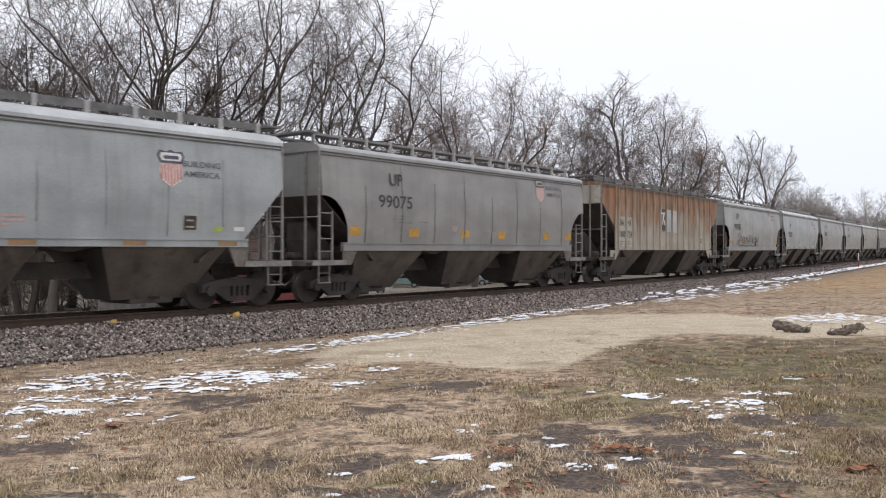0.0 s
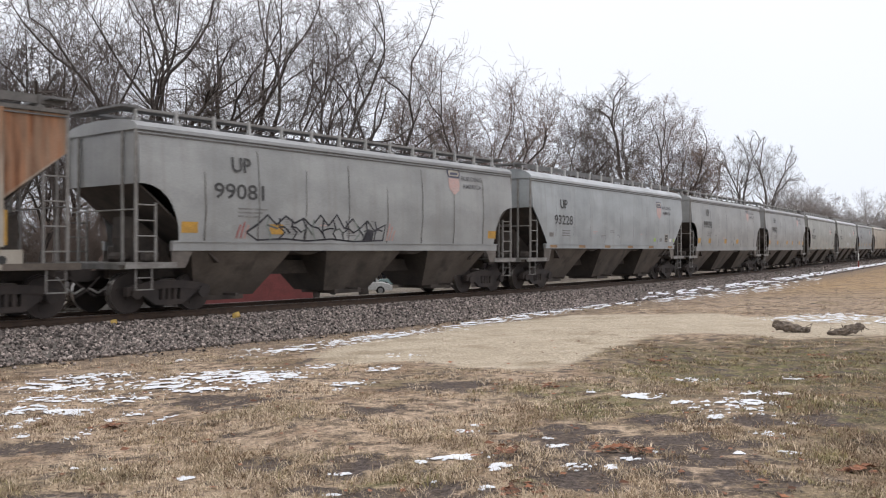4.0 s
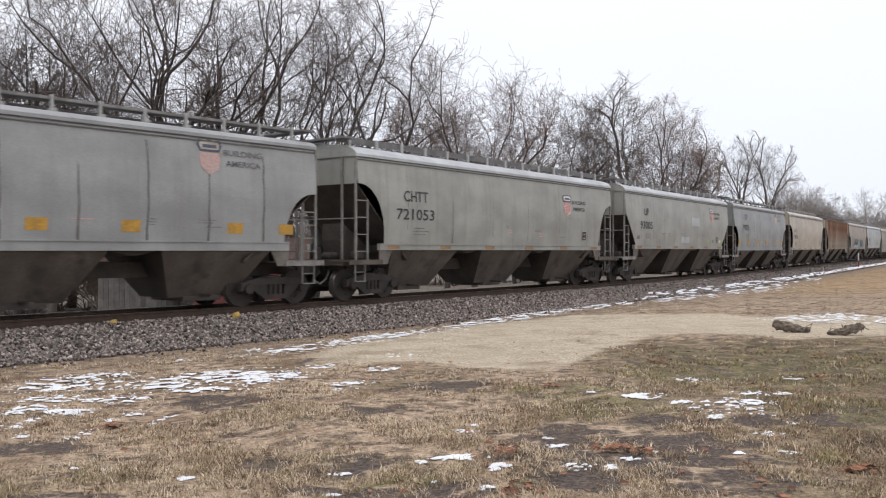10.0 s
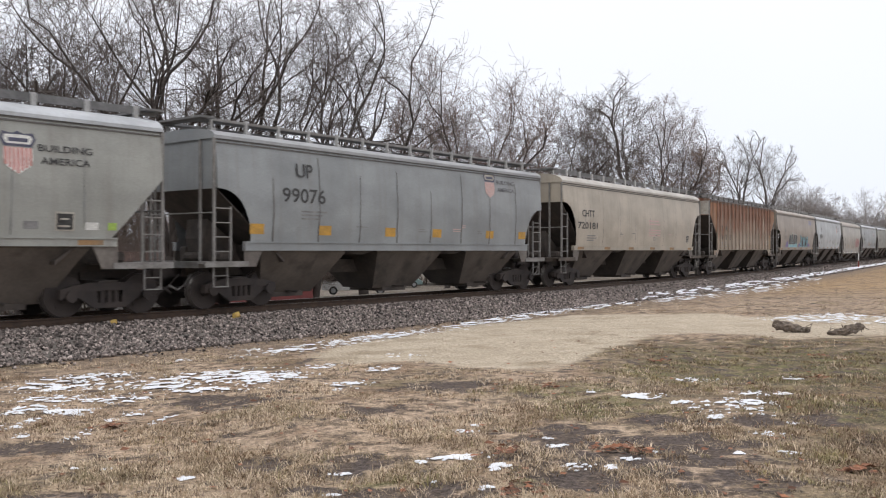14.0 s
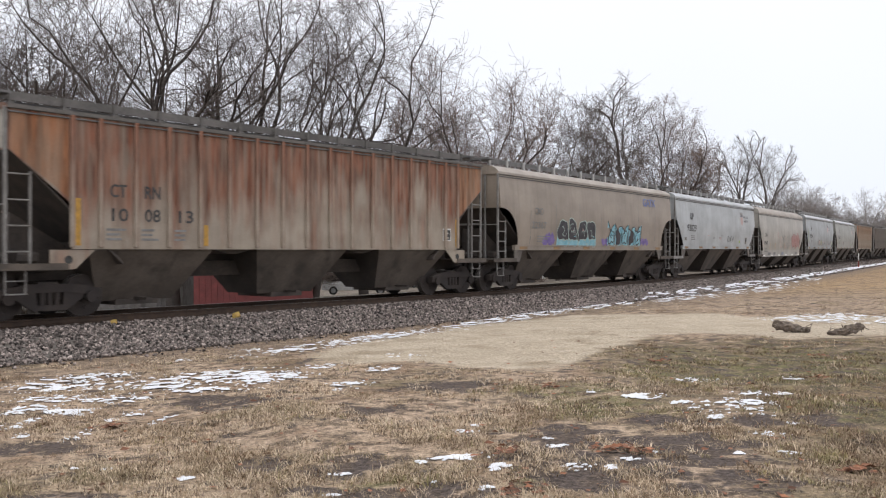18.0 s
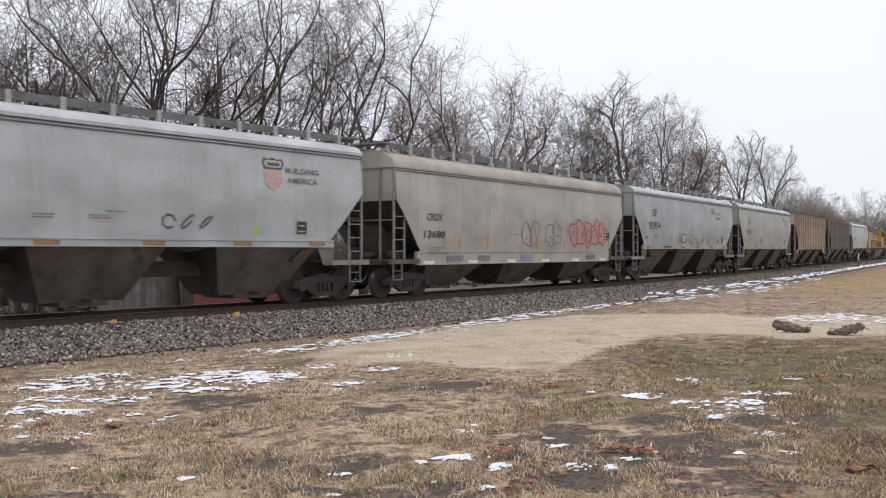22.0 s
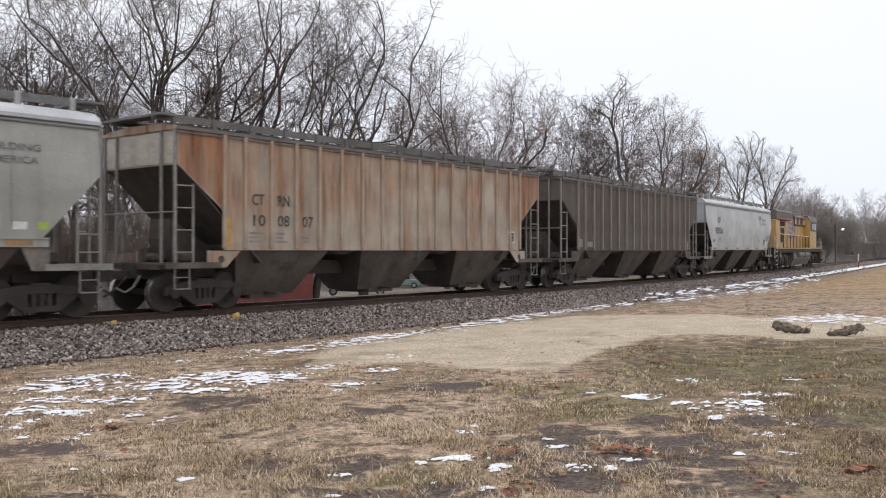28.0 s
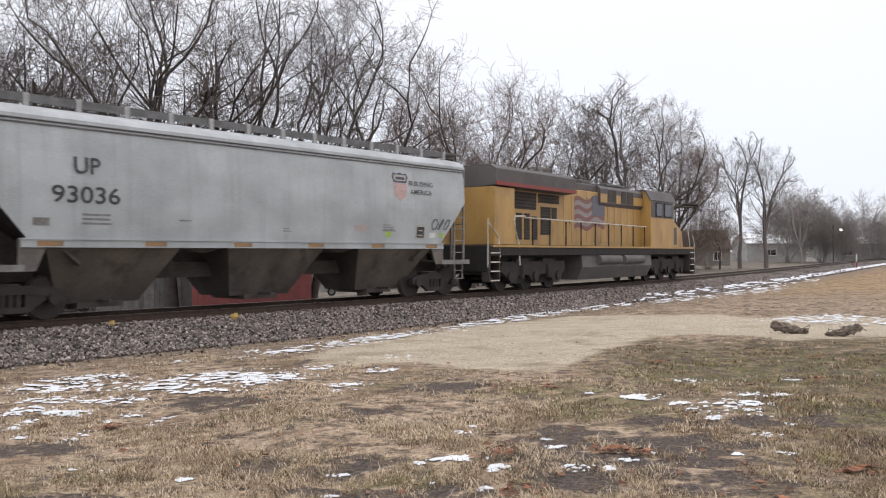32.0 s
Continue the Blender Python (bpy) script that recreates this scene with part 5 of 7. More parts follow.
    rect_on_side("pale_patch", -0.4, 0.8, 1.85, 2.15, "smooth", SILVER, w, 0.006)
    w = one("seamed", SLATE, -29.45, -13.1, "slate-grey covered hopper wagon with dark weld seams", seams=8)
    marks(w, "seamed", "UP", "99076", -4.62, 3.56, 0.52, 0.66, emblem=4.35, fresh=False, board=0)
    yellow_patches(w, "seamed", (-6.45, -4.05, -1.35, 0.9, 3.85, 5.9))
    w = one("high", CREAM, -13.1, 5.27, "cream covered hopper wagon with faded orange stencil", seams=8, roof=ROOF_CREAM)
    marks(w, "high", "CHTT", "720181", -5.9, 2.98, 0.38, 0.50, emblem=0, board=6.1)
    bars_on_side(0.7, 2.85, 1.5, 2, "high", w, 0.07, FADED_PINK)
    bars_on_side(0.7, 2.42, 1.7, 3, "high", w, 0.06, FADED_PINK)
    w = one("ribbed", RUST_HEAVY, 5.27, 23.05, "heavily rusted ribbed hopper wagon", roof=ROOF_DARK)
    rusty_ends(w)
    pale_ends(w)
    panel_marks(w, ("CT", "RN", ""), ("10", "08", "13"), 2.75)
    yellow_strips(w, ((-6.53, 1.0), (-3.3, 0.5), (6.5, 0.9)))
    w = one("rounded", TAN, 23.05, 39.6, "tan covered hopper wagon with cyan and black spray painting", seams=7, roof=ROOF_TAN)
    marks(w, "rounded", "CMO", "22367", -5.35, 2.92, 0.36, 0.52, emblem=0, board=0, stretch=0.72, ink=SMALL_PRINT)
    text_on_side("GATX", 0.5, 5.3, 3.70, "rounded", w, SPRAY_BLUE, 1.5)
    for x0, x1, z in ((-5.0, -4.1, 1.78), (-4.8, -4.2, 1.95), (0.15, 0.9, 1.80), (4.3, 5.2, 1.85)):
        scrawl([(x0 + (x1 - x0) * t / 7, z + 0.09 * math.sin(t * 2.1 + x0)) for t in range(8)], 0.24, "rounded", w, SPRAY_PURPLE, 0.005)
    for i in range(4):
        x = -3.42 + i * 0.84
        strip_on_side("spray_fill", [(x - 0.50, 1.48), (x + 0.50, 1.48), (x + 0.47, 1.98), (x + 0.2, 2.05), (x - 0.1, 1.93), (x - 0.46, 2.04)], "rounded", SPRAY_CYAN, w, proud=0.008)
        bubble(x, 2.22, 0.40, 0.44, 80 + i, "rounded", w, SPRAY_BLACK, SPRAY_PALE, 0.012 + 0.0008 * i, 0.035, 2)
        bubble(x + 0.06, 1.72, 0.36, 0.17, 90 + i, "rounded", w, SPRAY_CYAN, SPRAY_PALE, 0.018 + 0.0008 * i, 0.03, 0)
    for i in range(5):
        x = 1.05 + i * 0.72
        strip_on_side("spray_fill", [(x - 0.36, 1.72), (x + 0.33, 1.66), (x + 0.40, 2.62 - 0.1 * (i % 2)), (x + 0.10, 2.50), (x - 0.06, 2.30), (x - 0.38, 2.72 - 0.09 * i)], "rounded", SPRAY_CYAN, w, proud=0.010 + 0.0006 * i)
        bubble(x, 2.02, 0.24, 0.28, 100 + i, "rounded", w, SPRAY_BLACK if i % 2 else SPRAY_CYAN, SPRAY_BLACK, 0.015 + 0.0006 * i, 0.05, 2)
        scrawl([(x - 0.38, 2.72 - 0.09 * i), (x - 0.06, 2.30), (x + 0.10, 2.50), (x + 0.40, 2.60 - 0.1 * (i % 2)), (x + 0.34, 1.70)], 0.05, "rounded", w, SPRAY_BLACK, 0.020)
        scrawl([(x - 0.36 + 0.7 * t / 6, 1.62 + 0.07 * math.sin(t * 1.9 + i)) for t in range(7)], 0.045, "rounded", w, SPRAY_PALE, 0.021)
    w = one("smooth", SILVER, 39.6, 56.75, "silver-white covered hopper wagon with black numbers", seams=None)
    marks(w, "smooth", "UP", "93029", -5.40, 3.27, emblem=4.9, fresh=False)
    for i in range(3):
        scrawl([(1.6 + i * 0.5 + 0.18 * math.cos(t * 0.9), 2.12 + 0.16 * math.sin(t * 0.9 + i)) for t in range(7)], 0.06, "smooth", w, SPRAY_DARK)
    w = one("deep", OFF_WHITE, 56.75, 74.0, "off-white covered hopper wagon with red and green spray painting", seams=None, reflect=REFLECTOR_WHITE, roof=ROOF_TAN)
    marks(w, "deep", "CRDX", "13680", -5.98, 2.50, 0.32, 0.54, emblem=0, board=6.4, stretch=0.70)
    for i, (x, rx, rz) in enumerate(((3.35, 0.30, 0.42), (3.95, 0.36, 0.50), (4.60, 0.34, 0.46), (5.20, 0.36, 0.50), (5.80, 0.30, 0.44))):
        bubble(x, 2.12 + 0.05 * (i % 2), rx, rz, 40 + i, "deep", w, SPRAY_PINK, SPRAY_RED, 0.008 + 0.0008 * i, 0.06)
    bubble(6.35, 2.2, 0.13, 0.14, 50, "deep", w, SPRAY_PINK, SPRAY_RED, 0.010, 0.04, 0)
    for i in range(7):
        x = -0.9 + i * 0.58
        bubble(x, 1.98 + 0.06 * (i % 3), 0.30, 0.40, 60 + i, "deep", w, None, SPRAY_GREEN if i % 3 else FADED_PINK, 0.008, 0.045, 1)
    scrawl([(-2.0 + 0.17 * math.cos(t * 0.7), 2.55 + 0.17 * math.sin(t * 0.7)) for t in range(10)], 0.06, "deep", w, FADED_PINK)
    for x, wide in ((-5.2, 0.9), (-3.4, 0.7), (-0.6, 0.8), (4.6, 0.7)):
        rect_on_side("sill_print", x, x + wide, 1.10, 1.28, "deep", SPRAY_BLUE_FADED if x == -0.6 else SMALL_PRINT, w, 0.058, rows=2)
    for x in (-4.6, -2.9, 0.4, 2.6, 6.5):
        rect_on_side("orange_strip", x, x + 0.09, 1.5, 1.95, "deep", REFLECTOR_YELLOW, w, 0.008)
    w = one("smooth", BLUE_GREY, 74.0, 91.2, "pale grey covered hopper wagon with small spray tags", seams=9)
    marks(w, "smooth", "UP", "95954", -5.40, 3.27, emblem=4.2, fresh=False)
    for i in range(3):
        scrawl([(-6.9 + 0.16 * i + 0.10 * math.sin(t * 1.7), 3.25 - 0.14 * t - 0.1 * i) for t in range(8)], 0.09, "smooth", w, SPRAY_LIME, 0.008)
    for i in range(9):
        x = -1.9 + i * 0.92
        tag = random.Random(95 + i)
        ink = (SPRAY_DARK, SPRAY_GREEN, SPRAY_PINK, SPRAY_DARK)[i % 4]
        for _ in range(2):
            y, lean = tag.uniform(1.9, 2.15), tag.uniform(-0.1, 0.1)
            scrawl([(x + 0.075 * t + lean * (t % 2), y + tag.uniform(-0.22, 0.22)) for t in range(8)], 0.045, "smooth", w, ink)
    scrawl([(-1.35, 1.86), (-1.35, 2.28), (-0.75, 2.28), (-0.75, 1.86), (-1.35, 1.86)], 0.07, "smooth", w, SPRAY_DARK, 0.013)
    rect_on_side("pink_tag", -1.32, -0.78, 1.9, 2.25, "smooth", FADED_PINK, w, 0.010)
    bubble(0.1, 2.05, 0.40, 0.26, 7, "smooth", w, SPRAY_LIME, SPRAY_DARK, 0.009, 0.04, 1)
    scrawl([(-4.2 + 0.16 * t, 1.635 + 0.035 * math.sin(t * 2.2)) for t in range(9)], 0.05, "smooth", w, SPRAY_BLACK, 0.060)
    w = one("smooth", GREEN_GREY, 91.2, 108.8, "warm grey covered hopper wagon with weld seams", seams=9)
    marks(w, "smooth", "UP", "92659", -5.40, 3.27, emblem=5.3, fresh=False, ink=SLOGAN_GREY)
    rect_on_side("dark_patch", -2.5, -1.95, 1.95, 2.25, "smooth", LADDER_GREY, w, 0.006)
    w = one("ribbed", RUST_BLOTCH, 108.8, 126.6, "cream ribbed hopper wagon blotched with rust", roof=ROOF_DARK)
    rusty_ends(w)
    pale_ends(w)
    panel_marks(w, ("CT", "RN", ""), ("10", "08", "07"), 2.75)
    yellow_strips(w, ((-6.53, 0.7),))
    w = one("ribbed", DARK_BROWN, 126.6, 144.3, "dark grey-brown ribbed hopper wagon", roof=ROOF_DARK)
    placard(6.0, 1.9, "ribbed", w)
    yellow_strips(w, ((6.4, 0.4),))
    rect_on_side("grey_panel", -6.48, -6.15, 1.62, 1.95, "ribbed", LADDER_GREY, w, 0.006)
    rect_on_side("grey_panel", -5.7, -5.02, 1.62, 1.85, "ribbed", LADDER_GREY, w, 0.006)
    w = one("smooth", SILVER, 144.3, 161.5, "clean silver-white covered hopper wagon with black numbers", seams=None)
    marks(w, "smooth", "UP", "93036", -5.40, 3.27, emblem=4.9, fresh=False)
    for i in range(3):
        scrawl([(6.3 + i * 0.3 + 0.16 * math.cos(t), 2.3 + 0.18 * math.sin(t * 1.1 + i)) for t in range(7)], 0.05, "smooth", w, SPRAY_DARK)


build_train()

LOCO_BLACK = mat("oily_black_underframe", (0.016, 0.014, 0.014), (0.028, 0.023, 0.02), 2.5, 0.8, grain=20, grain_amount=0.3)
FLAG_RED = mat("faded_flag_red", (0.22, 0.085, 0.075), (0.18, 0.085, 0.08), 5.0, 0.5, bump=0.0)
FLAG_PALE = mat("faded_flag_grey", (0.30, 0.26, 0.24), (0.24, 0.21, 0.21), 5.0, 0.5, bump=0.0)
FLAG_BLUE = mat("faded_flag_blue", (0.13, 0.13, 0.16), (0.10, 0.10, 0.13), 5.0, 0.5, bump=0.0)


# ---- locomotive at the rear: its rear end is coupled to the wagons, the cab faces away ----
def build_locomotive():
    w = tagged(new("diesel_locomotive"), "yellow and grey diesel locomotive with a red band, grimy and fog-dulled", "locomotive")

    def block(name, rows, material, label="", bevel=0.03):
        return part(name, boxes(*rows, bevel=bevel), material, w, label)

    block("frame", [(-10.6, 10.0, -1.5, 1.5, 1.30, 1.60)], LOCO_BLACK, "dark side frame", 0.02)
    block("sill_stripe", [(-10.5, 9.9, -1.53, -1.522, 1.60, 1.68), (-10.5, 9.9, 1.522, 1.53, 1.60, 1.68)], LOCO_YELLOW, bevel=0)
    block("walkway", [(-10.7, 10.1, -1.52, 1.52, 1.62, 1.68)], LOCO_GREY, bevel=0.01)
    block("long_hood", [(-9.9, 4.2, -0.98, 0.98, 1.68, 4.05)], LOCO_YELLOW, "yellow engine hood with doors")
    block("hood_roof", [(-4.1, -0.9, -0.90, 0.90, 4.05, 4.36)], LOCO_GREY)
    # radiator section: wide wings that overhang the walkway
    bm = bmesh.new()
    add_prism_x(bm, [(-0.96, 3.74), (-1.50, 3.80), (-1.52, 4.36), (-1.30, 4.50), (1.30, 4.50), (1.52, 4.36), (1.50, 3.80), (0.96, 3.74)], -10.3, -4.1)
    part("radiator_wing", bm, LOCO_GREY, w, "grey overhanging radiator housing")
    block("red_band", [(-10.3, -4.1, -1.545, -1.515, 3.78, 3.92), (-10.3, -4.1, 1.515, 1.545, 3.78, 3.92)], LOCO_RED, bevel=0)
    block("rear_hood", [(-10.3, -8.9, -1.46, 1.46, 1.68, 3.74)], LOCO_YELLOW, "full-width yellow rear hood")
    for x0, x1, z0, z1 in ((-8.8, -6.5, 3.05, 3.70), (-6.3, -4.6, 3.35, 3.70), (-8.75, -8.2, 1.9, 2.9), (-8.0, -7.6, 1.9, 2.9), (-7.4, -7.0, 1.9, 2.9), (-6.8, -6.4, 1.9, 2.8), (-6.1, -5.3, 2.1, 3.2), (-5.2, -4.8, 2.75, 3.2)):
        g = part("grille", boxes((x0, x1, -1.005, -0.975, z0, z1)), UNDERSIDE, w, "dark air grille")
        n = max(3, int((z1 - z0) / 0.11))
        for i in range(n):
            z = z0 + (i + 0.5) * (z1 - z0) / n
            part("louvre", boxes((x0 + 0.02, x1 - 0.02, -1.02, -1.003, z - 0.015, z + 0.015)), LOCO_BLACK, g)
    for i in range(11):
        x = -4.2 + i * 0.72
        if x < 3.2:
            d = part("hood_door", boxes((x, x + 0.62, -0.995, -0.978, 1.85, 3.75), bevel=0.004), LOCO_YELLOW, w)
            part("door_latch", boxes((x + 0.52, x + 0.56, -1.015, -0.993, 2.6, 2.75)), LOCO_GREY, d)
    # waving flag painted on the hood, faded
    for i in range(7):
        z = 2.35 + i * 0.19
        bm = bmesh.new()
        pts = [(-3.25 + 3.0 * t / 12, z + 0.10 * math.sin(t * 0.9 + 0.4) + 0.015 * t) for t in range(13)]
        low = [bm.verts.new((x, -1.004, zz)) for x, zz in pts]
        up = [bm.verts.new((x, -1.004, zz + 0.19)) for x, zz in pts]
        for j in range(12):
            bm.faces.new((low[j], low[j + 1], up[j + 1], up[j]))
        part("flag_stripe", bm, (FLAG_RED, FLAG_PALE)[i % 2], w)
    part("flag_field", boxes((-1.55, -0.25, -1.014, -1.007, 3.0, 3.85)), FLAG_BLUE, w)
    # exhaust and roof fittings
    block("exhaust_stack", [(-1.2, -0.2, -0.35, 0.35, 4.42, 4.62)], LOCO_GREY)
    block("blower_hatch", [(0.6, 2.6, -0.7, 0.7, 4.42, 4.55)], LOCO_GREY)
    block("horn", [(4.6, 5.0, -0.1, 0.25, 4.58, 4.72)], LOCO_GREY, bevel=0.02)
    # grey equipment section ahead of the engine, with dark openings
    bm = bmesh.new()
    add_prism_x(bm, [(-0.99, 3.45), (-1.10, 3.60), (-1.10, 4.22), (-0.95, 4.36), (0.95, 4.36), (1.10, 4.22), (1.10, 3.60), (0.99, 3.45)], -0.9, 3.95)
    part("equipment_section", bm, LOCO_GREY, w, "grey equipment housing")
    for x0, x1 in ((-0.1, 0.75), (1.35, 1.9), (2.05, 2.7)):
        part("opening", boxes((x0, x1, -1.112, -1.102, 3.66, 4.2)), UNDERSIDE, w)
    for x0, x1 in ((-0.88, -0.2), (0.80, 1.30), (2.75, 3.9)):
        part("yellow_panel", boxes((x0, x1, -1.109, -1.101, 3.62, 4.0)), LOCO_YELLOW, w)
    # cab
    bm = bmesh.new()
    add_prism_x(bm, [(-1.50, 1.68), (-1.50, 3.95), (-1.25, 4.36), (1.25, 4.36), (1.50, 3.95), (1.50, 1.68)], 3.9, 7.0)
    part("cab", bm, LOCO_YELLOW, w, "yellow driver's cab")
    bm = bmesh.new()
    add_prism_x(bm, [(-1.54, 3.93), (-1.28, 4.42), (1.28, 4.42), (1.54, 3.93), (1.50, 3.90), (1.24, 4.35), (-1.24, 4.35), (-1.50, 3.90)], 3.8, 7.25)
    part("cab_roof", bm, LOCO_GREY, w, "grey cab roof")
    part("roof_snow", boxes((4.3, 7.1, -1.1, 1.1, 4.424, 4.46), bevel=0.015), SNOW, w, "thin snow on the cab roof")
    part("grey_band", boxes((3.92, 6.98, -1.512, -1.502, 3.1, 3.92)), LOCO_GREY, w)
    for x0, x1 in ((4.5, 5.3), (5.6, 6.6)):
        win = part("cab_window", boxes((x0, x1, -1.545, -1.515, 3.14, 3.84), bevel=0.01), LOCO_BLACK, w)
        part("pane", boxes((x0 + 0.06, x1 - 0.06, -1.552, -1.546, 3.20, 3.78)), DARK_GLASS, win)
    for y0, y1 in ((-1.2, -0.15), (0.15, 1.2)):
        win = part("windscreen", boxes((7.0, 7.03, y0, y1, 3.1, 3.75)), LOCO_GREY, w)
        part("pane", boxes((7.032, 7.04, y0 + 0.06, y1 - 0.06, 3.15, 3.7)), DARK_GLASS, win)
    bm = bmesh.new()
    add_prism(bm, [(7.0, 1.68), (7.0, 3.05), (8.4, 2.95), (9.35, 2.55), (9.6, 1.68)], -1.05, 1.05)
    part("nose", bm, LOCO_YELLOW, w, "yellow sloping nose")
    part("nose_door", boxes((7.9, 8.6, -1.07, -1.052, 1.8, 2.7)), LOCO_GREY, w)
    block("front_plate", [(9.9, 10.15, -1.45, 1.45, 0.75, 1.68)], LOCO_GREY)
    block("rear_plate", [(-10.75, -10.5, -1.45, 1.45, 0.75, 1.68)], LOCO_BLACK)
    block("snow_plough", [(10.15, 10.5, -1.4, 1.4, 0.25, 0.75)], UNDERSIDE)
    # steps at both ends, white edged
    for x, s in ((-10.35, -1), (9.7, 1)):
        for i in range(4):
            z = 0.42 + i * 0.32
            part("step", boxes((x - 0.3 - 0.0, x + 0.3, -1.52, -1.2, z, z + 0.04)), UNDERSIDE, w)
            part("step_edge", boxes((x - 0.3, x + 0.3, -1.535, -1.521, z, z + 0.045)), RAIL_WHITE, w)
        part("stair_side", boxes((x - 0.36, x - 0.31, -1.5, -1.2, 0.4, 1.62), (x + 0.31, x + 0.36, -1.5, -1.2, 0.4, 1.62)), UNDERSIDE, w)
    # hand rails
    bm = bmesh.new()
    add_tube(bm, [(-10.75, -1.47, 0.9), (-10.75, -1.47, 2.6)], 0.02, 6)
    add_tube(bm, [(-10.7, -1.47, 2.45), (-10.05, -1.47, 1.95), (-9.95, -1.47, 1.25)], 0.034, 6)
    add_tube(bm, [(-8.55, -1.47, 0.95), (-8.65, -1.47, 1.75), (-9.0, -1.47, 2.55), (-8.9, -1.47, 2.72), (-8.2, -1.47, 2.74)], 0.034, 6)
    add_tube(bm, [(9.4, -1.47, 0.95), (9.45, -1.47, 1.9), (9.15, -1.47, 2.55)], 0.022, 6)
    add_tube(bm, [(10.15, -1.47, 0.9), (10.15, -1.47, 1.9), (9.9, -1.47, 2.3)], 0.022, 6)
    part("white_hand_rail", bm, RAIL_WHITE, w, "white-painted grab rails by the steps")
    bm = bmesh.new()
    add_tube(bm, [(-8.2, -1.47, 2.70), (3.4, -1.47, 2.62)], 0.024, 6)
    part("hand_rail", bm, RAIL_WHITE, w)
    for i in range(9):
        x = -7.6 + i * 1.35
        part("rail_post", boxes((x - 0.022, x + 0.022, -1.49, -1.45, 1.66, 2.64)), LOCO_BLACK, w)
    # tank, air reservoirs, trucks
    bm = bmesh.new()
    add_prism_x(bm, [(-1.42, 1.30), (-1.46, 0.80), (-1.20, 0.28), (1.20, 0.28), (1.46, 0.80), (1.42, 1.30)], -3.4, 4.1)
    part("fuel_tank", bm, LOCO_TANK, w, "dull grey fuel tank")
    for x0 in (-2.0, 0.6):
        bm = bmesh.new()
        add_tube(bm, [(x0, -1.50, 1.10), (x0 + 2.2, -1.50, 1.10)], 0.20, 12)
        part("air_reservoir", bm, LOCO_TANK, w)
    for x in (-7.0, 6.9):
        truck = put("truck", bm_mesh("truck", boxes((-2.3, 2.3, -0.95, 0.95, 0.60, 1.28), (-1.55, -0.35, -1.0, 1.0, 0.25, 0.62), (0.35, 1.55, -1.0, 1.0, 0.25, 0.62)), LOCO_BLACK), w, "six-wheel power truck", (x, 0, 0))
        for s in (-1, 1):
            bm = bmesh.new()
            add_prism(bm, [(-2.5, 0.75), (-2.4, 1.08), (2.4, 1.08), (2.5, 0.75), (2.15, 0.55), (1.75, 0.32), (1.45, 0.32), (1.2, 0.58), (0.45, 0.58), (0.2, 0.32), (-0.2, 0.32), (-0.45, 0.58), (-1.2, 0.58), (-1.45, 0.32), (-1.75, 0.32), (-2.15, 0.55)], s * 1.05, s * 1.22)
            for xx in (-1.85, 0, 1.85):
                add_disc(bm, xx, 0.52, 0.19, s * 1.2, s * 1.3, 12)
            for xx in (-1.0, 1.0):
                add_tube(bm, [(xx, s * 1.24, 0.95), (xx, s * 1.24, 0.45)], 0.10, 8)
                add_box(bm, xx - 0.45, xx + 0.45, min(s * 1.05, s * 1.26), max(s * 1.05, s * 1.26), 1.04, 1.18)
            part("side_frame", bm, CAST_STEEL, truck)
        for dx in (-1.85, 0, 1.85):
            ws = put("wheelset", shared("wheelset", wheelset_mesh), truck, at=(dx, 0, 0.457))
            WHEELSETS.append((ws, dx, 0.457))
    for s in (-1, 1):
        put("coupler", shared(("coupler", s), lambda: coupler_mesh(s)), w, at=(s * 10.3, 0, 0))
    TRAIN.append((w, 172.9, 6.95))


def add_prism_x(bm, outline, x0, x1):
    """A bar with a cross-section in y and z."""
    a = [bm.verts.new((x0, y, z)) for y, z in outline]
    b = [bm.verts.new((x1, y, z)) for y, z in outline]
    bm.faces.new(a[::-1])
    bm.faces.new(b)
    k = len(outline)
    for i in range(k):
        bm.faces.new((a[i], a[(i + 1) % k], b[(i + 1) % k], b[i]))


build_locomotive()


# ---- bare trees ----
BARK = mat("grey_brown_bark", (0.072, 0.060, 0.053), (0.05, 0.042, 0.038), 3.0, 0.95, grain=20, grain_amount=0.3, bump=0.4)
TWIG = mat("thin_twigs", (0.145, 0.122, 0.112), (0.105, 0.088, 0.082), 0.5, 0.95, bump=0.0)
TWIG_BROWN = mat("brown_brush_twigs", (0.25, 0.195, 0.165), (0.19, 0.155, 0.135), 0.4, 0.95, bump=0.0)
TWIG_RED = mat("reddish_twigs", (0.235, 0.178, 0.160), (0.175, 0.138, 0.126), 0.5, 0.95, bump=0.0)
# three barks with haze mixed into the colour, paler for farther trees
HALF_HAZE_BARK = mat("bark_half_hazed", (0.155, 0.135, 0.125), (0.12, 0.105, 0.10), 0.5, 0.95, bump=0.0)
SLIGHT_HAZE_BARK = mat("bark_slightly_hazed", (0.115, 0.098, 0.090), (0.085, 0.072, 0.066), 0.6, 0.95, bump=0.0)
FULL_HAZE_BARK = mat("bark_fully_hazed", (0.29, 0.26, 0.245), (0.24, 0.215, 0.205), 0.5, 0.95, bump=0.0)
DEAD_LEAF = mat("dead_leaves", (0.20, 0.155, 0.135), (0.26, 0.20, 0.17), 0.8, 0.9, bump=0.0, island=0.4)


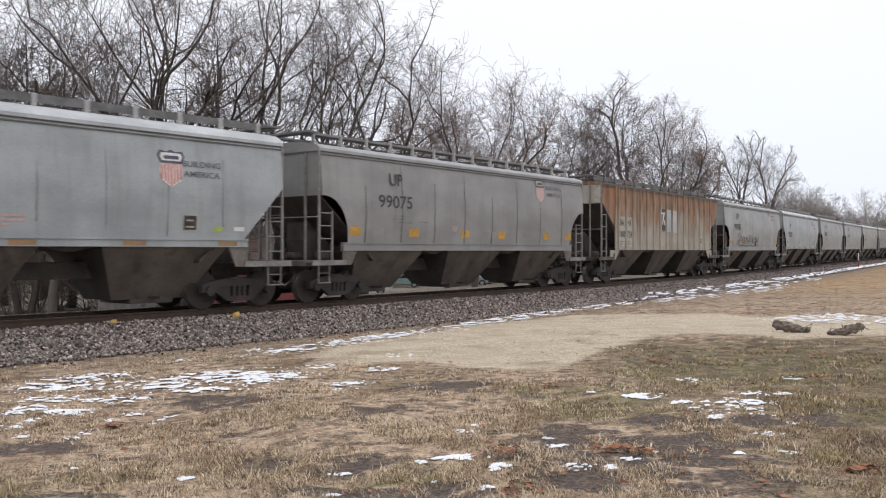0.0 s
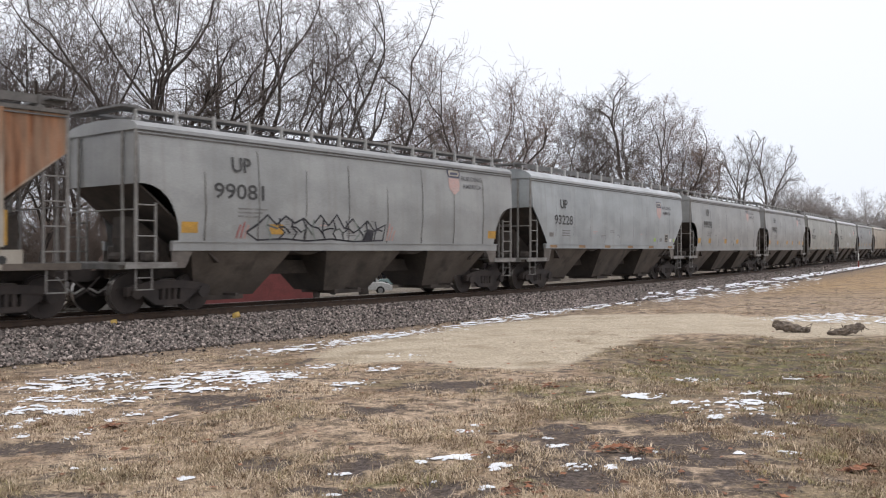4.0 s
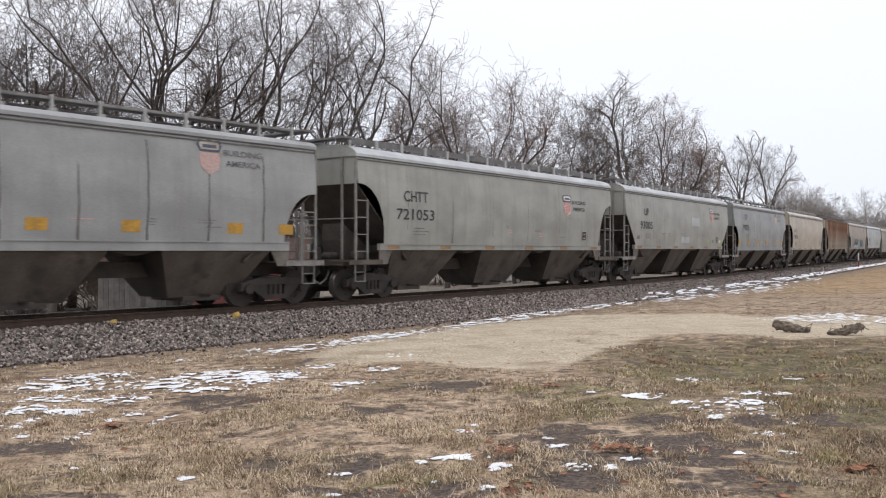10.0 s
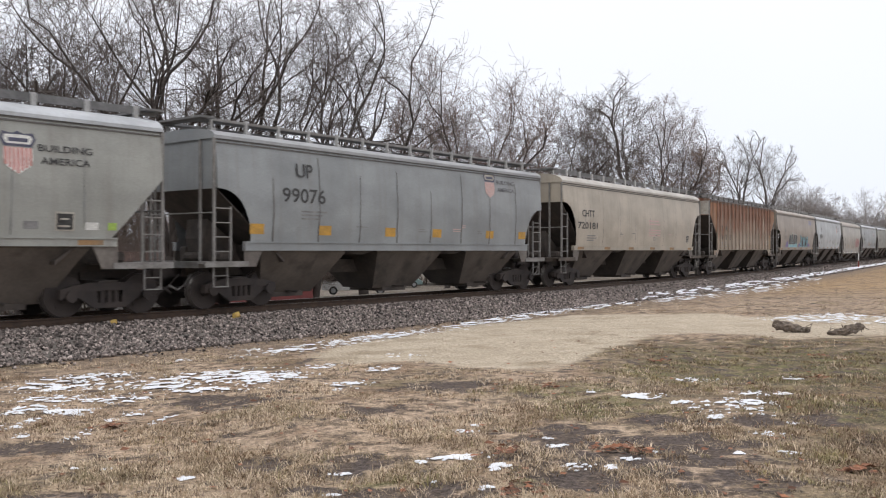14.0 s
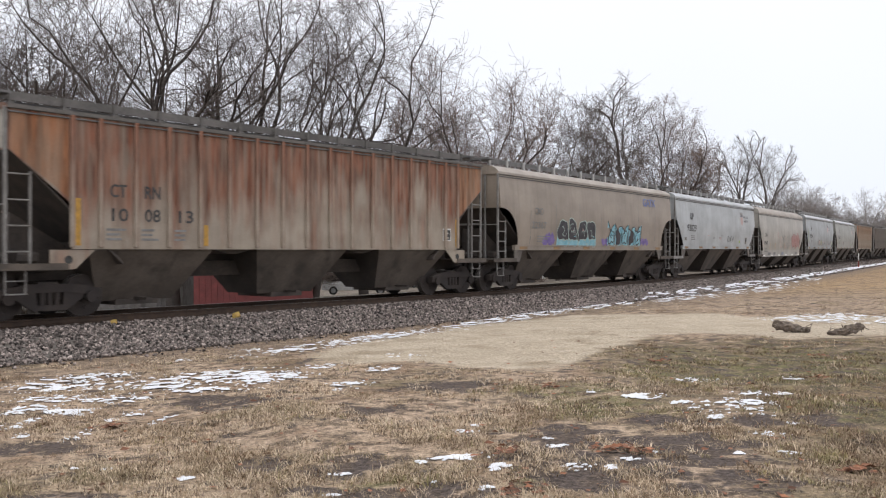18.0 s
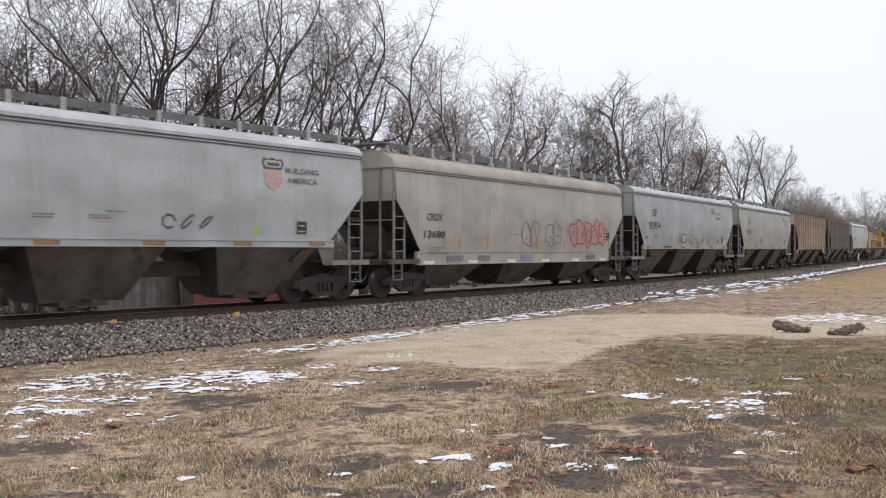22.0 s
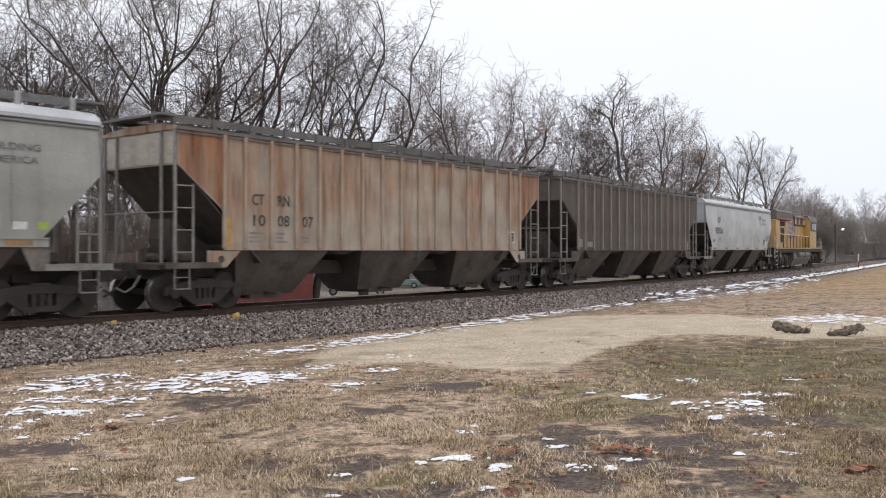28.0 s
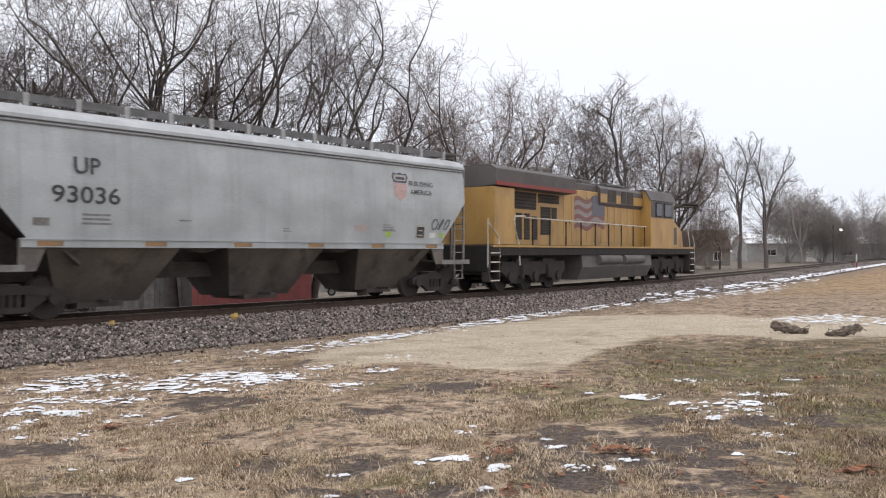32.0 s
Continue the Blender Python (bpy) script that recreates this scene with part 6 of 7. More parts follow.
def grow(seed, height, spread=0.4, limbs=4, counts=(5, 5, 4, 2), lengths=(0.46, 0.27, 0.135, 0.062, 0.034), trunk=0.2, lean=0.6, up=0.03, base_r=0.36, twig=0.0065, stems=1, crook=0.165, low=0.1):
    """Segments of a branching tree (start, end, radii) and its twig ends; the crown fills an upright oval."""
    rng = random.Random(seed)
    segs, tips = [], []
    mid = Vector((0, 0, height * (low + 1) / 2))
    reach = (spread * height, spread * height, height * (1 - low) / 2)

    def out(p):
        o = p - mid
        return Vector((o.x / reach[0], o.y / reach[1], o.z / reach[2]))

    def branch(p, d, length, r, level):
        n = (7, 5, 4, 3, 2)[min(level, 4)]
        r_end = max(twig, r * 0.42)
        pts = [(p, d, r)]
        stopped = False
        for i in range(n):
            o = out(p)
            e = o.length
            d = d + Vector((rng.gauss(0, 1), rng.gauss(0, 1), rng.gauss(0, 0.8))) * crook * (1.0 if level < 2 else 1.25) + Vector((0, 0, up if level < 3 else 0))
            if e > 0.8 and level < 2:
                d -= o.normalized() * max(0.0, d.dot(o.normalized())) * min(1.0, (e - 0.8) * 3)
            d = d.normalized()
            q = p + d * (length / n)
            ra = r + (r_end - r) * ((i + 1) / n)
            segs.append((p, q, pts[-1][2], ra))
            p = q
            pts.append((p, d, ra))
            if out(p).length > 1.04 + rng.gauss(0, 0.05):
                stopped = True
                break
        n = len(pts) - 1
        if level >= len(counts) - 1 or stopped:
            tips.append(p)
        if level < len(counts):
            if not stopped:
                side = d.orthogonal().normalized()
                side.rotate(Matrix.Rotation(rng.uniform(0, 2 * math.pi), 3, d))
                for k in (-1, 1)[level > 1:]:
                    branch(p, (d + side * k * rng.uniform(0.2, 0.5)).normalized(), length * rng.uniform(0.4, 0.65), r_end * 0.9, level + 1)
            k = counts[level]
            for j in range(k):
                t = 0.25 + 0.75 * (j + rng.uniform(0.1, 0.9)) / k
                i = min(n - 1, int(t * n))
                f = t * n - i
                q = pts[i][0].lerp(pts[i + 1][0], f)
                dd, rr = pts[i + 1][1], pts[i][2] + (pts[i + 1][2] - pts[i][2]) * f
                side = dd.orthogonal().normalized()
                side.rotate(Matrix.Rotation(rng.uniform(0, 2 * math.pi), 3, dd))
                a = rng.uniform(0.55, 1.2)
                child = (dd * math.cos(a) + side * math.sin(a) + Vector((0, 0, 0.12))).normalized()
                branch(q, child, height * lengths[level + 1] * rng.uniform(0.6, 1.25) * (1.15 - 0.4 * t), max(twig, rr * rng.uniform(0.4, 0.68)), level + 1)

    for k in range(stems):
        turn = rng.uniform(0, 6.28)
        p = Vector((0.25 * math.cos(turn), 0.25 * math.sin(turn), -0.3)) if stems > 1 else Vector((0, 0, -0.3))
        d = Vector((math.cos(turn) * 0.18 * (stems > 1), math.sin(turn) * 0.18 * (stems > 1), 1)).normalized()
        r = base_r
        for i in range(4):
            d = (d + Vector((rng.gauss(0, 0.06), rng.gauss(0, 0.06), 0.1))).normalized()
            q = p + d * (height * trunk / 4)
            segs.append((p, q, r, r * 0.93))
            p, r = q, r * 0.93
        for j in range(limbs):
            a = turn + j * 6.283 / limbs + rng.uniform(-0.5, 0.5)
            slope = lean * (rng.uniform(0.5, 1.25) if j else 0.25)
            dd = (Vector((math.cos(a) * slope, math.sin(a) * slope, 1))).normalized()
            branch(p, dd, height * lengths[0] * rng.uniform(0.85, 1.2), r * (rng.uniform(0.5, 0.72) if j else 0.8), 0)
    return segs, tips


def tubes_mesh(name, segs, sides, material):
    n = len(segs)
    p = np.array([s[0] for s in segs])
    q = np.array([s[1] for s in segs])
    r0, r1 = np.array([s[2] for s in segs]), np.array([s[3] for s in segs])
    d = q - p
    d /= np.linalg.norm(d, axis=1, keepdims=True) + 1e-9
    ref = np.where(np.abs(d[:, 2:3]) > 0.9, np.array([[1.0, 0, 0]]), np.array([[0, 0, 1.0]]))
    a = np.cross(d, ref)
    a /= np.linalg.norm(a, axis=1, keepdims=True)
    b = np.cross(d, a)
    v = np.empty((n, 2 * sides, 3))
    for k in range(sides):
        t = 2 * math.pi * k / sides
        o = math.cos(t) * a + math.sin(t) * b
        v[:, k] = p + o * r0[:, None]
        v[:, sides + k] = q + d * r1[:, None] * 0.4 + o * r1[:, None]
    f = np.array([(k, (k + 1) % sides, sides + (k + 1) % sides, sides + k) for k in range(sides)])
    f = (f[None] + (np.arange(n) * 2 * sides)[:, None, None]).reshape(-1, 4)
    me = bpy.data.meshes.new(name)
    me.vertices.add(n * 2 * sides)
    me.vertices.foreach_set("co", v.reshape(-1).astype(np.float32))
    me.loops.add(f.size)
    me.loops.foreach_set("vertex_index", f.reshape(-1).astype(np.int32))
    me.polygons.add(len(f))
    me.polygons.foreach_set("loop_start", (np.arange(len(f)) * 4).astype(np.int32))
    me.polygons.foreach_set("use_smooth", np.ones(len(f), bool))
    me.materials.append(material)
    me.update(calc_edges=True)
    return me


def leaf_mesh(tips, count, size, seed, material):
    rng = np.random.default_rng(seed)
    t = np.array(tips)[rng.integers(0, len(tips), count)] + rng.normal(0, 0.22, (count, 3))
    u, w = rng.normal(0, 1, (2, count, 3))
    u /= np.linalg.norm(u, axis=1, keepdims=True)
    w = np.cross(u, w)
    w /= np.linalg.norm(w, axis=1, keepdims=True)
    k = size * rng.uniform(0.6, 1.3, (count, 1))
    v = np.stack([t - u * k, t + w * k * 0.45, t + u * k, t - w * k * 0.45], 1).reshape(-1, 3)
    return mesh_from("leaves", v, np.arange(count * 4).reshape(-1, 4).tolist(), material)


TREES = {}


def tree_kind(key, name, label, bark, twigs, thick=0.035, leaves=0, leaf_size=0.09, **kw):
    segs, tips = grow(**kw)
    k = kw["height"] / sorted(q.z for p, q, r0, r1 in segs)[int(len(segs) * 0.985)]
    segs, tips = [(p * k, q * k, r0, r1) for p, q, r0, r1 in segs], [p * k for p in tips]
    t = tagged(new(name), label, "tree" if "shrub" not in name else "shrub", "bare trees behind the railway")
    put("trunk", tubes_mesh("trunk", [s for s in segs if s[2] >= thick], 6, bark), t)
    put("crown", tubes_mesh("crown", [s for s in segs if s[2] < thick], 3, twigs), t, "fine bare twigs")
    if leaves:
        put("leaves", leaf_mesh(tips, leaves, leaf_size, 3, DEAD_LEAF), t, "clinging dead brown leaves")
    TREES[key] = [t, False]


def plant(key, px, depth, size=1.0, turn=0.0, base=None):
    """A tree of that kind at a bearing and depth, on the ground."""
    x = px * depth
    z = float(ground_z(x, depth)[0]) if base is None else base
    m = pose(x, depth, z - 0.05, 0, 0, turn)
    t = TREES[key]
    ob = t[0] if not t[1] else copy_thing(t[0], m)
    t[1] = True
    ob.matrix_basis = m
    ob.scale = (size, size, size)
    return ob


tree_kind("vase", "bare_tree", "tall dark bare tree with spreading upright limbs", BARK, TWIG, seed=12, height=19, spread=0.38, limbs=6, trunk=0.14, lean=0.62, base_r=0.40, crook=0.20, twig=0.008, counts=(5, 5, 4, 2), up=0.05)
tree_kind("oak", "bare_tree", "broad dark bare tree with crooked limbs", BARK, TWIG, seed=23, height=18.5, spread=0.46, limbs=5, trunk=0.17, lean=0.95, base_r=0.38, crook=0.24, twig=0.0085, up=0.06, counts=(5, 4, 4, 2))
tree_kind("tall", "bare_tree", "tall dark bare tree with long forked limbs", BARK, TWIG, seed=31, height=19, spread=0.33, limbs=3, trunk=0.22, lean=0.5, base_r=0.24, stems=2, counts=(5, 4, 4, 2), crook=0.21, twig=0.0085, up=0.06)
tree_kind("round", "bare_tree", "rounded bare tree with dense reddish-brown twigs", SLIGHT_HAZE_BARK, TWIG_RED, seed=97, height=17, spread=0.32, limbs=6, trunk=0.12, lean=0.55, base_r=0.28, crook=0.20, counts=(6, 6, 4, 2), twig=0.0095, up=0.07)
tree_kind("slim", "bare_tree", "slender bare tree with a few thin limbs", SLIGHT_HAZE_BARK, TWIG, seed=37, height=16, spread=0.20, limbs=3, trunk=0.26, lean=0.36, base_r=0.24, counts=(5, 5, 4, 2), crook=0.23, twig=0.012)
tree_kind("pair", "bare_tree", "slender forked bare tree with an open crown", HALF_HAZE_BARK, HALF_HAZE_BARK, seed=74, height=15.5, spread=0.22, limbs=4, trunk=0.26, lean=0.36, base_r=0.30, crook=0.12, counts=(5, 4, 4, 2), low=0.3)
tree_kind("broad", "bare_tree", "large bare tree with a dark forked trunk and fine grey-brown twigs", SLIGHT_HAZE_BARK, TWIG, seed=58, height=17, spread=0.31, limbs=5, trunk=0.24, lean=0.70, base_r=0.42, crook=0.24, counts=(6, 6, 4, 2), twig=0.013, leaves=7000, leaf_size=0.04)
tree_kind("leafy", "leafy_tree", "large bare tree still holding dead brown leaves", SLIGHT_HAZE_BARK, TWIG_RED, seed=44, height=16, spread=0.25, limbs=6, trunk=0.14, lean=0.5, base_r=0.30, counts=(6, 6, 4, 2), leaves=30000, leaf_size=0.055)
tree_kind("brush", "brush_shrub", "tangled brown leafless brush", TWIG_BROWN, TWIG_BROWN, thick=0.02, seed=52, height=7.0, spread=0.55, limbs=7, trunk=0.04, lean=1.0, base_r=0.07, counts=(6, 5, 4), lengths=(0.6, 0.34, 0.18, 0.1), twig=0.008, stems=2, low=0.0)
tree_kind("far", "far_tree", "distant bare tree, its bark coloured pale for the mist", FULL_HAZE_BARK, FULL_HAZE_BARK, seed=61, height=15, spread=0.33, limbs=4, trunk=0.2, lean=0.6, base_r=0.22, counts=(5, 5, 3), lengths=(0.5, 0.27, 0.14, 0.07), twig=0.014)
tree_kind("hedge", "hedge_shrub", "leafless hedge growth, its twigs coloured pale for the mist", FULL_HAZE_BARK, FULL_HAZE_BARK, thick=0.02, seed=83, height=8.0, spread=0.5, limbs=8, trunk=0.04, lean=1.0, base_r=0.08, counts=(7, 6, 4), lengths=(0.6, 0.34, 0.18, 0.1), twig=0.010, stems=2, low=0.0)
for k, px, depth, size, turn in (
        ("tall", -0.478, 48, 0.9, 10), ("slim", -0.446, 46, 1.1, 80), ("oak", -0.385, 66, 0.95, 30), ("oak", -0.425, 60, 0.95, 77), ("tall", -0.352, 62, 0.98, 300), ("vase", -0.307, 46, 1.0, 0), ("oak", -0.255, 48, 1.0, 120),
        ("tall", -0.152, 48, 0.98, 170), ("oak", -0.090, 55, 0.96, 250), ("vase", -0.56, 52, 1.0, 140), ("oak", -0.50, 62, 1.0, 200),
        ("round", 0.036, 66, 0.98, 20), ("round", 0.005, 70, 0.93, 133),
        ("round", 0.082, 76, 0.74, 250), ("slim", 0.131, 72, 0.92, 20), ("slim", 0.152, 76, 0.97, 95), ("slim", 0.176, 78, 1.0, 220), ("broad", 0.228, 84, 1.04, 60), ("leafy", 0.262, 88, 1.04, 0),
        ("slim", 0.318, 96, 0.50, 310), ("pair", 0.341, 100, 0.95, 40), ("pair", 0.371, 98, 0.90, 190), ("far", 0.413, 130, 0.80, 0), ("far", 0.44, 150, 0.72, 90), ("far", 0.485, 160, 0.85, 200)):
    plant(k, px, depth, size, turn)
for px, depth, size in ((0.285, 95, 1.15), (0.305, 97, 1.0), (0.20, 86, 0.9), (0.11, 74, 1.1)):
    plant("brush", px, depth, size, 400 * px)
for i in range(30):
    px = -0.58 + i * 0.025 + random.uniform(-0.010, 0.010)
    back = 98 if px > -0.15 else 50 + 0.6 * i
    plant("brush", px, back + random.uniform(-3, 5), random.uniform(0.8, 1.15) * (1.25 if px > -0.15 else 1.0), random.uniform(0, 360))
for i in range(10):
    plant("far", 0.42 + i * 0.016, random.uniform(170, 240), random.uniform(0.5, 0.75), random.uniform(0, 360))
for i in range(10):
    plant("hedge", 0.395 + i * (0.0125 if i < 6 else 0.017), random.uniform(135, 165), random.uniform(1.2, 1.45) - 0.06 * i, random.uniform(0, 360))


# ---- snow remains, grass and litter on the near ground ----
def snow_cluster(x, y, rx, ry, count, size, seed, turn=0.0):
    """Ragged flat crusts of snow in an oval of the ground, joined as one remnant."""
    rng = np.random.default_rng(seed)
    v, f = [], []
    count = int(count * 1.5 + 0.5)
    for i in range(count * 3 + 2):
        speck = i >= count
        a, r = rng.uniform(0, 6.283), math.sqrt(rng.random()) * (1.6 if speck else 1.1)
        ex, ey = rx * r * math.cos(a), ry * r * math.sin(a)
        cx, cy = x + ex * math.cos(turn) - ey * math.sin(turn), y + ex * math.sin(turn) + ey * math.cos(turn)
        k = size * (0.40 + 0.80 * rng.random() ** 2.0) * (rng.uniform(0.12, 0.34) if speck else 0.95)
        n = 8 if speck else 18
        ph = rng.uniform(0, 6.283, 3)
        stretch = rng.uniform(0.7, 1.5)
        ang = np.arange(n) * 2 * math.pi / n
        rad = k * (1 + 0.30 * np.sin(2 * ang + ph[0]) + 0.22 * np.sin(3 * ang + ph[1]) + 0.18 * np.sin(5 * ang + ph[2]) + rng.uniform(-0.22, 0.22, n))
        ox, oy = cx + rad * np.cos(ang) * stretch, cy + rad * np.sin(ang)
        lift = 0.0012 * cy
        zo = ground_z(ox, oy) + 0.002 + lift
        zi = ground_z(cx + (ox - cx) * 0.72, cy + (oy - cy) * 0.72) + 0.010 + lift
        b = len(v)
        v += list(zip(ox, oy, zo)) + list(zip(cx + (ox - cx) * 0.72, cy + (oy - cy) * 0.72, zi)) + [(cx, cy, float(ground_z(cx, cy)[0]) + 0.013 + lift)]
        for i in range(n):
            j = (i + 1) % n
            f += [(b + i, b + j, b + n + j, b + n + i), (b + n + i, b + n + j, b + 2 * n)]
    tagged(put("snow_remnant", mesh_from("snow_remnant", v, f, SNOW, True)), "thin ragged remains of white snow on the grass", "snow", "snow remains", "stuff")


for i, row in enumerate(VERGE_SNOW + NEAR_SNOW + MIDDLE_SNOW + RIGHT_SNOW + TRACK_SNOW):
    snow_cluster(*row[:6], i + 1, row[6] if len(row) > 6 else 0.0)


def snow_along_track(s0, s1, count, near, far, seed):
    """Broken crusts of snow lying on the foot of the ballast."""
    rng = np.random.default_rng(seed)
    v, f = [], []
    for i in range(count):
        s = s0 + (s1 - s0) * rng.random()
        w = rng.uniform(far, near)
        big = rng.uniform(0.12, 0.55) if i % 3 else rng.uniform(0.4, 1.1)
        big *= 0.5 + s / 45
        n = 12
        ang = np.arange(n) * 2 * math.pi / n
        rad = 1 + 0.3 * np.sin(2 * ang + rng.uniform(0, 6)) + rng.uniform(-0.25, 0.25, n)
        ss, ww = s + big * rad * np.cos(ang), w + min(0.065, 0.2 * big) * rad * np.sin(ang)
        b = len(v)
        for k, h in ((1.0, 0.045), (0.7, 0.07)):
            sk, wk = s + (ss - s) * k, w + (ww - w) * k
            x, y, z = on_track(sk, wk, np.interp(wk, [-5.0, -3.6, -3.1, -1.9], [-0.60, -0.60, -0.56, -0.24]) + h)
            v += list(zip(x, y, z))
        for j in range(n):
            q = (j + 1) % n
            f.append((b + j, b + q, b + n + q, b + n + j))
        f.append(tuple(range(b + n, b + 2 * n)))
    tagged(put("snow_remnant", mesh_from("snow_remnant", v, f, SNOW, True)), "broken line of white snow along the foot of the ballast", "snow", "snow remains", "stuff")


snow_along_track(12, 135, 360, -2.7, -3.25, 5)
snow_along_track(3, 45, 50, -3.3, -4.8, 6)


def blades_mesh(name, x, y, h, lean, a, width, material):
    """Bent blades of grass, each of a quad and a tip."""
    n = len(x)
    z = ground_z(x, y)
    dx, dy = np.cos(a), np.sin(a)
    sx, sy = np.cos(a + 1.35) * width, np.sin(a + 1.35) * width
    v = np.stack([np.stack([x - sx, y - sy, z - 0.004], 1), np.stack([x + sx, y + sy, z - 0.004], 1),
                  np.stack([x + dx * lean * 0.45 + sx * 0.7, y + dy * lean * 0.45 + sy * 0.7, z + h * 0.7], 1), np.stack([x + dx * lean * 0.45 - sx * 0.7, y + dy * lean * 0.45 - sy * 0.7, z + h * 0.7], 1),
                  np.stack([x + dx * lean, y + dy * lean, z + h * np.where(lean > 1.4 * h, 0.75, 1.1)], 1)], 1).reshape(-1, 3)
    base = np.arange(n) * 5
    quads, tris = np.stack([base, base + 1, base + 2, base + 3], 1), np.stack([base + 3, base + 2, base + 4], 1)
    me = bpy.data.meshes.new(name)
    me.vertices.add(len(v))
    me.vertices.foreach_set("co", v.reshape(-1).astype(np.float32))
    loops = np.concatenate([quads.ravel(), tris.ravel()])
    me.loops.add(len(loops))
    me.loops.foreach_set("vertex_index", loops.astype(np.int32))
    me.polygons.add(2 * n)
    me.polygons.foreach_set("loop_start", np.concatenate([np.arange(n) * 4, 4 * n + np.arange(n) * 3]).astype(np.int32))
    me.materials.append(material)
    me.update(calc_edges=True)
    return put(name, me)


def patchy(x, y):
    """A broken pattern of thick and thin growth."""
    return np.sin(x * 2.3 + 1.1 * np.sin(y * 1.7)) + np.sin(y * 2.9 + 1.3 * np.sin(x * 2.1 + 2)) + 0.8 * np.sin(x * 5.3 + y * 4.1) + 0.6 * np.sin(x * 11.0 - y * 7.3)


def open_ground(x, y, rng):
    """Points on the grass, clear of the dirt pad, the bare soil and most of the snow."""
    s, w = along_across(x, y)
    snow = spots(x, y, [row[:4] for row in VERGE_SNOW + NEAR_SNOW + MIDDLE_SNOW + RIGHT_SNOW])
    pad = inside(x, y, PAD)
    return (w < -3.9) & (pad < rng.uniform(-0.7, 0.2, len(x))) & (rng.random(len(x)) > 1.0 * spots(x, y, BARE_SOIL) * (0.65 + 0.35 * np.sign(patchy(3 * x, 2 * y) + 0.6))) & (rng.random(len(x)) > 0.9 * snow)


def grass_blades():
    """Tufts of upright and bent blades over a mat of lying straw."""
    rng = np.random.default_rng(9)
    n = 24000
    depth = 690 / rng.uniform(20, 128, n)
    x, y = rng.uniform(-0.56, 0.56, n) * depth, depth
    lush = patchy(x, y) + rng.normal(0, 0.6, n)
    keep = open_ground(x, y, rng) & (lush > -0.25)
    x, y, lush = x[keep], y[keep], np.clip(lush[keep], -1, 3)
    dull = np.clip((x - 1.2) / 2.5, 0, 1) * np.clip((18.5 - y) / 2, 0, 1)
    green = rng.random(len(x)) < 0.08 * dull + 0.34 * spots(x, y, GREEN_TURF) + 0.02
    brown = ~green & (rng.random(len(x)) < 0.25 + 0.45 * dull)
    tone = rng.random(len(x)) + 0.25 * np.sin(3.1 * x + 1.7 * np.sin(2.3 * y))
    pale, mid = ~green & ~brown & (tone > 0.5), ~green & ~brown & (tone <= 0.5)
    per = 15
    for pick, name, material, label in ((pale, "pale_grass", GRASS_PALE, "pale straw-coloured tufts of winter grass"), (mid, "dry_grass", GRASS, "tufts of dull yellow winter grass"),
                                        (brown, "withered_grass", GRASS_BROWN, "withered brown tufts in the winter grass"), (green, "green_grass", GRASS_GREEN, "olive-green tufts in the winter grass")):
        tx, ty, tl = (np.repeat(q[pick], per) for q in (x, y, lush))
        big = np.repeat(rng.uniform(0.6, 1.45, pick.sum()), per)
        m = len(tx)
        spread = np.interp(ty, [5, 30], [0.032, 0.085]) * big
        bx, by = tx + rng.normal(0, 1, m) * spread, ty + rng.normal(0, 1, m) * spread * 1.5
        h = (0.012 + 0.036 * rng.random(m) ** 1.5) * (0.55 + 0.24 * (tl + 1)) * np.interp(ty, [6, 16], [1.0, 0.8]) * big
        ob = blades_mesh(name, bx, by, h, h * rng.uniform(0.3, 2.6, m), rng.uniform(0, 6.283, m), np.interp(ty, [5, 30], [0.0024, 0.0085]), material)
        tagged(ob, label, "grass", kind="stuff")
    n = 60000
    depth = 690 / rng.uniform(20, 128, n)
    x, y = rng.uniform(-0.56, 0.56, n) * depth, depth
    keep = open_ground(x, y, rng)
    x, y = x[keep], y[keep]
    h = 0.004 + 0.012 * rng.random(len(x))
    ob = blades_mesh("straw_mat", x, y, h, rng.uniform(0.02, 0.09, len(x)), rng.uniform(0, 6.283, len(x)), np.interp(y, [5, 30], [0.0018, 0.006]), GRASS)
    tagged(ob, "short matted straw lying on the ground", "straw", kind="stuff")


grass_blades()



# ---- beyond the railway: sheds, parked vehicles, a house, a long low building ----
RED_SIDING = mat("faded_red_siding", (0.215, 0.058, 0.055), (0.165, 0.048, 0.046), 2.0, 0.8, grain=20)
GREY_BOARD = mat("weathered_grey_boards", (0.20, 0.19, 0.18), (0.14, 0.13, 0.12), 2.5, 0.9, grain=25, random_amount=0.25)
WHITE_TRIM = mat("white_painted_wood", (0.70, 0.70, 0.68), (0.6, 0.6, 0.57), 4.0, 0.6)
BROWN_SHINGLE = mat("brown_roof_shingles", (0.13, 0.085, 0.07), (0.095, 0.062, 0.052), 3.0, 0.9, grain=12, grain_amount=0.3)
TAUPE_WALL = mat("taupe_wall", (0.22, 0.20, 0.18), (0.18, 0.165, 0.15), 2.0, 0.85)
PALE_WALL = mat("pale_grey_metal_wall", (0.36, 0.355, 0.35), (0.30, 0.295, 0.29), 1.0, 0.7)
TEAL_CAR = mat("teal_car_paint", (0.20, 0.28, 0.28), (0.16, 0.23, 0.23), 2.0, 0.3, bump=0.0)
WHITE_CAR = mat("white_car_paint", (0.62, 0.63, 0.63), (0.55, 0.56, 0.56), 2.0, 0.35, bump=0.0)
SILVER_CAR = mat("silver_car_paint", (0.36, 0.37, 0.38), (0.31, 0.32, 0.33), 2.0, 0.3, 0.4, bump=0.0)
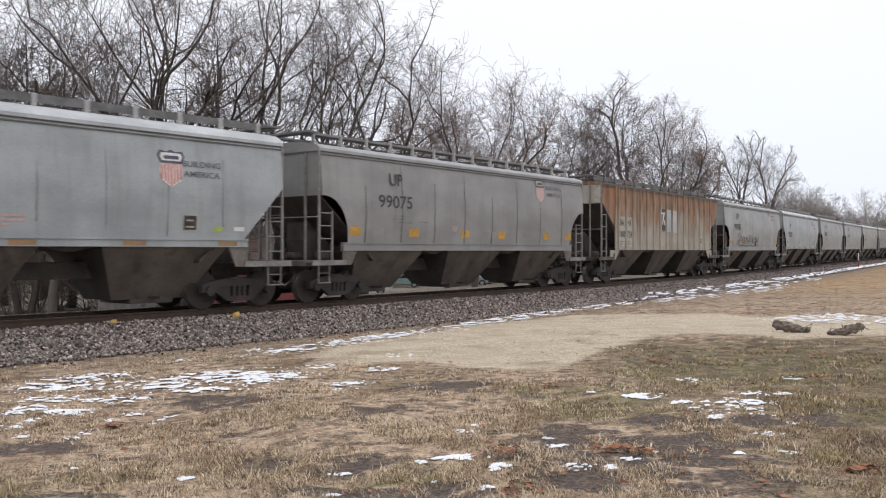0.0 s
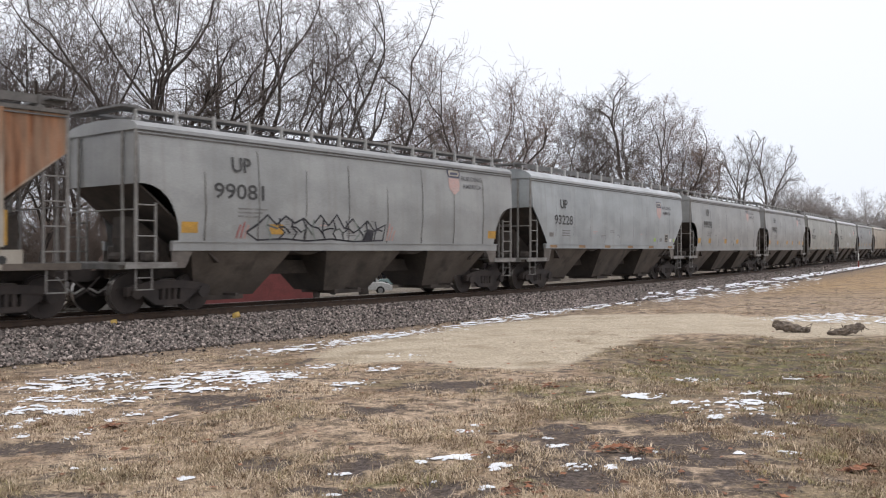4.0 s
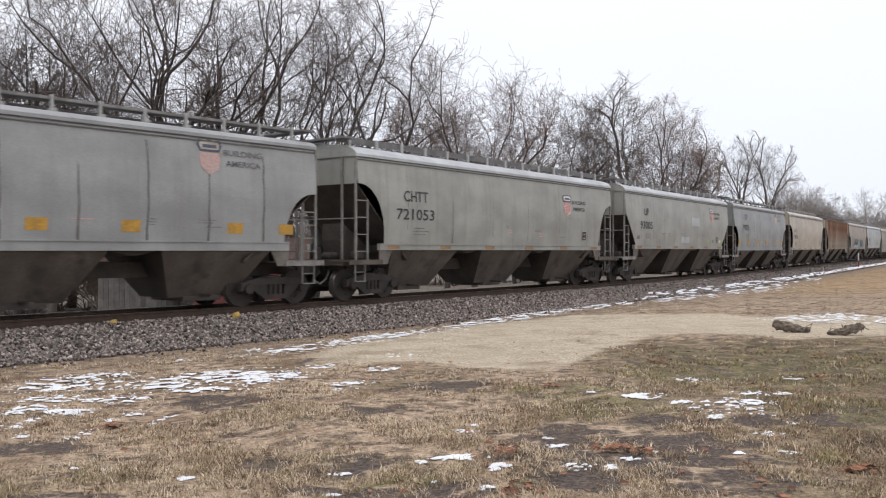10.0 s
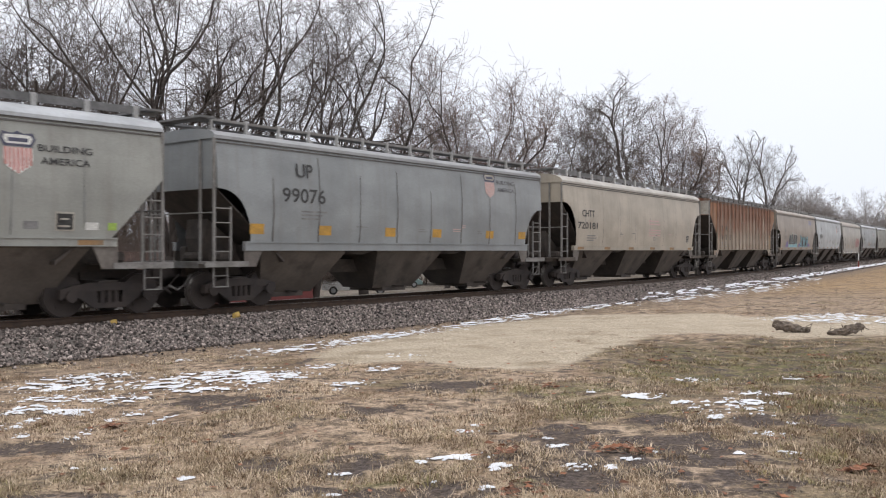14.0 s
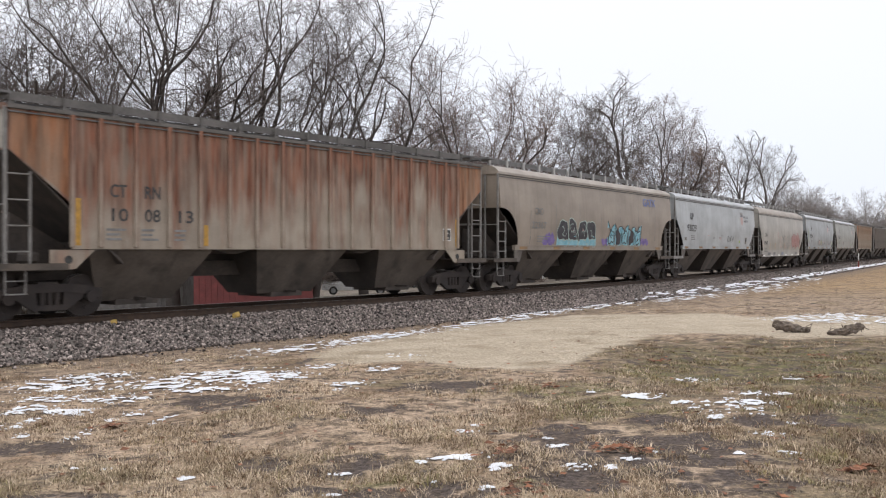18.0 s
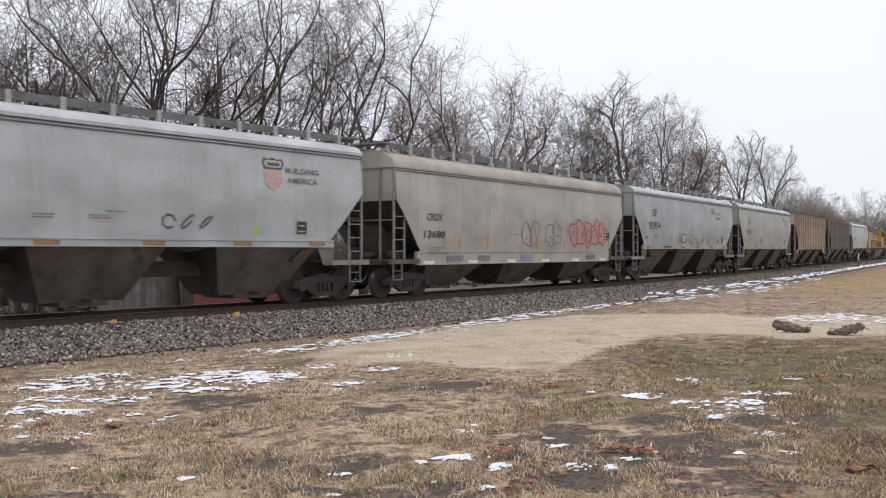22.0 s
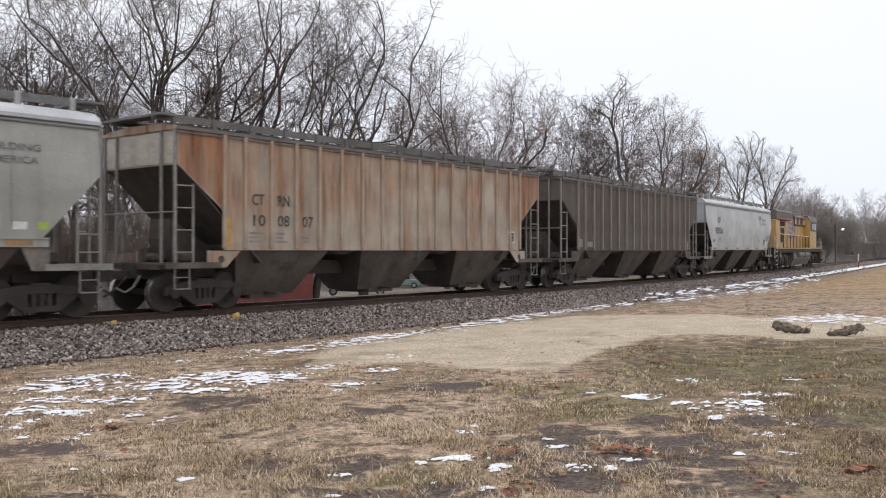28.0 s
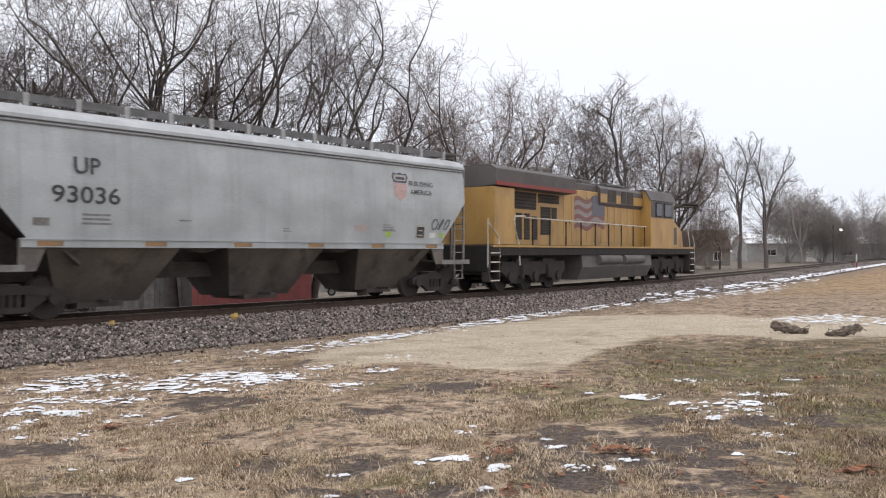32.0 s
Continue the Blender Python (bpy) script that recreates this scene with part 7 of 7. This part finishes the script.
DARK_CAR = mat("dark_blue_car_paint", (0.03, 0.035, 0.05), (0.04, 0.045, 0.06), 2.0, 0.3, bump=0.0)
TYRE = mat("tyre_rubber", (0.02, 0.02, 0.02), (0.03, 0.03, 0.03), 8.0, 0.9)
LAMP_GLOW = bpy.data.materials.new("lamp_glow")
LAMP_GLOW.use_nodes = True
LAMP_GLOW.node_tree.nodes["Principled BSDF"].inputs["Emission Color"].default_value = (1, 0.97, 0.9, 1)
LAMP_GLOW.node_tree.nodes["Principled BSDF"].inputs["Emission Strength"].default_value = 2.5


def spot(px, depth):
    x = px * depth
    return x, depth, float(ground_z(x, depth)[0])


def vehicle(px, depth, turn, paint, label, length=4.7, height=1.45, cabin=((-1.0, 1.3), (-0.55, 0.75)), bed=False):
    """A parked car: lower body, cabin with windows, four wheels, lights."""
    w = tagged(new("parked_car" if not bed else "pickup_truck"), label, "car" if not bed else "truck", "vehicles parked beyond the railway")
    h, wid = length / 2, 0.86
    bm = bmesh.new()
    add_prism(bm, [(-h, 0.35), (-h, 0.72), (-h + 0.25, 0.86), (cabin[0][0] - 0.15, 0.93), (cabin[0][1] + 0.2, 0.93), (h - 0.2, 0.78), (h, 0.60), (h, 0.32)], -wid, wid)
    bmesh.ops.bevel(bm, geom=bm.edges[:], offset=0.04, segments=1, affect="EDGES")
    part("body", bm, paint, w)
    bm = bmesh.new()
    (a, b), (c, d) = cabin
    add_prism(bm, [(a, 0.92), (c, height), (d, height), (b, 0.92)], -wid + 0.10, wid - 0.10)
    part("cabin", bm, paint, w)
    for s in (-1, 1):
        y0, y1 = sorted((s * (wid - 0.098), s * (wid - 0.090)))
        bm = bmesh.new()
        mid = (c + d) / 2
        for p, q in (((a + c) / 2 - 0.02 + 0.1, mid - 0.05), (mid + 0.05, (b + d) / 2 - 0.08)):
            add_prism(bm, [(p - 0.12, 0.97), (p + 0.12, height - 0.1), (q - 0.10, height - 0.1), (q + 0.12, 0.97)], y0, y1)
        part("side_window", bm, DARK_GLASS, w)
        for x in (-h + 0.85, h - 0.9):
            bm = bmesh.new()
            y0, y1 = sorted((s * (wid - 0.2), s * (wid + 0.01)))
            add_disc(bm, x, 0.32, 0.32, y0, y1, 16)
            wheel = part("wheel", bm, TYRE, w)
            bm = bmesh.new()
            y0, y1 = sorted((s * (wid + 0.011), s * (wid + 0.02)))
            add_disc(bm, x, 0.32, 0.19, y0, y1, 12)
            part("rim", bm, SILVER_CAR, wheel)
        part("headlight", boxes((h - 0.06, h + 0.01, min(s * 0.5, s * 0.8), max(s * 0.5, s * 0.8), 0.56, 0.68)), REFLECTOR_WHITE, w)
        part("tail_light", boxes((-h - 0.01, -h + 0.05, min(s * 0.55, s * 0.82), max(s * 0.55, s * 0.82), 0.6, 0.76)), LOGO_RED, w)
    if bed:
        part("bed_cap", boxes((-h + 0.05, a - 0.05, -wid + 0.06, wid - 0.06, 0.9, height - 0.02), bevel=0.03), paint, w)
        part("cap_window", boxes((-h + 0.35, a - 0.3, -wid + 0.045, -wid + 0.058, 1.02, height - 0.18)), DARK_GLASS, w)
    x, y, z = spot(px, depth)
    w.matrix_basis = pose(x, y, z, 0, 0, turn)


vehicle(-0.098, 67, 6, WHITE_CAR, "white pickup truck with a cap over its bed", 5.3, 1.75, ((0.0, 1.7), (0.2, 1.1)), True)
vehicle(-0.049, 92, 4, TEAL_CAR, "teal saloon car parked on the lot")
vehicle(-0.075, 104, 10, DARK_CAR, "dark blue car parked on the lot")
vehicle(0.030, 86, -8, SILVER_CAR, "silver car parked on the lot", 4.5, 1.5)
vehicle(0.068, 88, 5, WHITE_CAR, "white estate car parked on the lot", 4.6, 1.7, ((-1.9, 1.1), (-1.75, 0.5)))
vehicle(0.092, 92, 12, WHITE_CAR, "white hatchback parked on the lot", 4.2, 1.5)


def shed(px, depth, wide, deep, wall_h, roof_h, turn, wall_mat, roof_mat, label, name="shed", boards=0, base=None, window=None, door=None, overhang=0.25):
    """A gabled building with its ridge along x: walls, roof, and boards, window and door where they show."""
    w = tagged(new(name), label, "building")
    a, b = wide / 2, deep / 2
    bm = bmesh.new()
    add_prism_x(bm, [(-b, -0.4), (-b, wall_h), (0, wall_h + roof_h), (b, wall_h), (b, -0.4)], -a, a)
    part("wall", bm, wall_mat, w)
    bm = bmesh.new()
    t = 0.10
    k = overhang * roof_h / b
    add_prism_x(bm, [(-b - overhang, wall_h - k), (-b - overhang, wall_h - k + t), (0, wall_h + roof_h + t), (b + overhang, wall_h - k + t), (b + overhang, wall_h - k), (0, wall_h + roof_h + 0.005)], -a - overhang, a + overhang)
    part("roof", bm, roof_mat, w)
    for i in range(boards):
        x = -a + (i + 0.5) * wide / boards
        part("board", boxes((x - wide / boards * 0.46, x + wide / boards * 0.46, -b - 0.03, -b - 0.005, -0.3, wall_h - 0.02)), wall_mat, w)
    for x0, x1, z0, z1 in (window or ()):
        win = part("window", boxes((x0, x1, -b - 0.08, -b - 0.035, z0, z1)), WHITE_TRIM, w)
        m = (x0 + x1) / 2
        for p, q in ((x0 + 0.1, m - 0.04), (m + 0.04, x1 - 0.1)):
            part("pane", boxes((p, q, -b - 0.088, -b - 0.081, z0 + 0.1, z1 - 0.1)), DARK_GLASS, win)
    for x0, x1, z1 in (door or ()):
        part("door", boxes((x0, x1, -b - 0.07, -b - 0.035, -0.1, z1)), WHITE_TRIM, w)
    x, y, z = spot(px, depth)
    w.matrix_basis = pose(x, y, z if base is None else base, 0, 0, turn)
    return w


shed(-0.213, 47, 6.0, 4.0, 2.3, 1.0, 8, RED_SIDING, BROWN_SHINGLE, "faded red clapboard shed behind the tracks", boards=20)
shed(-0.335, 50, 4.6, 3.5, 2.2, 0.9, 3, GREY_BOARD, BROWN_SHINGLE, "weathered grey board shed behind the tracks", boards=16)
for px in (-0.3135, -0.306):
    x, y, z = spot(px, 46)
    post = tagged(new("white_post"), "white-painted square post beside the sheds", "post", "white posts")
    part("shaft", boxes((-0.07, 0.07, -0.07, 0.07, -0.3, 1.75), bevel=0.01), WHITE_TRIM, post)
    part("cap", boxes((-0.1, 0.1, -0.1, 0.1, 1.75, 1.80)), WHITE_TRIM, post)
    post.matrix_basis = pose(x, y, z)
shed(0.283, 122, 9.5, 7.0, 2.3, 2.5, -4, TAUPE_WALL, BROWN_SHINGLE, "small taupe house with a brown shingle roof", name="house", boards=0, window=((2.5, 3.6, 0.6, 1.9), (-1.6, -0.4, 0.6, 1.9)), door=((-4.2, -3.3, 2.0),))
shed(0.418, 160, 24, 12, 3.2, 1.7, -6, PALE_WALL, SNOW, "long pale metal building with a snow-covered roof", name="long_building", boards=24, window=((-9, -7, 1.0, 2.2), (4, 6, 1.0, 2.2)), door=((-2, 1, 2.7),))


def light_pole(px, depth, height):
    w = tagged(new("light_pole"), "wooden pole with a small lit yard lamp", "pole")
    bm = bmesh.new()
    add_tube(bm, [(0, 0, -0.5), (0.02, 0, height * 0.5), (0.0, 0, height)], 0.09, 8)
    part("pole", bm, BARK, w)
    bm = bmesh.new()
    add_tube(bm, [(0, 0, height - 0.9), (0.6, -0.1, height - 0.55), (1.0, -0.15, height - 0.6)], 0.035, 6)
    part("arm", bm, GALVANISED, w)
    bm = bmesh.new()
    add_tube(bm, [(1.0, -0.15, height - 0.55), (1.0, -0.15, height - 0.75)], 0.14, 10)
    part("lamp_head", bm, LAMP_GLOW, w, "lit lamp")
    x, y, z = spot(px, depth)
    w.matrix_basis = pose(x, y, z)


light_pole(0.448, 120, 5.5)

# ---- marker post, clods, odd stones, dead leaves ----
marker = tagged(new("marker_post"), "slim marker post, white above and red below", "post")
part("lower_shaft", boxes((-0.05, 0.05, -0.05, 0.05, -0.2, 0.85)), LOCO_RED, marker)
part("upper_shaft", boxes((-0.05, 0.05, -0.05, 0.05, 0.85, 1.65), bevel=0.01), WHITE_TRIM, marker)
mx, my, mz = spot(0.4745, 93)
marker.matrix_basis = pose(mx, my, mz)

CLOD = mat("muddy_root_clod", (0.19, 0.155, 0.125), (0.10, 0.08, 0.066), 8.0, 0.95, grain=30, grain_amount=0.4, bump=0.8, third=(0.25, 0.22, 0.19), third_scale=6.0)


def clod(x, y, parts, turn, label, seed):
    """A torn-up lump of soil and roots, built of several rough lobes."""
    bm = bmesh.new()
    rng = random.Random(seed)
    for px, pz, rx, rz in parts:
        made = bmesh.ops.create_icosphere(bm, subdivisions=3, radius=1.0)["verts"]
        o = Vector((rng.uniform(0, 50), rng.uniform(0, 50), rng.uniform(0, 50)))
        for v in made:
            k = 1 + 0.45 * noise.noise(v.co * 1.8 + o) + 0.25 * noise.noise(v.co * 5 + o)
            v.co = Vector((px + v.co.x * rx * k, v.co.y * rx * 0.6 * k, pz + v.co.z * rz * k))
    for _ in range(6):
        a = rng.uniform(-0.38, 0.38)
        z = rng.uniform(0.05, 0.18)
        add_tube(bm, [(a, -0.05, z), (a + rng.uniform(-0.12, 0.12), -0.16, z + rng.uniform(-0.04, 0.10)), (a + rng.uniform(-0.2, 0.2), -0.24, z + rng.uniform(-0.1, 0.08))], 0.008, 5)
    me = bm_mesh("dirt_clod", bm, CLOD)
    tagged(put("dirt_clod", me, at=pose(x, y, float(ground_z(x, y)[0]), 0, 0, turn)), label, "clod", "clods on the dirt pad")


clod(7.5, 18.9, ((-0.28, 0.17, 0.13, 0.10), (-0.12, 0.13, 0.16, 0.10), (0.08, 0.09, 0.18, 0.09), (0.28, 0.06, 0.16, 0.06)), 4, "dark muddy clod of roots lying on the dirt pad", 4)
clod(8.42, 18.3, ((0.26, 0.18, 0.11, 0.09), (0.12, 0.13, 0.15, 0.10), (-0.08, 0.08, 0.16, 0.07), (-0.25, 0.05, 0.12, 0.05)), -6, "smaller dark muddy clod beside the other one", 8)
YELLOW_STONE = mat("yellow_ochre_stone", (0.50, 0.37, 0.10), (0.42, 0.26, 0.09), 20.0, 0.9)
for x, y, z, k in ((-5.05, 21.4, -0.27, 0.10), (-7.22, 19.25, -0.38, 0.075)):
    bm = bmesh.new()
    made = bmesh.ops.create_icosphere(bm, subdivisions=2, radius=k)["verts"]
    for v in made:
        v.co *= 1 + 0.5 * noise.noise(v.co * 20)
    s, w = along_across(x, y)
    zz = float(np.interp(w[0], [-4.8, -3.1, -1.9, -1.5], [-0.62, -0.58, -0.24, -0.19])) + k * 0.6
    tagged(put("yellow_stone", bm_mesh("yellow_stone", bm, YELLOW_STONE), at=pose(x, y, zz)), "single ochre-yellow stone among the grey ballast", "stone", "odd stones on the ballast")


def leaf_litter():
    rng = np.random.default_rng(31)
    n = 900
    depth = 5.2 * (24 / 5.2) ** rng.random(n)
    x = rng.uniform(-0.52, 0.52, n) * depth
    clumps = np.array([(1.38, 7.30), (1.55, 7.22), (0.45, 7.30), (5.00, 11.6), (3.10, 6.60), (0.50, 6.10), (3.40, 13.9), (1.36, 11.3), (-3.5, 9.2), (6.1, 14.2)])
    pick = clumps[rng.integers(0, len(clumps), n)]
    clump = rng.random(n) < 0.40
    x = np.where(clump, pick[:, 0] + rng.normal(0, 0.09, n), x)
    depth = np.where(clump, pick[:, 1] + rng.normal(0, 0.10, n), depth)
    k = rng.uniform(0.018, 0.05, n)
    a = rng.uniform(0, 6.283, n)
    z = ground_z(x, depth) + 0.012 + np.where(clump, 0.03 * rng.random(n), 0)
    v = []
    for dx, dy, dz in ((-1, 0, 0.1), (-0.3, 0.5, 0.35), (1, 0.1, 0.15), (0.1, -0.55, 0.05)):
        v.append(np.stack([x + k * (dx * np.cos(a) - dy * np.sin(a)), depth + k * (dx * np.sin(a) + dy * np.cos(a)), z + k * dz * rng.uniform(0.3, 1.8, n)], 1))
    v = np.stack(v, 1).reshape(-1, 3)
    tagged(put("fallen_leaves", mesh_from("fallen_leaves", v, np.arange(n * 4).reshape(-1, 4).tolist(), LITTER)), "scattered curled brown fallen leaves", "leaves", kind="stuff")


LITTER = mat("fallen_leaf", (0.27, 0.115, 0.06), (0.19, 0.09, 0.055), 3.0, 0.85, bump=0.0, island=0.5)
leaf_litter()


# ---- motion: the train rolls past at an even speed, its wheels turn ----
def motions():
    for w, middle, reach in TRAIN:
        rows = []
        for i in range(33):
            t = float(i)
            s = middle - SPEED * (t - 16.0)
            a, b = (Vector([float(c) for c in on_track(s + d)]) for d in (-reach, reach))
            m = (a + b) / 2
            d = b - a
            rows.append((t, pose(m.x, m.y, m.z, 0, -math.degrees(math.atan2(d.z, math.hypot(d.x, d.y))), math.degrees(math.atan2(d.y, d.x)))))
        walk(w, rows)
    for ws, dx, z in WHEELSETS:
        walk(ws, [(i / 15.0, pose(dx, 0, z, 0, -83.3 * i, 0)) for i in range(481)])


motions()
